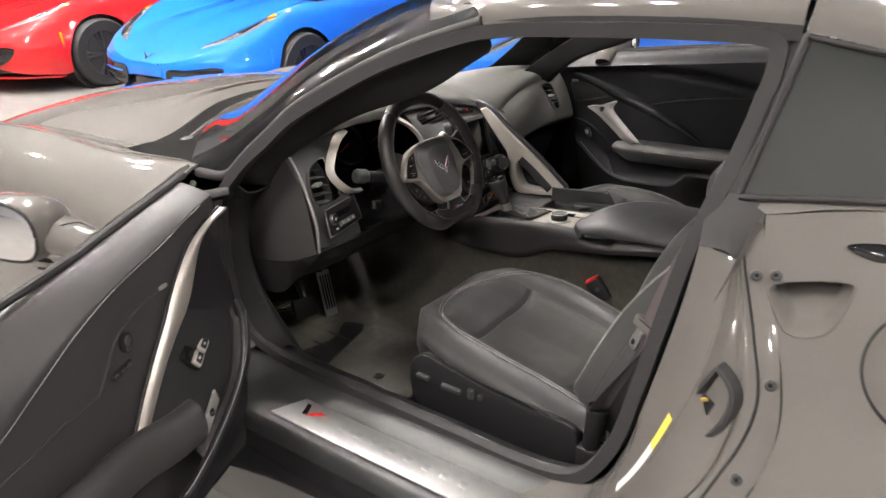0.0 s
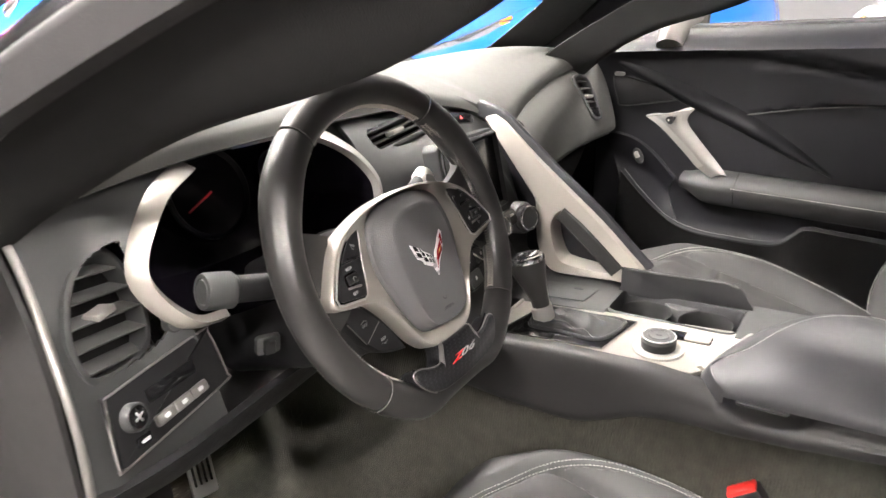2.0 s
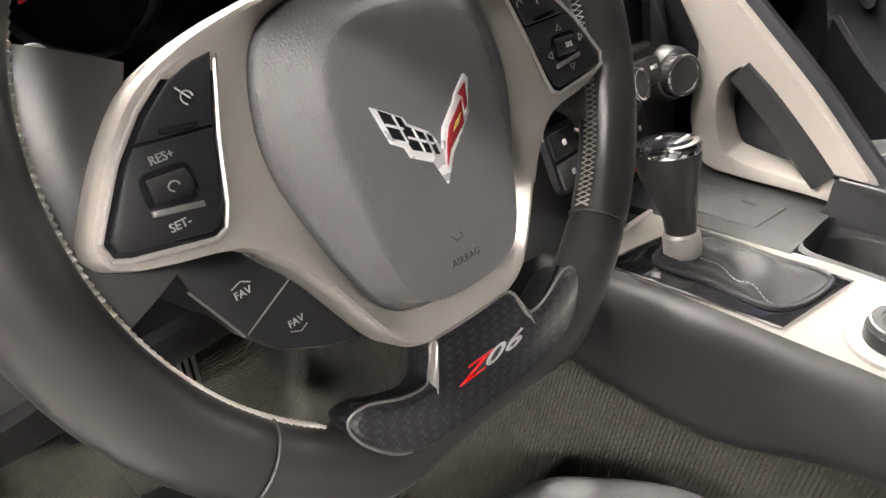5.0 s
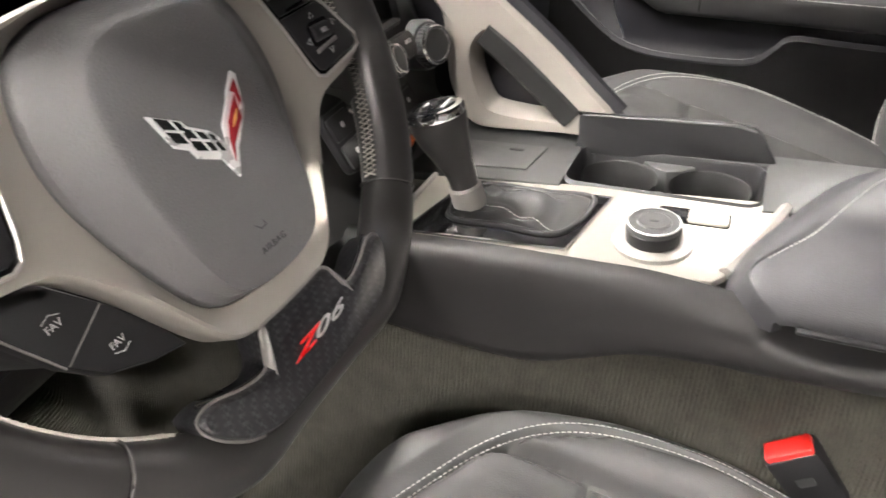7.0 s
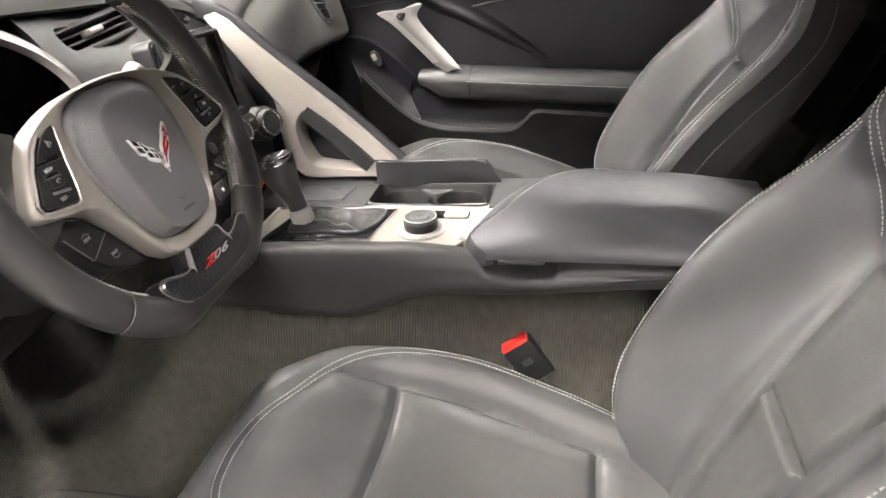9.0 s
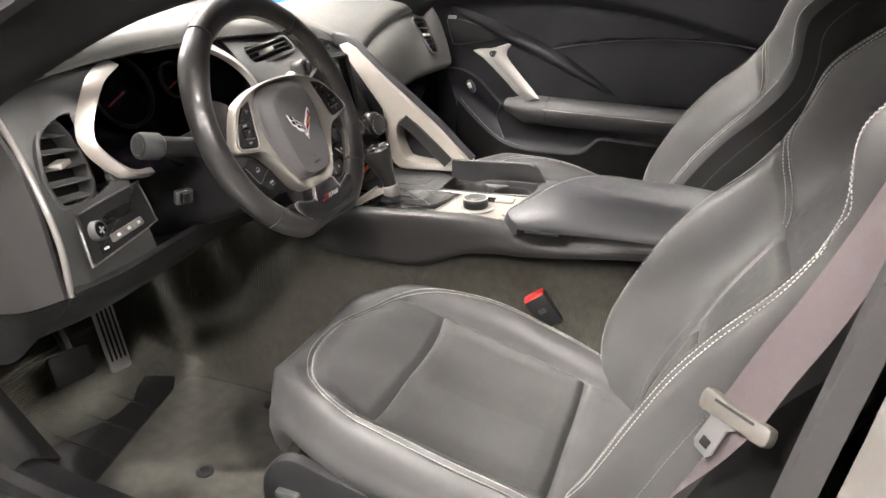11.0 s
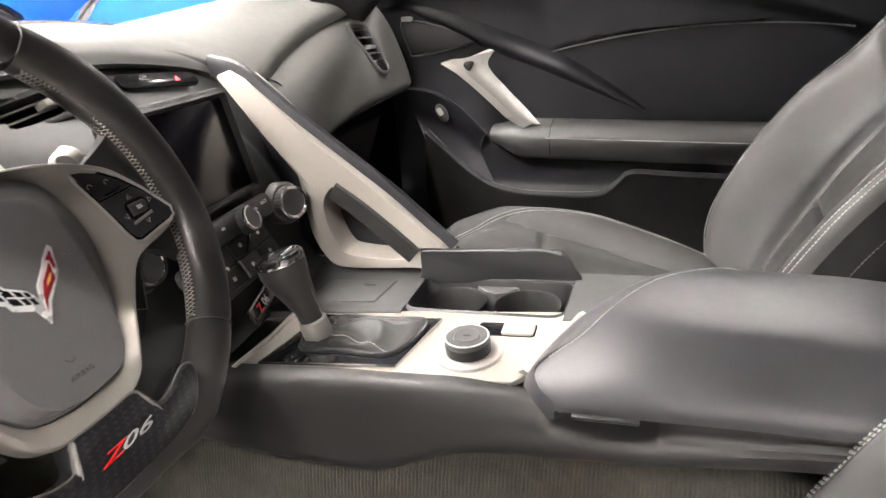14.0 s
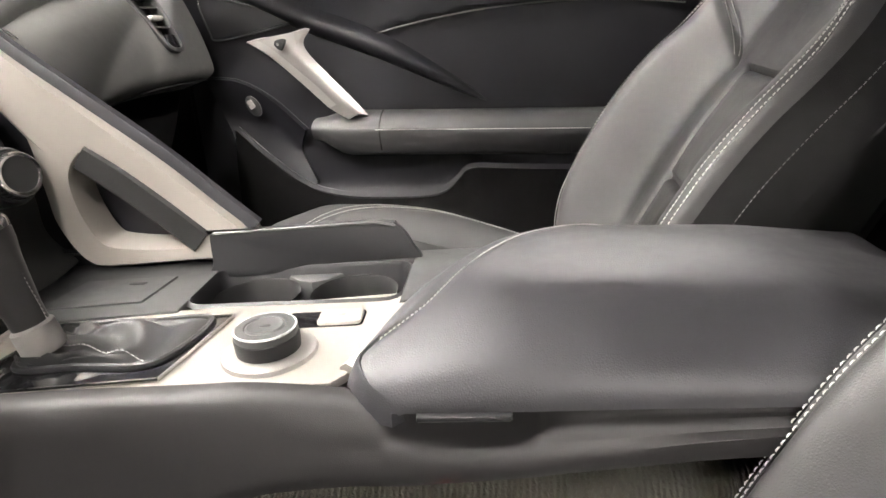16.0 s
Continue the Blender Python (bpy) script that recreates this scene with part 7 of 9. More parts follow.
# ---------------------------------------------------------------- the grey car's body
def road_wheel(parent, at_, r, w, side, rim=RIM):
    """Tyre and spoked rim, axle along y."""
    m = axes(at_, (1, 0, 0), (0, side, 0))
    t = part("tyre", lathe([(r * 0.66, -w / 2), (r * 0.94, -w / 2), (r, -w * 0.36), (r, w * 0.36), (r * 0.94, w / 2), (r * 0.68, w / 2), (r * 0.66, w * 0.42)], m, 40), TYRE, parent)
    part("rim", lathe([(r * 0.70, w * 0.30), (r * 0.69, w * 0.49), (r * 0.64, w * 0.46), (r * 0.62, w * 0.10)], m, 40), rim, t)
    for i in range(5):
        a = 2 * math.pi * i / 5
        for da in (-0.13, 0.13):
            p0 = m @ Vector((0.10 * r * math.cos(a), 0.10 * r * math.sin(a), w * 0.40))
            p1 = m @ Vector((0.66 * r * math.cos(a + da), 0.66 * r * math.sin(a + da), w * 0.44))
            part("spoke", tube([p0, p0.lerp(p1, 0.5), p1], r * 0.045, 6), rim, t)
    part("hub", lathe([(r * 0.16, w * 0.30), (r * 0.15, w * 0.44), (r * 0.08, w * 0.46)], m, 20), rim, t)
    return t


def car_body():
    c = thing("sports_car_body", "dark grey sports car body with open driver's door", "car")
    st = [(-0.44, [(-0.93, 0.62), (-0.92, 0.80), (-0.765, 0.922), (-0.70, 0.915), (-0.62, 0.910), (-0.50, 0.92), (-0.25, 0.94), (0, 0.95)]),
          (-0.80, [(-0.94, 0.62), (-0.93, 0.82), (-0.80, 0.925), (-0.70, 0.905), (-0.62, 0.893), (-0.50, 0.918), (-0.25, 0.950), (0, 0.962)]),
          (-1.20, [(-0.96, 0.66), (-0.95, 0.85), (-0.80, 0.948), (-0.70, 0.915), (-0.62, 0.900), (-0.48, 0.935), (-0.25, 0.965), (0, 0.972)]),
          (-1.60, [(-0.96, 0.66), (-0.95, 0.82), (-0.80, 0.930), (-0.70, 0.900), (-0.62, 0.888), (-0.45, 0.925), (-0.22, 0.950), (0, 0.955)]),
          (-2.00, [(-0.92, 0.56), (-0.90, 0.72), (-0.76, 0.850), (-0.67, 0.835), (-0.58, 0.835), (-0.40, 0.865), (-0.20, 0.885), (0, 0.890)]),
          (-2.28, [(-0.72, 0.48), (-0.70, 0.60), (-0.58, 0.715), (-0.50, 0.725), (-0.42, 0.735), (-0.30, 0.755), (-0.15, 0.770), (0, 0.775)])]
    for s, lab in ((1, ""), (-1, "")):
        rows = [[V(x, s * y, z) for y, z in [(pr[0][0], 0.30)] + pr[:5]] for x, pr in st]
        part("front_fender", solid(loft(patch(rows, 44, 24)), 0.006), PAINT, c, "glossy grey front fender")
    hood = []
    for x, pr in st:
        half = [V(x, y + 0.006, z) for y, z in pr[4:]]
        # rear edge sweeps forward towards the middle
        if x > -0.5:
            half = [V(-0.86 - 0.22 * smooth((0.62 - abs(p.y)) / 0.55), p.y, p.z - 0.01 + 0.012 * smooth((0.62 - abs(p.y)) / 0.3)) for p in half]
        elif x > -0.9:
            half = [V(-0.98 - 0.18 * smooth((0.62 - abs(p.y)) / 0.55), p.y, p.z) for p in half]
        hood.append(half + [V(p.x, -p.y, p.z) for p in reversed(half[:-1])])
    part("hood", solid(loft(patch(hood, 40, 40)), 0.008), PAINT, c, "glossy grey hood")
    # fender outlet with three blades behind the front wheel
    fv = axes(V(-0.855, -0.936, 0.675), (0.97, -0.10, 0.12), (0.10, -0.99, 0.06))
    vo = [Vector(p) for p in ((-0.085, -0.045), (0.060, -0.050), (0.095, 0.040), (-0.050, 0.048))]
    ov = part("fender_outlet", plate(vo, fv, 0.006, 0.002), MATT_BLACK, c, "black fender outlet")
    for i in range(3):
        f = 0.2 + 0.3 * i
        part("outlet_blade", box(0.125, 0.010, 0.014, fv @ pose(-0.01 + 0.035 * (f - 0.5), -0.045 + 0.09 * f, 0.010, 25, 0, 0), 0.003), PAINT, ov)
    # cowl and wiper
    cw = [[V(-0.87 - 0.22 * smooth((0.62 - abs(y)) / 0.55), y, 0.890 + 0.05 * smooth((0.62 - abs(y)) / 0.5)) for y in (-0.70, -0.5, -0.25, 0, 0.25, 0.5, 0.70)],
          [V(-0.60 - 0.28 * smooth((0.70 - abs(y)) / 0.6), y, 0.895 + 0.05 * smooth((0.62 - abs(y)) / 0.5)) for y in (-0.74, -0.5, -0.25, 0, 0.25, 0.5, 0.74)],
          [V(-0.42 - 0.45 * smooth((0.74 - abs(y)) / 0.7), y, 0.905 + 0.06 * smooth((0.7 - abs(y)) / 0.5)) for y in (-0.74, -0.5, -0.25, 0, 0.25, 0.5, 0.74)]]
    part("cowl", solid(loft(patch(cw, 14, 36)), -0.01), MATT_BLACK, c, "black plastic windscreen cowl")
    part("wiper", tube(spline([V(-0.80, -0.52, 0.900), V(-0.86, -0.36, 0.935), V(-0.92, -0.10, 0.962), V(-0.93, 0.12, 0.972)], 24), 0.007, 8, taper=lambda f: 1.1 - 0.6 * f), PLASTIC, c, "black windscreen wiper")
    part("wiper_hub", lathe([(0.022, 0), (0.020, 0.014), (0.012, 0.018)], pose(-0.80, -0.52, 0.892), 18), PLASTIC, c)
    part("hinge_bolt", lathe([(0.008, 0), (0.007, 0.005)], axes(V(-0.418, -0.775, 0.893), (1, 0, 0), (0.6, -0.6, 0.5)), 14), CHROME, c)
    # windscreen pillars, glass and roof
    windscreen_edge = ((-0.520, -0.700, 0.926), (-0.400, -0.690, 0.975), (-0.280, -0.645, 1.056), (-0.194, -0.606, 1.122), (-0.103, -0.568, 1.180), (0.0, -0.540, 1.228), (0.10, -0.525, 1.262), (0.18, -0.520, 1.277))
    for s in (-1, 1):
        def pil(p):
            return V(p[0], -s * p[1], p[2])
        outer = spline([pil(p) for p in ((-0.450, -0.742, 0.926), (-0.360, -0.734, 0.935), (-0.295, -0.716, 0.985), (-0.230, -0.698, 1.036), (-0.165, -0.670, 1.092), (-0.062, -0.636, 1.150), (0.045, -0.598, 1.202), (0.145, -0.572, 1.240), (0.235, -0.558, 1.268))], 40)
        gl_in = spline([pil(p) for p in windscreen_edge], 40)
        seal = spline([pil(p) for p in ((-0.430, -0.748, 0.912), (-0.340, -0.738, 0.915), (-0.280, -0.722, 0.965), (-0.215, -0.705, 1.018), (-0.152, -0.677, 1.074), (-0.050, -0.644, 1.132), (0.060, -0.605, 1.185), (0.165, -0.577, 1.222), (0.25, -0.563, 1.245))], 40)
        trim = spline([pil(p) for p in ((-0.288, -0.652, 0.884), (-0.245, -0.630, 0.945), (-0.185, -0.600, 0.990), (-0.073, -0.568, 1.050), (0.093, -0.543, 1.108), (0.237, -0.532, 1.192))], 40)
        inner = spline([pil(p) for p in ((-0.400, -0.610, 0.915), (-0.28, -0.565, 1.005), (-0.11, -0.530, 1.105), (0.05, -0.500, 1.190), (0.17, -0.480, 1.248))], 40)
        part("pillar_skin", solid(loft([gl_in, [a.lerp(b, 0.5) + V(0, 0, 0.006) for a, b in zip(gl_in, outer)], outer, [a.lerp(b, 0.5) for a, b in zip(outer, seal)]]), 0.004), PAINT_BLACK, c, "gloss black windscreen pillar")
        part("pillar_seal", tube(seal, 0.012, 10), SEAL, c, "rubber pillar seal")
        part("pillar_trim", solid(loft(patch([seal, [a.lerp(b, 0.5) + V(0.012, s * -0.008, -0.013) for a, b in zip(seal, trim)], trim, [a.lerp(b, 0.5) + V(0.004, 0, -0.004) for a, b in zip(trim, inner)], inner], 18, 40)), 0.004), HEADLINER, c, "dark fabric pillar trim")
    glass_rows = []
    for i, a in enumerate(spline([V(*p) for p in windscreen_edge], 18)):
        f = i / 17
        row = []
        for j in range(17):
            y = -1 + 2 * j / 16
            row.append(V(a.x - (0.42 * (1 - f) + 0.20 * f) * (1 - y * y), -a.y * y, a.z + (0.045 * (1 - f) + 0.035 * f) * (1 - y * y)))
        glass_rows.append(row)
    gl = part("windscreen", solid(loft(glass_rows), 0.004), GLASS, c, "clear windscreen glass")
    gl.visible_shadow = False
    for sl, lab in ((slice(0, 2), "black glass border"), (slice(15, 17), "black glass border")):
        part("glass_border", solid(loft([[p - V(0, 0, 0.008) for p in r[sl]] for r in glass_rows]), -0.003), RUBBER, c, lab)
    hd = [[V(0.16 - 0.18 * (1 - y * y), 0.555 * y, 1.262 + 0.035 * (1 - y * y)) for y in [-1 + 2 * j / 12 for j in range(13)]], [V(0.26 - 0.16 * (1 - y * y), 0.560 * y, 1.240 + 0.035 * (1 - y * y)) for y in [-1 + 2 * j / 12 for j in range(13)]]]
    part("header_trim", solid(loft(hd), 0.012), HEADLINER, c)
    def roof_rows(stations, bow):
        rows = []
        for x, e, zb, lift in stations:
            half = [(e, zb), (e - 0.002, zb + 0.012), (e - 0.008, zb + 0.026), (e - 0.024, zb + 0.037), (e * 0.86, zb + 0.037 + lift * 0.35), (e * 0.6, zb + 0.037 + lift * 0.72), (e * 0.3, zb + 0.037 + lift * 0.94), (0.0, zb + 0.037 + lift)]
            row = [V(x, -y, z) for y, z in half] + [V(x, y, z) for y, z in reversed(half[:-1])]
            rows.append([V(p.x - bow * (1 - (p.y / e) ** 2) * smooth((0.42 - x) / 0.28), p.y, p.z) for p in row])
        return patch(rows, 26, 45)
    rows = roof_rows(((0.128, 0.556, 1.236, 0.030), (0.18, 0.559, 1.231, 0.034), (0.25, 0.558, 1.240, 0.036), (0.36, 0.557, 1.249, 0.038), (0.51, 0.556, 1.253, 0.040), (0.65, 0.556, 1.251, 0.040), (0.785, 0.557, 1.243, 0.040)), 0.16)
    part("roof", solid(loft(rows), -0.006), PAINT, c, "grey removable roof panel")
    part("headliner", solid(loft([[p - V(0, 0, 0.030) for p in r[5:-5]] for r in rows]), -0.004), HEADLINER, c, "dark headliner")
    for s in (-1, 1):
        rail = spline([V(0.20, s * 0.553, 1.230), V(0.36, s * 0.553, 1.245), V(0.51, s * 0.552, 1.249), V(0.65, s * 0.552, 1.247), V(0.785, s * 0.553, 1.239)], 30)
        part("roof_rail", sweep(rail, [(-0.016, -0.012), (0.010, -0.012), (0.010, 0.010), (-0.016, 0.014)], up=(0, 0, 1)), SEAL, c, "dark rubber rail under the roof edge")
    rear = roof_rows(((0.793, 0.558, 1.240, 0.042), (0.90, 0.563, 1.217, 0.046), (1.10, 0.570, 1.178, 0.050), (1.30, 0.582, 1.130, 0.050), (1.55, 0.600, 1.066, 0.040)), 0.0)
    part("rear_roof", solid(loft(rear), -0.006), PAINT, c, "grey rear roof")
    # door opening seals, one for each side
    for s in (-1, 1):
        loop = [V(-0.380, -0.728, 0.848), V(-0.412, -0.720, 0.75), V(-0.420, -0.714, 0.63), V(-0.388, -0.712, 0.512), V(-0.27, -0.712, 0.452), V(0.0, -0.714, 0.442), V(0.25, -0.714, 0.436), V(0.45, -0.713, 0.432),
                V(0.550, -0.709, 0.458), V(0.608, -0.701, 0.548), V(0.637, -0.684, 0.665), V(0.660, -0.660, 0.79), V(0.688, -0.630, 0.93), V(0.726, -0.590, 1.055), V(0.746, -0.573, 1.135), V(0.758, -0.560, 1.198), V(0.740, -0.556, 1.230), V(0.60, -0.556, 1.237), V(0.42, -0.556, 1.236), V(0.27, -0.562, 1.230),
                V(0.165, -0.582, 1.206), V(0.055, -0.615, 1.168), V(-0.05, -0.652, 1.116), V(-0.15, -0.686, 1.058), V(-0.215, -0.711, 1.002), V(-0.28, -0.727, 0.950), V(-0.335, -0.737, 0.895)]
        path = spline([V(p.x, -s * p.y, p.z) for p in loop], 160, True)
        part("door_seal", sweep(path, [(-0.012, -0.012), (0.012, -0.012), (0.014, 0.004), (0.006, 0.012), (-0.006, 0.012), (-0.014, 0.004)], True, up=(0, 1, 0)), SEAL, c, "black rubber door seal")
        # inner trim just inside the seal
        cen = V(0.18, -s * -0.66, 0.82)
        part("opening_trim", solid(loft([path, [p + (cen - p).normalized() * 0.006 + V(0, s * -0.016, 0) for p in path], [p + V(0, s * -0.050, 0) + (p - cen).normalized() * 0.012 for p in path]], close_v=True), 0.004), PLASTIC, c)
    # sill and step plate
    rows = []
    for x in (-0.47, -0.30, 0.0, 0.30, 0.62):
        e = 0.012 * smooth((x - 0.3) / 0.4)
        rows.append([V(x, -0.690, 0.415), V(x, -0.712, 0.430), V(x, -0.745, 0.430 + e), V(x, -0.780, 0.422 + e), V(x, -0.860, 0.412 + e), V(x, -0.880, 0.398), V(x, -0.890, 0.35), V(x, -0.925, 0.30), V(x, -0.935, 0.20), V(x, -0.88, 0.13)])
    part("sill", solid(loft(patch(rows, 24, 30)), 0.006), PLASTIC_GREY, c, "charcoal door sill cover")
    m = axes(V(0.205, -0.822, 0.4225), (1, 0, 0), (0, -0.10, 1))
    sp = part("sill_plate", plate([Vector(p) for p in ((-0.300, 0.034), (-0.345, -0.040), (0.300, -0.040), (0.300, 0.034))], m, 0.004, 0.0015), ALUMINIUM, c, "brushed aluminium step plate")
    part("flag", plate([Vector(p) for p in ((-0.268, -0.010), (-0.248, -0.006), (-0.215, 0.010), (-0.235, 0.014))], m, 0.0046, 0.0002), RED_INK, sp)
    part("flag", plate([Vector(p) for p in ((-0.272, -0.010), (-0.258, -0.008), (-0.272, 0.022), (-0.284, 0.022))], m, 0.0046, 0.0002), GLOSS, sp)
    for i in range(8):
        part("letter_bar", box(0.018, 0.014, 0.0006, m @ Matrix.Translation((-0.155 + 0.045 * i, 0.0, 0.0040)), 0.00005), ALUMINIUM, sp)
    part("rocker", solid(loft([[V(x, -0.905, 0.385), V(x, -0.950, 0.32), V(x, -0.955, 0.20), V(x, -0.90, 0.13)] for x in (-0.55, 0.0, 0.75)]), 0.006), PAINT_BLACK, c)
    part("sill_far", solid(loft([[V(x, 0.69, 0.43), V(x, 0.90, 0.41), V(x, 0.95, 0.30), V(x, 0.90, 0.13)] for x in (-0.55, 0.0, 0.75)]), 0.006), PAINT, c)
    # broad trim from the pillar's foot down the front of the door opening
    pb = [[V(-0.332, -0.734, 0.906), V(-0.312, -0.706, 0.868), V(-0.288, -0.652, 0.876), V(-0.31, -0.60, 0.89)],
          [V(-0.376, -0.728, 0.850), V(-0.354, -0.702, 0.832), V(-0.338, -0.664, 0.842), V(-0.36, -0.61, 0.85)],
          [V(-0.408, -0.718, 0.755), V(-0.396, -0.692, 0.755), V(-0.388, -0.662, 0.760), V(-0.42, -0.62, 0.77)],
          [V(-0.416, -0.712, 0.640), V(-0.398, -0.692, 0.645), V(-0.382, -0.668, 0.655), V(-0.42, -0.63, 0.66)],
          [V(-0.388, -0.712, 0.525), V(-0.362, -0.694, 0.545), V(-0.340, -0.670, 0.560), V(-0.40, -0.63, 0.56)],
          [V(-0.275, -0.712, 0.456), V(-0.268, -0.694, 0.468), V(-0.262, -0.672, 0.462), V(-0.28, -0.63, 0.42)]]
    g = patch(pb, 60, 24)
    part("pillar_base", solid(loft(g), 0.005), HEADLINER, c, "broad dark trim at the pillar's foot")
    part("trim_joint", tube([p + V(0.002, -0.002, 0) for p in g[7][3:17]], 0.0012, 6), RUBBER, c)
    part("trim_joint", tube([p + V(0.002, -0.002, 0) for p in g[46][2:17]], 0.0010, 6), RUBBER, c)
    part("hinge_boot", tube(spline([V(-0.325, -0.742, 0.880), V(-0.36, -0.772, 0.872), V(-0.41, -0.790, 0.862), V(-0.45, -0.80, 0.86)], 20), 0.020, 12, flat=0.7), RUBBER, c, "black rubber hinge boot")
    part("far_quarter_trim", solid(loft(patch([[V(0.66, 0.745, 0.28), V(1.0, 0.74, 0.28), V(1.5, 0.72, 0.28)], [V(0.70, 0.735, 0.85), V(1.0, 0.73, 0.85), V(1.5, 0.70, 0.85)], [V(0.79, 0.615, 1.25), V(1.0, 0.60, 1.22), V(1.5, 0.58, 1.10)]], 12, 12)), 0.01, (0, 1, 0)), HEADLINER, c, "dark quarter trim")
    # hinge pillar
    hp = [[V(-0.400, -0.738, 0.85), V(-0.425, -0.80, 0.865), V(-0.46, -0.87, 0.87)], [V(-0.434, -0.722, 0.72), V(-0.455, -0.80, 0.72), V(-0.48, -0.89, 0.70)], [V(-0.440, -0.718, 0.56), V(-0.46, -0.80, 0.55), V(-0.48, -0.89, 0.52)],
          [V(-0.35, -0.715, 0.455), V(-0.40, -0.80, 0.425), V(-0.46, -0.885, 0.405)]]
    part("hinge_pillar", solid(loft(patch(hp, 20, 12)), 0.006), PAINT, c, "grey painted hinge pillar")
    for z in (0.60, 0.78):
        part("hinge", box(0.06, 0.05, 0.05, pose(-0.44, -0.84, z, 0, 0, 20), 0.006), PAINT, c)
    # lock pillar: painted jamb from the seal to a fold, a recessed channel, then the bolted flange
    inn = spline([V(0.46, -0.724, 0.425), V(0.580, -0.722, 0.462), V(0.632, -0.714, 0.555), V(0.658, -0.700, 0.665), V(0.680, -0.678, 0.775), V(0.694, -0.660, 0.865), V(0.702, -0.650, 0.936)], 40)
    mid = spline([V(0.46, -0.840, 0.425), V(0.595, -0.856, 0.500), V(0.686, -0.837, 0.593), V(0.738, -0.775, 0.715), V(0.757, -0.722, 0.815), V(0.758, -0.662, 0.925)], 40)
    chan = spline([V(0.50, -0.878, 0.400), V(0.665, -0.880, 0.490), V(0.776, -0.828, 0.609), V(0.812, -0.770, 0.725), V(0.794, -0.716, 0.825), V(0.767, -0.662, 0.920)], 40)
    gapl = spline([V(0.545, -0.900, 0.395), V(0.725, -0.886, 0.500), V(0.808, -0.812, 0.651), V(0.834, -0.758, 0.745), V(0.810, -0.712, 0.827), V(0.777, -0.668, 0.910), V(0.768, -0.648, 0.940), V(0.781, -0.628, 0.972)], 48)
    out = spline([V(0.580, -0.912, 0.385), V(0.770, -0.890, 0.510), V(0.852, -0.812, 0.645), V(0.866, -0.764, 0.730), V(0.840, -0.708, 0.835), V(0.808, -0.668, 0.905), V(0.786, -0.632, 0.968), V(0.784, -0.622, 0.985)], 48)
    jamb = patch([inn, [a.lerp(b, 0.5) + V(0.003, -0.006, 0) for a, b in zip(inn, mid)], mid], 14, 40)
    part("lock_pillar", solid(loft(jamb), 0.006), PAINT, c, "glossy grey lock pillar")
    ch = patch([mid, [a.lerp(b, 0.35) + V(0.004, 0.010, 0) for a, b in zip(mid, chan)], [a.lerp(b, 0.75) + V(0.004, 0.010, 0) for a, b in zip(mid, chan)], chan], 14, 40)
    part("pillar_channel", solid(loft(ch), 0.005), PAINT, c, "recessed grey channel of the lock pillar")
    part("channel_edge", tube(mid, 0.0022, 6), PAINT, c)
    cg = [gapl[round(i * 47 / 39 * 0.86)] for i in range(40)]
    part("flange_lip", solid(loft(patch([chan, [a.lerp(b, 0.5) + V(0, -0.005, 0) for a, b in zip(chan, cg)], cg], 8, 40)), 0.004), PAINT, c, "grey lip beside the flange")
    part("shut_line", tube([p + V(0, -0.001, 0) for p in gapl], 0.0022, 6), RUBBER, c)
    fl = [p + V(0.0018, -0.001, 0) for p in gapl]
    part("flange", solid(loft([fl, [a.lerp(b, 0.5) + V(0, -0.003, 0.001) for a, b in zip(fl, out)], out]), 0.004), PAINT, c, "grey bolted flange")
    for p in ((0.793, -0.672, 0.909), (0.818, -0.670, 0.914), (0.845, -0.743, 0.778), (0.832, -0.814, 0.656)):
        mb = axes(V(*p), (1, 0, 0), (0.25, -0.90, 0.35))
        b = part("flange_bolt", lathe([(0.0085, -0.002), (0.0085, 0.002), (0.0070, 0.0035), (0.0045, 0.0040), (0.0040, 0.0015), (0.002, 0.0015)], mb, 20), PLASTIC_GREY, c, "recessed round bolt")
        part("bolt_socket", lathe([(0.0036, 0.0010), (0.0034, 0.0020)], mb, 6), RUBBER, b)
    # rubber cover where the pillar leaves the body, and the pillar above it
    cv = [[V(0.706, -0.604, 1.016), V(0.744, -0.604, 1.014), V(0.784, -0.616, 0.990)], [V(0.699, -0.628, 0.972), V(0.735, -0.640, 0.968), V(0.775, -0.640, 0.955)], [V(0.703, -0.654, 0.932), V(0.745, -0.662, 0.932), V(0.766, -0.666, 0.914)]]
    part("pillar_cover", solid(loft(patch(cv, 12, 16)), 0.008), SEAL, c, "dark rubber pillar cover")
    for s in (-1, 1):
        flip = lambda pts: [V(p.x, -s * p.y, p.z) for p in pts]
        pl = spline(flip([V(0.706, -0.602, 1.010), V(0.733, -0.590, 1.060), V(0.752, -0.575, 1.135), V(0.766, -0.560, 1.205), V(0.774, -0.553, 1.236)]), 24)
        pm = spline(flip([V(0.722, -0.610, 1.010), V(0.748, -0.600, 1.072), V(0.767, -0.583, 1.145), V(0.780, -0.568, 1.208), V(0.787, -0.560, 1.238)]), 24)
        pr = spline(flip([V(0.742, -0.611, 1.008), V(0.758, -0.598, 1.072), V(0.776, -0.582, 1.146), V(0.790, -0.567, 1.212), V(0.796, -0.560, 1.240)]), 24)
        part("rear_pillar", solid(loft(patch([pl, pm], 4, 24)), 0.010), SEAL, c, "dark pillar behind the door opening")
        part("window_surround", solid(loft(patch([[p + V(0, s * 0.002, 0) for p in pm], pr], 4, 24)), 0.008), PLASTIC_GREY, c, "charcoal quarter window surround")
    # striker recess
    sm = axes(V(0.771, -0.762, 0.728), (0.35, 0.05, 0.95), (-0.30, -0.93, 0.20))
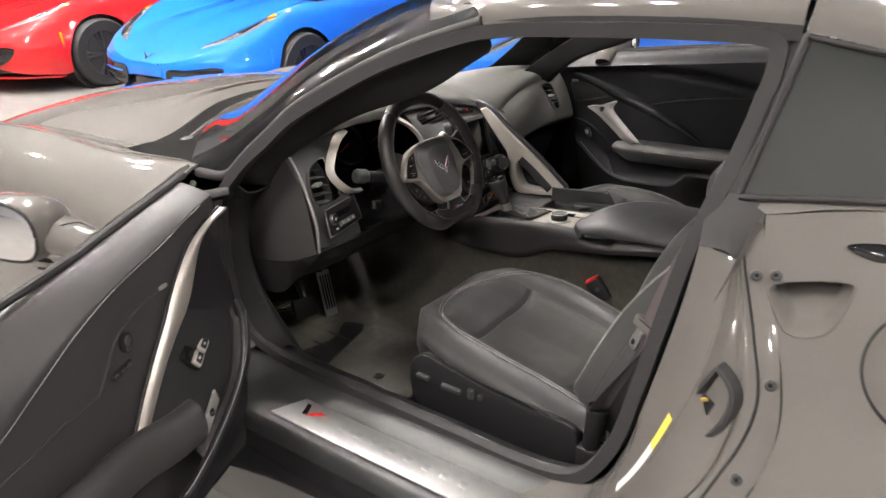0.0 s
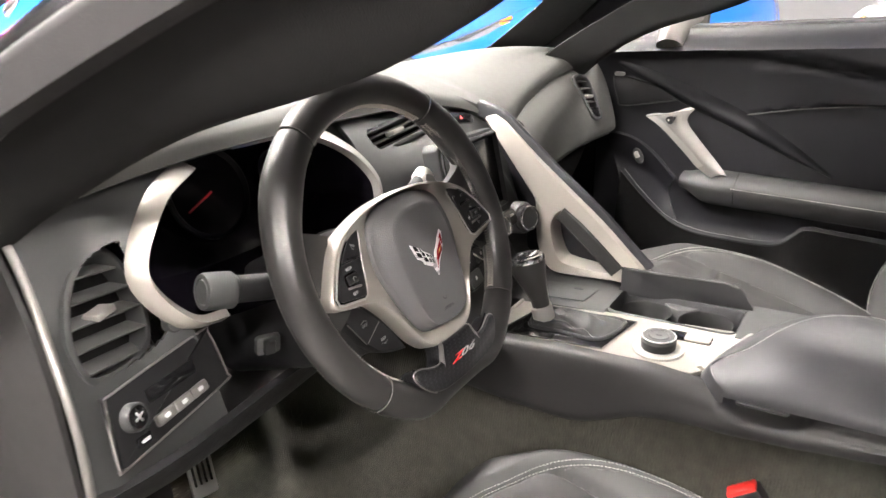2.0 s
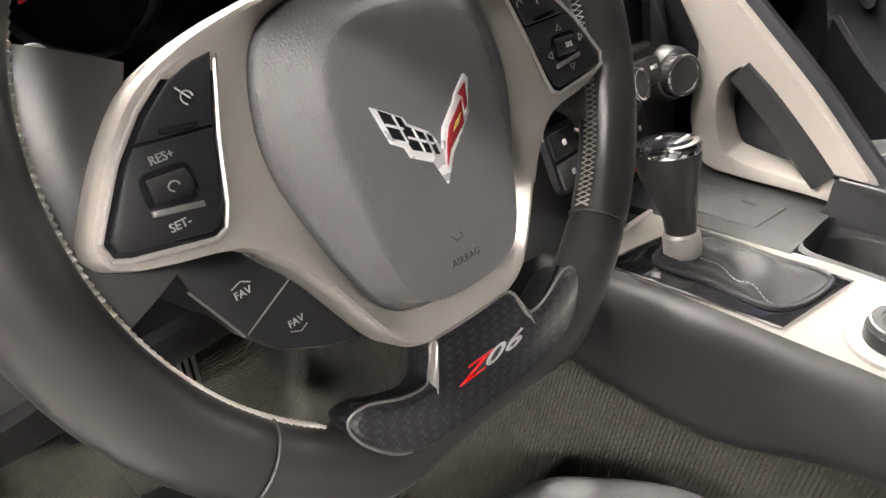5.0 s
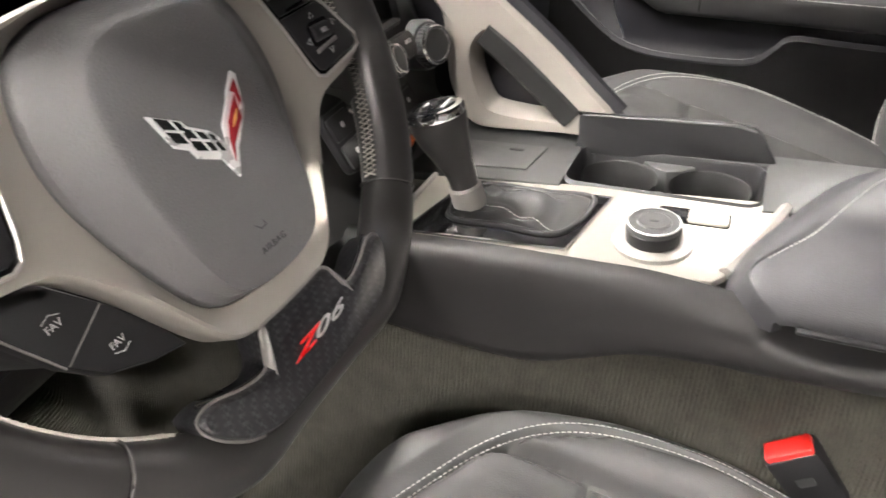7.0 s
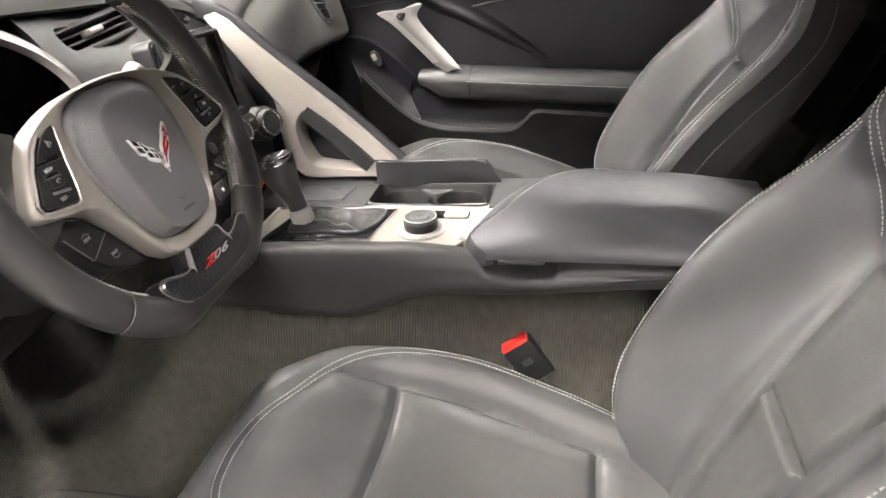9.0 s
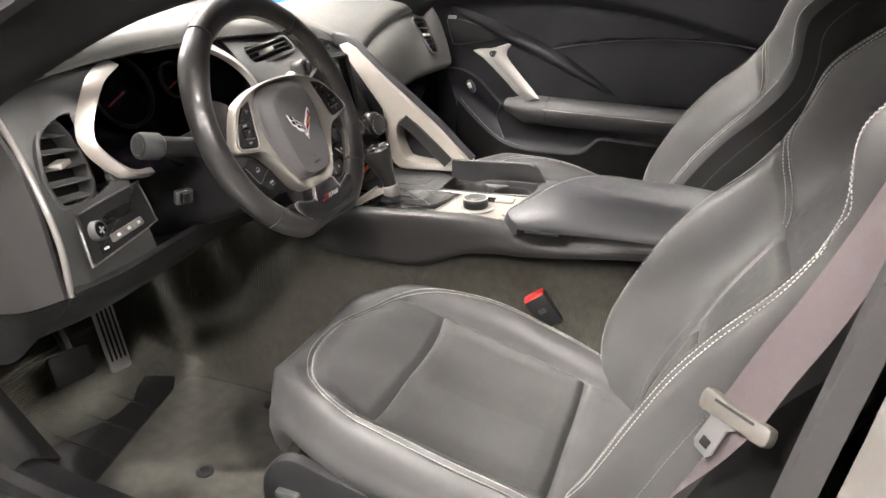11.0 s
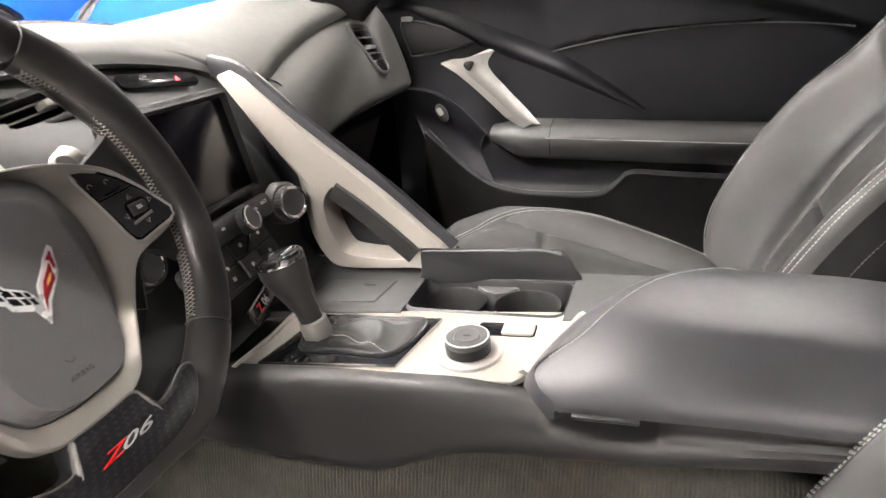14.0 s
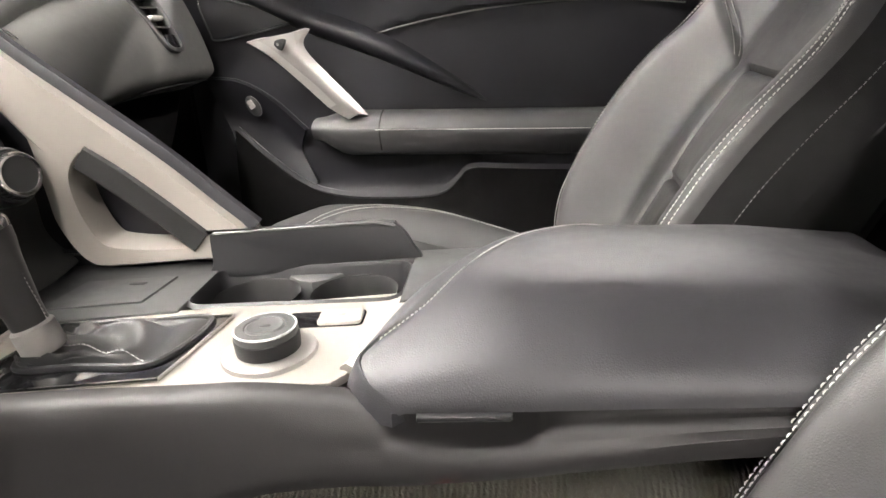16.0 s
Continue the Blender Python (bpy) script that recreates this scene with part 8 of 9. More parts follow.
    sr = [v.to_2d() for v in spline([(-0.050, 0.026, 0), (0.048, 0.022, 0), (0.062, 0.012, 0), (0.045, -0.024, 0), (0.0, -0.038, 0), (-0.042, -0.028, 0), (-0.058, 0.0, 0)], 44, True)]
    part("striker_seal", loft([[sm @ Vector((p.x, p.y, h)) for p in offset(sr, i)] for i, h in ((-0.004, -0.010), (0.0, 0.008), (0.006, 0.011), (0.011, 0.004), (0.011, -0.01))], close_v=True), SEAL, c)
    part("striker_plate", pad(offset(sr, 0.010), sm, [(0, -0.006), (0, 0.0025), (0.001, 0.003)]), PAINT, c)
    part("striker_hole", plate(rounded(0.030, 0.024, 0.003, 2, -0.004, 0.004), sm @ Matrix.Translation((0, 0, 0.002)), 0.003, 0.0005), RUBBER, c)
    part("striker_bar", tube([sm @ Vector((0.002, 0.010, 0.006)), sm @ Vector((0.010, 0.004, 0.008))], 0.003, 8), GOLD, c)
    # warning label stuck along the jamb
    col = lambda z: min(range(40), key=lambda k: abs(jamb[12][k].z - z))
    for z0, z1, mt, lab in ((0.690, 0.645, YELLOW, "yellow band of the label"), (0.643, 0.612, PAPER, ""), (0.610, 0.572, PAPER, "")):
        k0, k1 = sorted((col(z0), col(z1)))
        part("warning_label", solid(loft([[p + V(-0.0012, -0.0022, 0.0008) for p in jamb[r][k0:max(k1, k0 + 1) + 1]] for r in (10, 11, 12)]), 0.0008), mt, c, lab)
    # rear quarter with its intake, and the quarter window
    q = [[V(x, y, z) for x, y, z in ((0.784, -0.621, 0.986), (0.797, -0.655, 0.928), (0.830, -0.697, 0.855), (0.862, -0.742, 0.770), (0.866, -0.782, 0.700), (0.838, -0.835, 0.605), (0.765, -0.900, 0.500), (0.60, -0.920, 0.36))]]
    for x, prof in ((0.95, ((-0.612, 1.016), (-0.650, 0.955), (-0.700, 0.870), (-0.752, 0.780), (-0.815, 0.690), (-0.880, 0.580), (-0.935, 0.44), (-0.94, 0.28))),
                    (1.20, ((-0.625, 1.036), (-0.690, 0.980), (-0.765, 0.890), (-0.840, 0.780), (-0.905, 0.660), (-0.945, 0.530), (-0.962, 0.40), (-0.95, 0.26))),
                    (1.70, ((-0.640, 1.045), (-0.750, 0.990), (-0.850, 0.900), (-0.920, 0.800), (-0.960, 0.660), (-0.975, 0.520), (-0.972, 0.40), (-0.95, 0.30))),
                    (2.20, ((-0.600, 0.980), (-0.740, 0.950), (-0.850, 0.880), (-0.900, 0.780), (-0.920, 0.660), (-0.910, 0.500), (-0.89, 0.42), (-0.88, 0.36)))):
        q.append([V(x, y, z) for y, z in prof])
    io = [v.to_2d() for v in spline([(0.815, 0.897, 0), (0.86, 0.913, 0), (0.905, 0.921, 0), (0.915, 0.914, 0), (0.905, 0.874, 0), (0.888, 0.853, 0), (0.853, 0.846, 0), (0.832, 0.864, 0)], 56, True)]
    skin = patch(q, 170, 130)

    def skin_y(x, z):
        return min((p for r in skin[:80] for p in r), key=lambda p: (p.x - x) ** 2 + (p.z - z) ** 2).y
    for s in (-1, 1):
        bm = loft([[V(p.x, -s * p.y, p.z) for p in r] for r in skin])
        if s < 0:
            gone = [f for f in bm.faces if f.calc_center_median().y < 0 and inside((f.calc_center_median().x, f.calc_center_median().z), io)]
            bmesh.ops.delete(bm, geom=gone, context="FACES")
        part("rear_quarter", solid(bm, 0.006), PAINT, c, "glossy grey rear quarter panel")
        qw = [[V(0.742, -0.608, 1.008), V(0.770, -0.585, 1.125), V(0.795, -0.561, 1.234)], [V(0.93, -0.606, 1.030), V(0.92, -0.588, 1.125), V(0.91, -0.566, 1.212)], [V(1.42, -0.610, 1.070), V(1.40, -0.600, 1.10), V(1.38, -0.590, 1.125)]]
        part("quarter_window", solid(loft(patch([[V(p.x, -s * p.y, p.z) for p in r] for r in qw], 20, 14)), 0.005), TINTED, c, "dark tinted quarter window")
        edge = [qw[0][0], qw[0][1], qw[0][2]]
        part("window_seal", tube(spline([V(p.x, -s * (p.y - 0.003), p.z) for p in edge], 24), 0.004, 8), SEAL, c)
        part("window_seal", tube(spline([V(p.x, -s * (p.y - 0.003), p.z) for p in (qw[0][2], qw[1][2], qw[2][2])], 24), 0.004, 8), SEAL, c)
        part("window_seal", tube(spline([V(p.x, -s * (p.y - 0.004), p.z - 0.004) for p in (qw[0][0], qw[1][0], qw[2][0])], 24), 0.005, 8), SEAL, c)
        ledge = [[V(0.742, -0.604, 1.004), V(0.93, -0.602, 1.026), V(1.42, -0.606, 1.066)], [V(0.784, -0.622, 0.987), V(0.95, -0.613, 1.017), V(1.42, -0.634, 1.046)]]
        part("window_ledge", solid(loft(patch([[V(p.x, -s * p.y, p.z) for p in r] for r in ledge], 6, 24)), 0.006), PAINT, c)
    rows = []
    for inset, deep, slope in ((-0.004, -0.002, 0), (-0.001, -0.003, 0), (0.002, 0.002, 0), (0.005, 0.012, 0), (0.010, 0.034, 0.5), (0.014, 0.038, 0.5)):
        o2 = offset(io, inset)
        rows.append([V(p.x, skin_y(*io[k]) + deep * (1 - slope * smooth((p.x - 0.86) / 0.05)), p.y) for k, p in enumerate(o2)])
    bm = loft(rows, close_v=True)
    bm.verts.ensure_lookup_table()
    bm.faces.new([bm.verts[5 * len(io) + k] for k in range(len(io))])
    part("intake", bm, PAINT, c, "recessed rear intake")
    fm = axes(V(1.030, -0.722, 0.845), (1, -0.08, 0), (0.10, -0.86, 0.50))
    part("fuel_door_gap", tube([fm @ Vector((0.085 * math.cos(a), 0.085 * math.sin(a), 0.002)) for a in [2 * math.pi * i / 48 for i in range(48)]], 0.0022, 6, True), RUBBER, c)
    hl = axes(V(0.925, -0.642, 0.962), (1, -0.02, 0.1), (0.05, -0.84, 0.54))
    part("door_release", dome([v.to_2d() for v in spline([(-0.028, 0.004, 0), (-0.010, 0.012, 0), (0.030, 0.012, 0), (0.030, -0.012, 0), (0.0, -0.010, 0)], 30, True)], hl, 0.004, 0.004, 0.002, 4), GLOSS, c, "gloss black release cap")
    # tail, nose and underside close the body
    part("tail", solid(loft([[V(2.20, y, z) for y in (-0.60, -0.3, 0, 0.3, 0.60)] for z in (0.98, 0.36)]), 0.02), PAINT, c)
    part("rear_deck", solid(loft([[V(1.55, y, 1.12 - 0.04 * abs(y)) for y in (-0.62, -0.3, 0, 0.3, 0.62)], [V(2.20, y, 0.98) for y in (-0.62, -0.3, 0, 0.3, 0.62)]]), 0.01), TINTED, c)
    part("nose", solid(loft([[V(-2.28, y, 0.72 - 0.10 * abs(y)) for y in (-0.70, -0.35, 0, 0.35, 0.70)], [V(-2.34, y, 0.50) for y in (-0.66, -0.35, 0, 0.35, 0.66)], [V(-2.30, y, 0.26) for y in (-0.66, -0.35, 0, 0.35, 0.66)]]), 0.02), PAINT, c)
    part("underbody", box(4.3, 1.5, 0.05, pose(-0.05, 0, 0.19), 0.01), RUBBER, c)
    part("firewall", solid(loft([[V(-0.80, y, z) for y in (-0.72, 0, 0.72)] for z in (0.25, 0.90)]), 0.02), RUBBER, c)
    for x, z in ((-1.42, 0.30), (1.28, 0.34)):
        for s in (-1, 1):
            road_wheel(c, V(x, s * 0.82, z), 0.335, 0.28, s)
    return c


car_body()


# ---------------------------------------------------------------- driver's door, wide open
def driver_door():
    d = thing("driver_door", "open driver's door with dark trim and silver strip", "car door")
    o = V(-0.165, -0.893, 0.0)
    du, mn = V(0.36, -0.93, 0).normalized(), V(0.93, 0.36, 0).normalized()

    def at(s, z, h=0.0):
        return o + du * s + mn * h + V(0, 0, z)
    ztop = lambda s: 0.968 - 0.155 * min(s, 0.50) - 0.03 * max(0.0, s - 0.50)
    crest = [(-0.03, 0.945), (0.064, 0.936), (0.178, 0.908), (0.316, 0.880), (0.427, 0.842), (0.503, 0.806), (0.60, 0.765), (1.2, 0.70)]
    rows = []
    for i in range(70):
        row = []
        for j in range(34):
            s = -0.015 + 1.12 * i / 69 + 0.03 * (1 - i / 69)
            zc = lerp_table(crest, s)
            z = 0.36 + (zc - 0.36) * j / 33
            row.append(at(s, z, -0.010 * smooth((0.62 - z) / 0.05) - 0.04 * smooth((0.02 - s) / 0.035)))
        for j in range(1, 17):
            g = j / 16
            s = -0.015 + 1.12 * i / 69 + 0.03 * (1 - i / 69)
            zc = lerp_table(crest, s)
            row.append(at(s, zc + (ztop(s) - zc) * g ** 0.85, 0.002 - 0.062 * g ** 1.2 - 0.04 * smooth((0.02 - s) / 0.035)))
        rows.append(row + [at(s, ztop(s), -0.085)])
    part("trim_panel", loft(rows), LIT_DOOR_VINYL, d, "dark vinyl door trim")
    bead = spline([at(s, lerp_table(crest, s), 0.002) for s in (0.06, 0.12, 0.178, 0.25, 0.316, 0.37, 0.427, 0.503, 0.60, 0.75)], 60)
    part("crease_bead", tube(bead, 0.0012, 6), VINYL, d, "pale shoulder seam")
    for pts in (((0.199, 0.834), (0.279, 0.824), (0.335, 0.801), (0.366, 0.766), (0.395, 0.733)), ((0.395, 0.733), (0.474, 0.730), (0.579, 0.719), (0.75, 0.70))):
        part("crease_bead", tube(spline([at(s, z, 0.001) for s, z in pts], 30), 0.0016, 6), PLASTIC_GREY, d)
    # silver strip bending down from the front corner
    sl = spline([at(s, z, 0.004) for s, z in ((0.006, 0.917), (0.075, 0.901), (0.128, 0.876), (0.186, 0.822), (0.225, 0.774), (0.273, 0.721), (0.321, 0.661), (0.360, 0.603))], 50)
    sr = spline([at(s, z, 0.014) for s, z in ((-0.007, 0.908), (0.056, 0.896), (0.100, 0.868), (0.141, 0.806), (0.168, 0.772), (0.207, 0.742), (0.253, 0.700), (0.292, 0.655), (0.342, 0.594))], 50)
    strip = patch([sl, [a.lerp(b, 0.25) + mn * 0.010 for a, b in zip(sl, sr)], [a.lerp(b, 0.7) + mn * 0.006 for a, b in zip(sl, sr)], sr], 10, 50)
    part("silver_strip", solid(loft(strip), 0.006, tuple(-mn)), CHAMPAGNE, d, "pale silver trim strip")
    part("strip_bead", tube([p + mn * 0.001 for p in sl], 0.003, 8), VINYL_DARK, d)
    stitches("stitching", [p + du * 0.006 + mn * 0.002 for p in sl], d, THREAD_DARK, normals=[mn] * 50)
    # dark panel ahead of the switch pod
    bp = [[at(0.062, 0.892, 0.008), at(0.105, 0.862, 0.012), at(0.140, 0.806, 0.014), at(0.166, 0.768, 0.016)], [at(0.030, 0.850, 0.006), at(0.070, 0.800, 0.014), at(0.105, 0.760, 0.020), at(0.120, 0.738, 0.022)], [at(0.000, 0.800, -0.01), at(0.020, 0.760, 0.010), at(0.040, 0.735, 0.025), at(0.065, 0.715, 0.032)]]
    part("front_panel", solid(loft(patch(bp, 16, 20)), 0.005, tuple(-mn)), VINYL_DARK, d, "dark panel ahead of the switches")
    # switch pod that slopes to the pull handle
    pod = [[at(0.172, 0.775, 0.012), at(0.215, 0.740, 0.012), at(0.262, 0.697, 0.012), at(0.302, 0.650, 0.012), at(0.352, 0.588, 0.012)],
           [at(0.130, 0.752, 0.026), at(0.165, 0.716, 0.030), at(0.205, 0.672, 0.036), at(0.250, 0.628, 0.040), at(0.310, 0.580, 0.044)],
           [at(0.082, 0.730, 0.036), at(0.104, 0.690, 0.048), at(0.136, 0.640, 0.058), at(0.190, 0.604, 0.062), at(0.270, 0.566, 0.062)],
           [at(0.062, 0.700, 0.034), at(0.092, 0.660, 0.046), at(0.128, 0.612, 0.054), at(0.185, 0.576, 0.058), at(0.270, 0.540, 0.056)]]
    g = patch(pod, 24, 40)
    part("switch_pod", solid(loft(g), 0.010, tuple(-mn)), PLASTIC, d, "matt black switch pod")
    m = axes(at(0.186, 0.700, 0.0275), -du + V(0, 0, 0.55), mn + V(0, 0, 0.55))
    rec = part("switch_recess", plate(rounded(0.074, 0.046, 0.006, 3), m, 0.003, 0.001), GLOSS, d)
    for sx in (-1, 1):
        kk = m @ Matrix.Translation((sx * 0.0165, -0.011, 0.003))
        sw = part("window_switch", box(0.030, 0.020, 0.012, kk, 0.003), SILVER, rec, "bright-edged window switch")
        part("switch_face", plate(rounded(0.022, 0.012, 0.002, 2), kk @ Matrix.Translation((0, 0, 0.0055)), 0.0012, 0.0004), PLASTIC, sw)
        part("symbol", plate(rounded(0.006, 0.004, 0.001, 1), kk @ Matrix.Translation((0, 0, 0.0065)), 0.0005, 0.0001), WHITE_INK, sw)
    # leather armrest behind the pod and the pull handle in front of it
    arm = spline([at(0.250, 0.590, 0.050), at(0.310, 0.590, 0.040), at(0.380, 0.600, 0.030), at(0.50, 0.605, 0.026), at(0.70, 0.600, 0.026), at(0.98, 0.595, 0.022)], 40)
    prof = [(0.030 * math.cos(a) if math.cos(a) > 0 else 0.026 * math.cos(a), 0.046 * math.sin(a)) for a in [2 * math.pi * k / 20 for k in range(20)]]
    part("armrest", sweep(arm, [(b, a) for a, b in prof], up=tuple(mn)), LIT_DOOR_VINYL, d, "padded dark leather armrest")
    grip = spline([at(0.036, 0.725, 0.030), at(0.058, 0.700, 0.056), at(0.100, 0.640, 0.074), at(0.160, 0.588, 0.080), at(0.240, 0.536, 0.078), at(0.330, 0.486, 0.066), at(0.40, 0.45, 0.03)], 40)
    part("pull_handle", sweep(grip, [(0.012 * math.cos(a), 0.009 * math.sin(a)) for a in [2 * math.pi * k / 16 for k in range(16)]], up=tuple(mn)), VINYL_DARK, d, "dark soft pull handle")
    low = [g[-1][round(k * 39 / 24)] for k in range(25)]
    rim = [grip[3 + round(k * 26 / 24)] for k in range(25)]
    part("handle_apron", solid(loft(patch([low, [a.lerp(b, 0.5) + mn * 0.010 for a, b in zip(low, rim)], rim], 10, 25)), 0.004, tuple(-mn)), LIT_DOOR_VINYL, d, "dark panel between pod and handle")
    part("handle_line", tube([p + mn * 0.006 + V(0, 0, 0.014) for p in grip[6:34]], 0.0010, 6), DIAL, d, "thin bright handle line")
    lower = [[at(0.03, 0.66, 0.02), at(0.10, 0.58, 0.045), at(0.20, 0.51, 0.05), at(0.34, 0.44, 0.04), at(0.60, 0.42, 0.03)], [at(-0.01, 0.60, 0.0), at(0.06, 0.50, 0.035), at(0.16, 0.44, 0.04), at(0.32, 0.39, 0.03), at(0.60, 0.37, 0.02)]]
    part("lower_panel", solid(loft(patch(lower, 8, 24)), 0.006, tuple(-mn)), VINYL_DARK, d, "dark lower door panel")
    m = axes(at(0.222, 0.588, 0.062), -du * 0.8 + V(0, 0, 0.62), mn)
    rl = part("release_plate", plate([Vector(p) for p in ((-0.036, -0.016), (0.030, -0.010), (0.040, 0.016), (-0.026, 0.012))], m, 0.005, 0.001), SILVER, d, "silver release plate")
    part("release_button", dome(circle(0.008, 20, 0.002, 0.0, 1.25), m, 0.006, 0.003, 0.001, 3), GLOSS, rl)
    # mirror control, memory keys and the maker's plate
    m = axes(at(0.318, 0.785, 0.001), -du, mn)
    part("mirror_switch", plate(circle(0.015, 24, sy=1.3), m, 0.004, 0.0015), PLASTIC, d)
    part("mirror_key", plate(circle(0.007, 18, 0, 0.004, 1.2), m, 0.007, 0.002), PLASTIC_GREY, d)
    part("mirror_key", plate(circle(0.006, 18, 0, -0.010, 0.9), m, 0.006, 0.002), PLASTIC_GREY, d)
    m = axes(at(0.340, 0.745, 0.001), -du + V(0, 0, 0.12), mn)
    mem = part("memory_panel", plate(rounded(0.052, 0.014, 0.005, 3), m, 0.003, 0.001), PLASTIC, d)
    for i in range(3):
        part("memory_key", plate(rounded(0.009, 0.006, 0.002, 2, -0.016 + 0.016 * i, 0.0), m, 0.005, 0.001), PLASTIC_GREY, mem)
    part("maker_plate", plate(rounded(0.021, 0.008, 0.003, 3), axes(at(0.205, 0.834, 0.001), -du, mn), 0.003, 0.001), SILVER, d)
    # shut face, outer skin and window slot
    part("shut_face", solid(loft([[at(-0.018, z, h) for h in (-0.055, -0.10, -0.14)] for z in (0.93, 0.75, 0.55, 0.30)]), 0.006), PAINT, d)
    part("window_seal", tube([at(s, ztop(s) + 0.004, -0.075) for s in (-0.01, 0.3, 0.7, 1.1)], 0.008, 8), SEAL, d)
    rows = [[at(s, ztop(s) + 0.005, -0.095), at(s, ztop(s) - 0.03, -0.135), at(s, 0.78, -0.175), at(s, 0.55, -0.185), at(s, 0.30, -0.16)] for s in [-0.06 + 1.2 * i / 10 for i in range(11)]]
    part("outer_skin", solid(loft(patch(rows, 20, 16)), 0.008), PAINT, d, "glossy grey outer skin")
    part("lower_edge", solid(loft([[at(s, 0.36, -0.01), at(s, 0.30, -0.08), at(s, 0.30, -0.16)] for s in (-0.015, 0.5, 1.11)]), 0.006), RUBBER, d)
    part("end_face", solid(loft([[at(1.115, z, h) for h in (0.0, -0.08, -0.16)] for z in (0.95, 0.6, 0.33)]), 0.006), PAINT, d)
    return d, at


DOOR, door_at = driver_door()
wing_mirror("wing_mirror", Matrix.Translation(door_at(0.225, 0.925, -0.30)) @ pose(0, 0, 0, 0, 0, -76), 0, -1, "grey wing mirror on the open door")

# ---------------------------------------------------------------- other cars in the showroom
def show_car(name, paint, label, m, rim=RIM, marker=False):
    """A low sports car: nose towards +x in its own axes, standing on z = 0."""
    c = thing(name, label, "car", "display cars")
    c.matrix_basis = m
    width = [(-2.25, 0.84), (-1.8, 0.95), (-1.2, 0.975), (-0.5, 0.945), (0.3, 0.935), (0.95, 0.95), (1.38, 0.965), (1.70, 0.945), (1.95, 0.875), (2.12, 0.76), (2.22, 0.60), (2.28, 0.38), (2.30, 0.20)]
    crest = [(-2.25, 0.93), (-1.6, 0.97), (-0.8, 0.955), (0.0, 0.93), (0.6, 0.90), (1.0, 0.855), (1.4, 0.795), (1.75, 0.715), (2.0, 0.63), (2.15, 0.56), (2.25, 0.50), (2.30, 0.455)]
    low = [(-2.25, 0.34), (-1.8, 0.22), (0.0, 0.17), (1.6, 0.17), (2.0, 0.19), (2.2, 0.24), (2.30, 0.34)]

    def profile(x):
        """Half section from the middle line outwards and down, as (y, z)."""
        w, zt, zb = lerp_table(width, x), lerp_table(crest, x), lerp_table(low, x)
        arch = 0.075 * math.exp(-((x - 1.34) / 0.42) ** 2) + 0.05 * math.exp(-((x + 1.3) / 0.5) ** 2)
        k = smooth((2.28 - x) / 0.30)
        dip = 0.035 * k * math.exp(-((x - 1.2) / 0.7) ** 2)
        return [(0.0, zt), (0.22 * w, zt + 0.006), (0.42 * w, zt - dip * 0.6), (0.58 * w, zt - dip), (0.72 * w, zt + arch * 0.6), (0.82 * w, zt + arch - 0.004), (0.91 * w, zt + arch * 0.6 - 0.045),
                (0.965 * w, zt - 0.13 * k - 0.02), (w, zb + (zt - zb) * 0.52), (0.985 * w, zb + (zt - zb) * 0.24), (0.94 * w, zb)]

    def top_z(x, y):
        pr = profile(x)
        for (a, za), (b, zb_) in zip(pr[:8], pr[1:9]):
            if abs(y) <= b:
                return za + (zb_ - za) * (abs(y) - a) / (b - a)
        return pr[8][1]
    xs = [-2.25 + 4.55 * (1 - (1 - i / 139) ** 1.5) for i in range(140)]
    g = []
    for x in xs:
        half = [(q.x, q.y) for q in spline([(a, b, 0) for a, b in profile(x)], 52)]
        g.append([V(x, y, z) for y, z in reversed(half)] + [V(x, -y, z) for y, z in half[1:]])
    wheels = ((1.34, 0.335), (-1.36, 0.35))
    bm = bmesh.new()
    vv = [[bm.verts.new(p) for p in r] for r in g]
    gone = lambda q: any(math.hypot(q.x - x, q.z - z) < 0.375 and abs(q.y) > 0.60 for x, z in wheels)
    for i in range(len(g) - 1):
        for j in range(len(g[0]) - 1):
            if not gone((g[i][j] + g[i + 1][j + 1]) / 2):
                bm.faces.new((vv[i][j], vv[i + 1][j], vv[i + 1][j + 1], vv[i][j + 1]))
    for v in bm.verts:
        for x, z in wheels:
            d = math.hypot(v.co.x - x, v.co.z - z)
            if abs(v.co.y) > 0.60 and 0.30 < d < 0.42 and any(len(e.link_faces) == 1 for e in v.link_edges):
                v.co.x, v.co.z = x + (v.co.x - x) * 0.375 / d, z + (v.co.z - z) * 0.375 / d
    bmesh.ops.delete(bm, geom=[v for v in bm.verts if not v.link_faces], context="VERTS")
    part("body", bm, paint, c)
    part("nose_cap", plate([Vector(p) for p in ((-0.19, 0.345), (0.19, 0.345), (0.20, 0.42), (0.12, 0.455), (-0.12, 0.455), (-0.20, 0.42))], axes(V(2.296, 0, 0), (0, 1, 0), (1, 0, 0)), 0.008, 0.003), paint, c)
    # glasshouse
    gh = [(0.75, 0.70, 0.87, 0.02), (0.35, 0.66, 0.90, 0.20), (-0.05, 0.60, 0.93, 0.30), (-0.5, 0.58, 0.95, 0.31), (-1.0, 0.60, 0.96, 0.22), (-1.6, 0.62, 0.96, 0.06)]
    rows = [[V(x, w * y, zb + h * (1 - abs(y) ** 3)) for y in [-1 + 2 * j / 16 for j in range(17)]] for x, w, zb, h in gh]
    part("glasshouse", solid(loft(patch(rows, 24, 33)), 0.006), TINTED, c, "dark glasshouse")
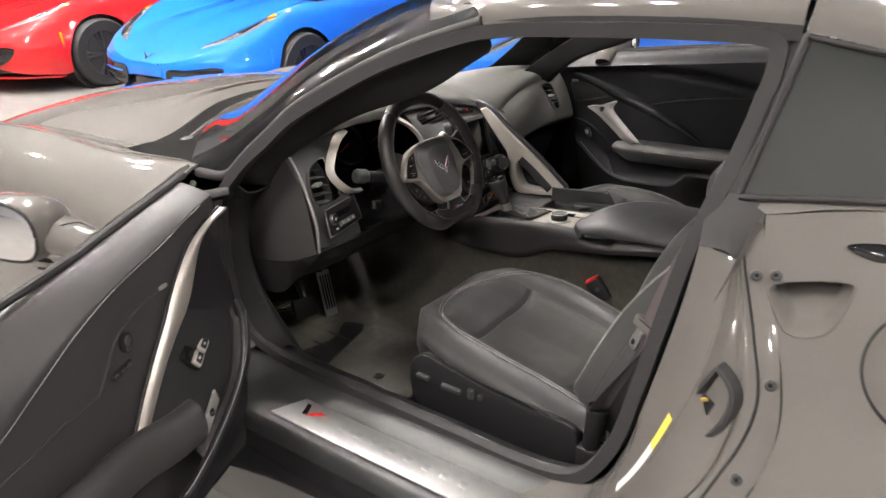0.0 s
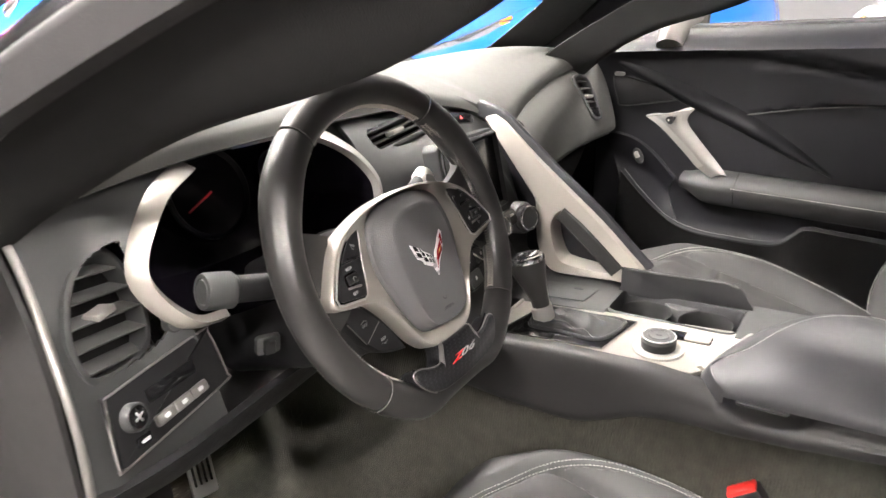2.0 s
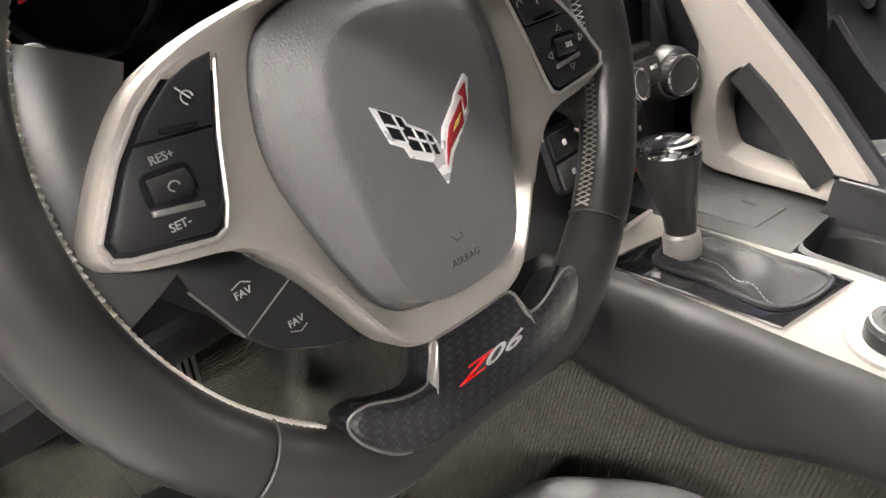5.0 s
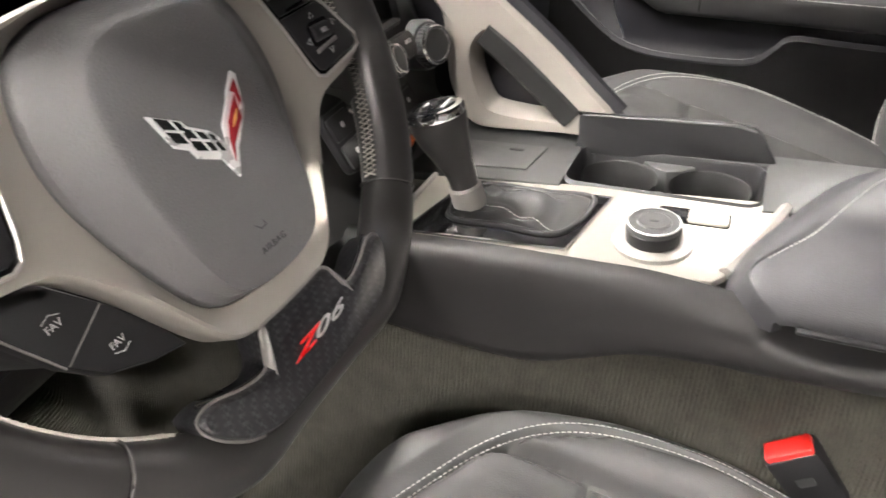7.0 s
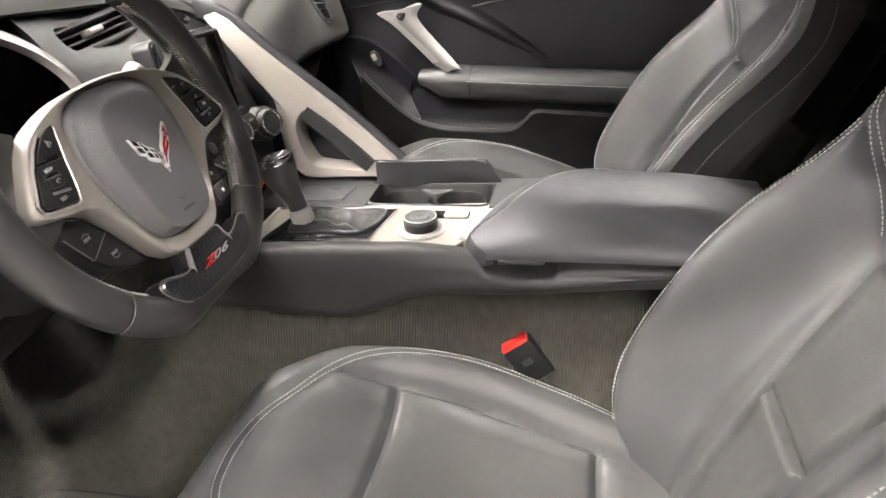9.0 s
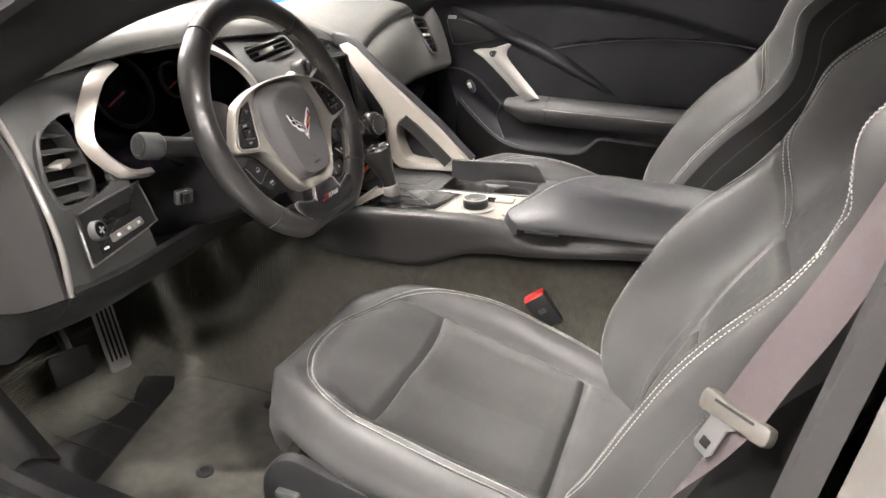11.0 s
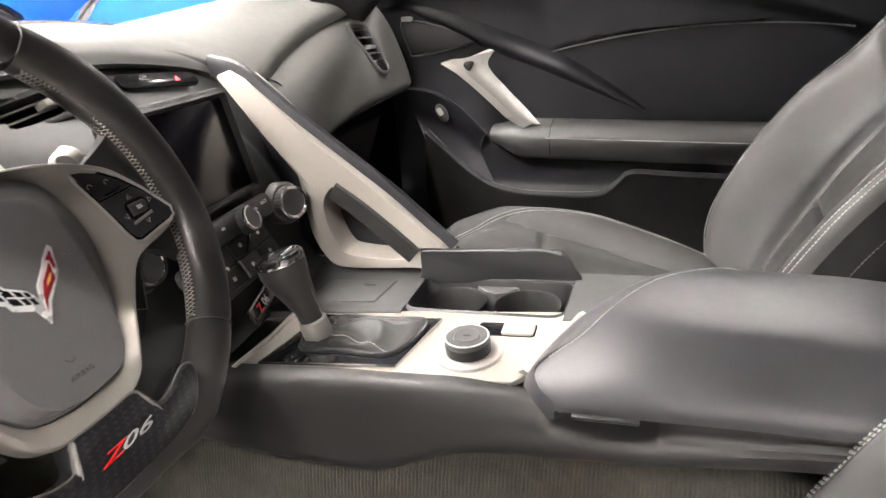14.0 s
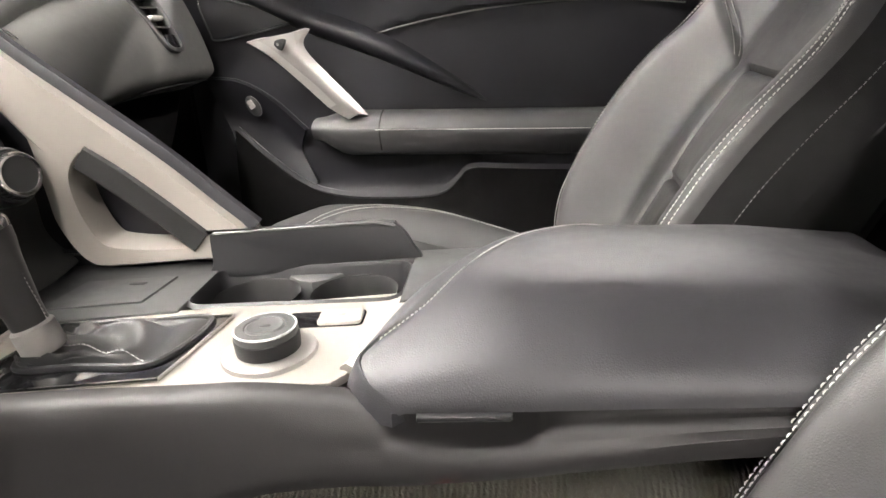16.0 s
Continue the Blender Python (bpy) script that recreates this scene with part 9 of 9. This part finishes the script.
    rows = [[V(x, w * y, zb + h + 0.008 - 0.05 * y * y) for y in [-1 + 2 * j / 10 for j in range(11)]] for x, w, zb, h in ((-0.05, 0.50, 0.93, 0.30), (-0.5, 0.50, 0.95, 0.31), (-0.95, 0.50, 0.96, 0.24))]
    part("roof", solid(loft(patch(rows, 12, 20)), 0.006), paint, c)

    def on_top(outline, lift, steps=8):
        """A skin over the upper body inside a plan outline."""
        o = [v.to_2d() for v in spline([(a, b, 0) for a, b in outline], 40, True)]
        mid = sum(o, Vector((0, 0))) / len(o)
        rows = []
        for k in range(steps + 1):
            f = 1 - k / steps * 0.97
            rows.append([V(q.x, q.y, top_z(q.x, q.y) + (lift if k else -0.004)) for q in [mid + (p - mid) * (f if k else 1.0) for p in o]])
        return loft(rows, close_v=True, cap=False)
    for s in (-1, 1):
        lamp = [(2.10, s * 0.46), (1.92, s * 0.62), (1.62, s * 0.735), (1.50, s * 0.770), (1.56, s * 0.830), (1.76, s * 0.800), (1.98, s * 0.690), (2.08, s * 0.56)]
        hl = part("headlight", on_top(lamp, 0.007), LENS, c, "clear headlight")
        part("light_strip", tube([V(x, s * y, top_z(x, y) + 0.010) for x, y in [(2.06 - 0.50 * f, 0.555 + 0.255 * f ** 0.8) for f in [k / 20 for k in range(21)]]], 0.007, 6), CHROME, hl)
        part("lamp_bowl", on_top([(1.90, s * 0.660), (1.70, s * 0.735), (1.66, s * 0.775), (1.84, s * 0.735)], 0.011, 4), GLOSS, hl)
        part("marker_lens", on_top([(1.62, s * 0.760), (1.53, s * 0.785), (1.56, s * 0.815), (1.64, s * 0.800)], 0.012, 4), AMBER, hl)
        # black intake beside the grille, following the rounded nose
        io = [v.to_2d() for v in spline([(0.26, 0.405, 0), (0.46, 0.425, 0), (0.66, 0.450, 0), (0.74, 0.430, 0), (0.68, 0.33, 0), (0.50, 0.25, 0), (0.28, 0.26, 0)], 36, True)]

        def nose_x(y, z):
            a, b = 1.5, 2.30
            for _ in range(22):
                h = (a + b) / 2
                pr = profile(h)
                wz = pr[-1][0]
                for (ya, za), (yb, zb_) in zip(pr[4:], pr[5:]):
                    if zb_ <= z <= za:
                        wz = ya + (yb - ya) * (z - za) / (zb_ - za)
                if wz > y:
                    a = h
                else:
                    b = h
            return (a + b) / 2
        rows = []
        for inset, dx in ((0.0, -0.03), (0.0, 0.012), (0.010, 0.014), (0.018, 0.006), (0.05, 0.006), (0.095, 0.006)):
            rows.append([V(nose_x(p.x, p.y) + dx, s * p.x, p.y) for p in offset(io, inset)])
        ni = part("nose_intake", loft(rows, close_v=True), GLOSS, c, "gloss black intake")
        for k in range(2):
            part("intake_vane", tube([V(nose_x(y, 0.30 + 0.05 * k + 0.03 * y) + 0.012, s * y, 0.30 + 0.05 * k + 0.03 * y) for y in (0.32, 0.42, 0.52, 0.62)], 0.007, 6), paint if k else PLASTIC, ni)
        for x, z in wheels:
            road_wheel(c, V(x, s * 0.835, z), z, 0.25, s, rim)
            part("wheel_well", lathe([(0.385, -0.30), (0.385, -0.02)], axes(V(x, s * 0.90, z), (1, 0, 0), (0, s, 0)), 36), RUBBER, c)
        part("side_marker", box(0.022, 0.010, 0.15, pose(1.765, s * (lerp_table(width, 1.765) - 0.004), 0.50, 0, 8, 0), 0.004), AMBER if marker else paint, c)
        part("side_mirror", dome(circle(0.09, 24, sy=0.6), axes(V(0.42, s * 0.98, 1.00), (0, 1, 0), (1, 0, 0)), 0.06, 0.06, 0.02, 4), paint, c)
    part("splitter", solid(loft(patch([[V(2.33 - 0.50 * (abs(y) / 0.85) ** 2.4, y, 0.165) for y in (-0.85, -0.6, -0.3, 0, 0.3, 0.6, 0.85)], [V(2.05 - 0.30 * (abs(y) / 0.85) ** 2, y, 0.165) for y in (-0.85, -0.6, -0.3, 0, 0.3, 0.6, 0.85)]], 6, 30)), 0.02), paint, c)
    part("grille", solid(loft(patch([[V(2.305 - 0.30 * (abs(y) / 0.60) ** 2.2, y, z) for y in (-0.60, -0.4, -0.2, 0, 0.2, 0.4, 0.60)] for z in (0.19, 0.26, 0.33)], 6, 30)), 0.03, (-1, 0, 0)), GLOSS, c, "black lower grille")
    em = axes(V(2.262, 0, 0.500), (0, 1, 0), (0.75, 0, 0.66))
    part("emblem", plate([Vector(p) for p in ((0, -0.04), (0.03, 0.0), (0.07, 0.035), (0.02, 0.012), (0, -0.01), (-0.02, 0.012), (-0.07, 0.035), (-0.03, 0.0))], em, 0.012, 0.003), CHROME, c)
    part("underbody", box(3.9, 1.4, 0.06, pose(0, 0, 0.22), 0.01), RUBBER, c)
    return c


def stand(x, y, heading):
    return Matrix.Translation((x, y, 0.0)) @ pose(0, 0, 0, 0, 0, heading)


show_car("blue_sports_car", BLUE_PAINT, "bright blue sports car with black nose intakes", stand(-4.75, 3.94, -84.5))
show_car("red_sports_car", RED_PAINT, "red sports car with black lower grille", stand(-7.1, 3.45, -86), marker=True)
show_car("blue_sports_car", BLUE_PAINT, "bright blue sports car parked beside another", stand(-2.0, 4.62, -104))
show_car("white_sports_car", WHITE_PAINT, "white sports car with dark headlights", stand(0.9, 7.5, -92), rim=RIM_SILVER)
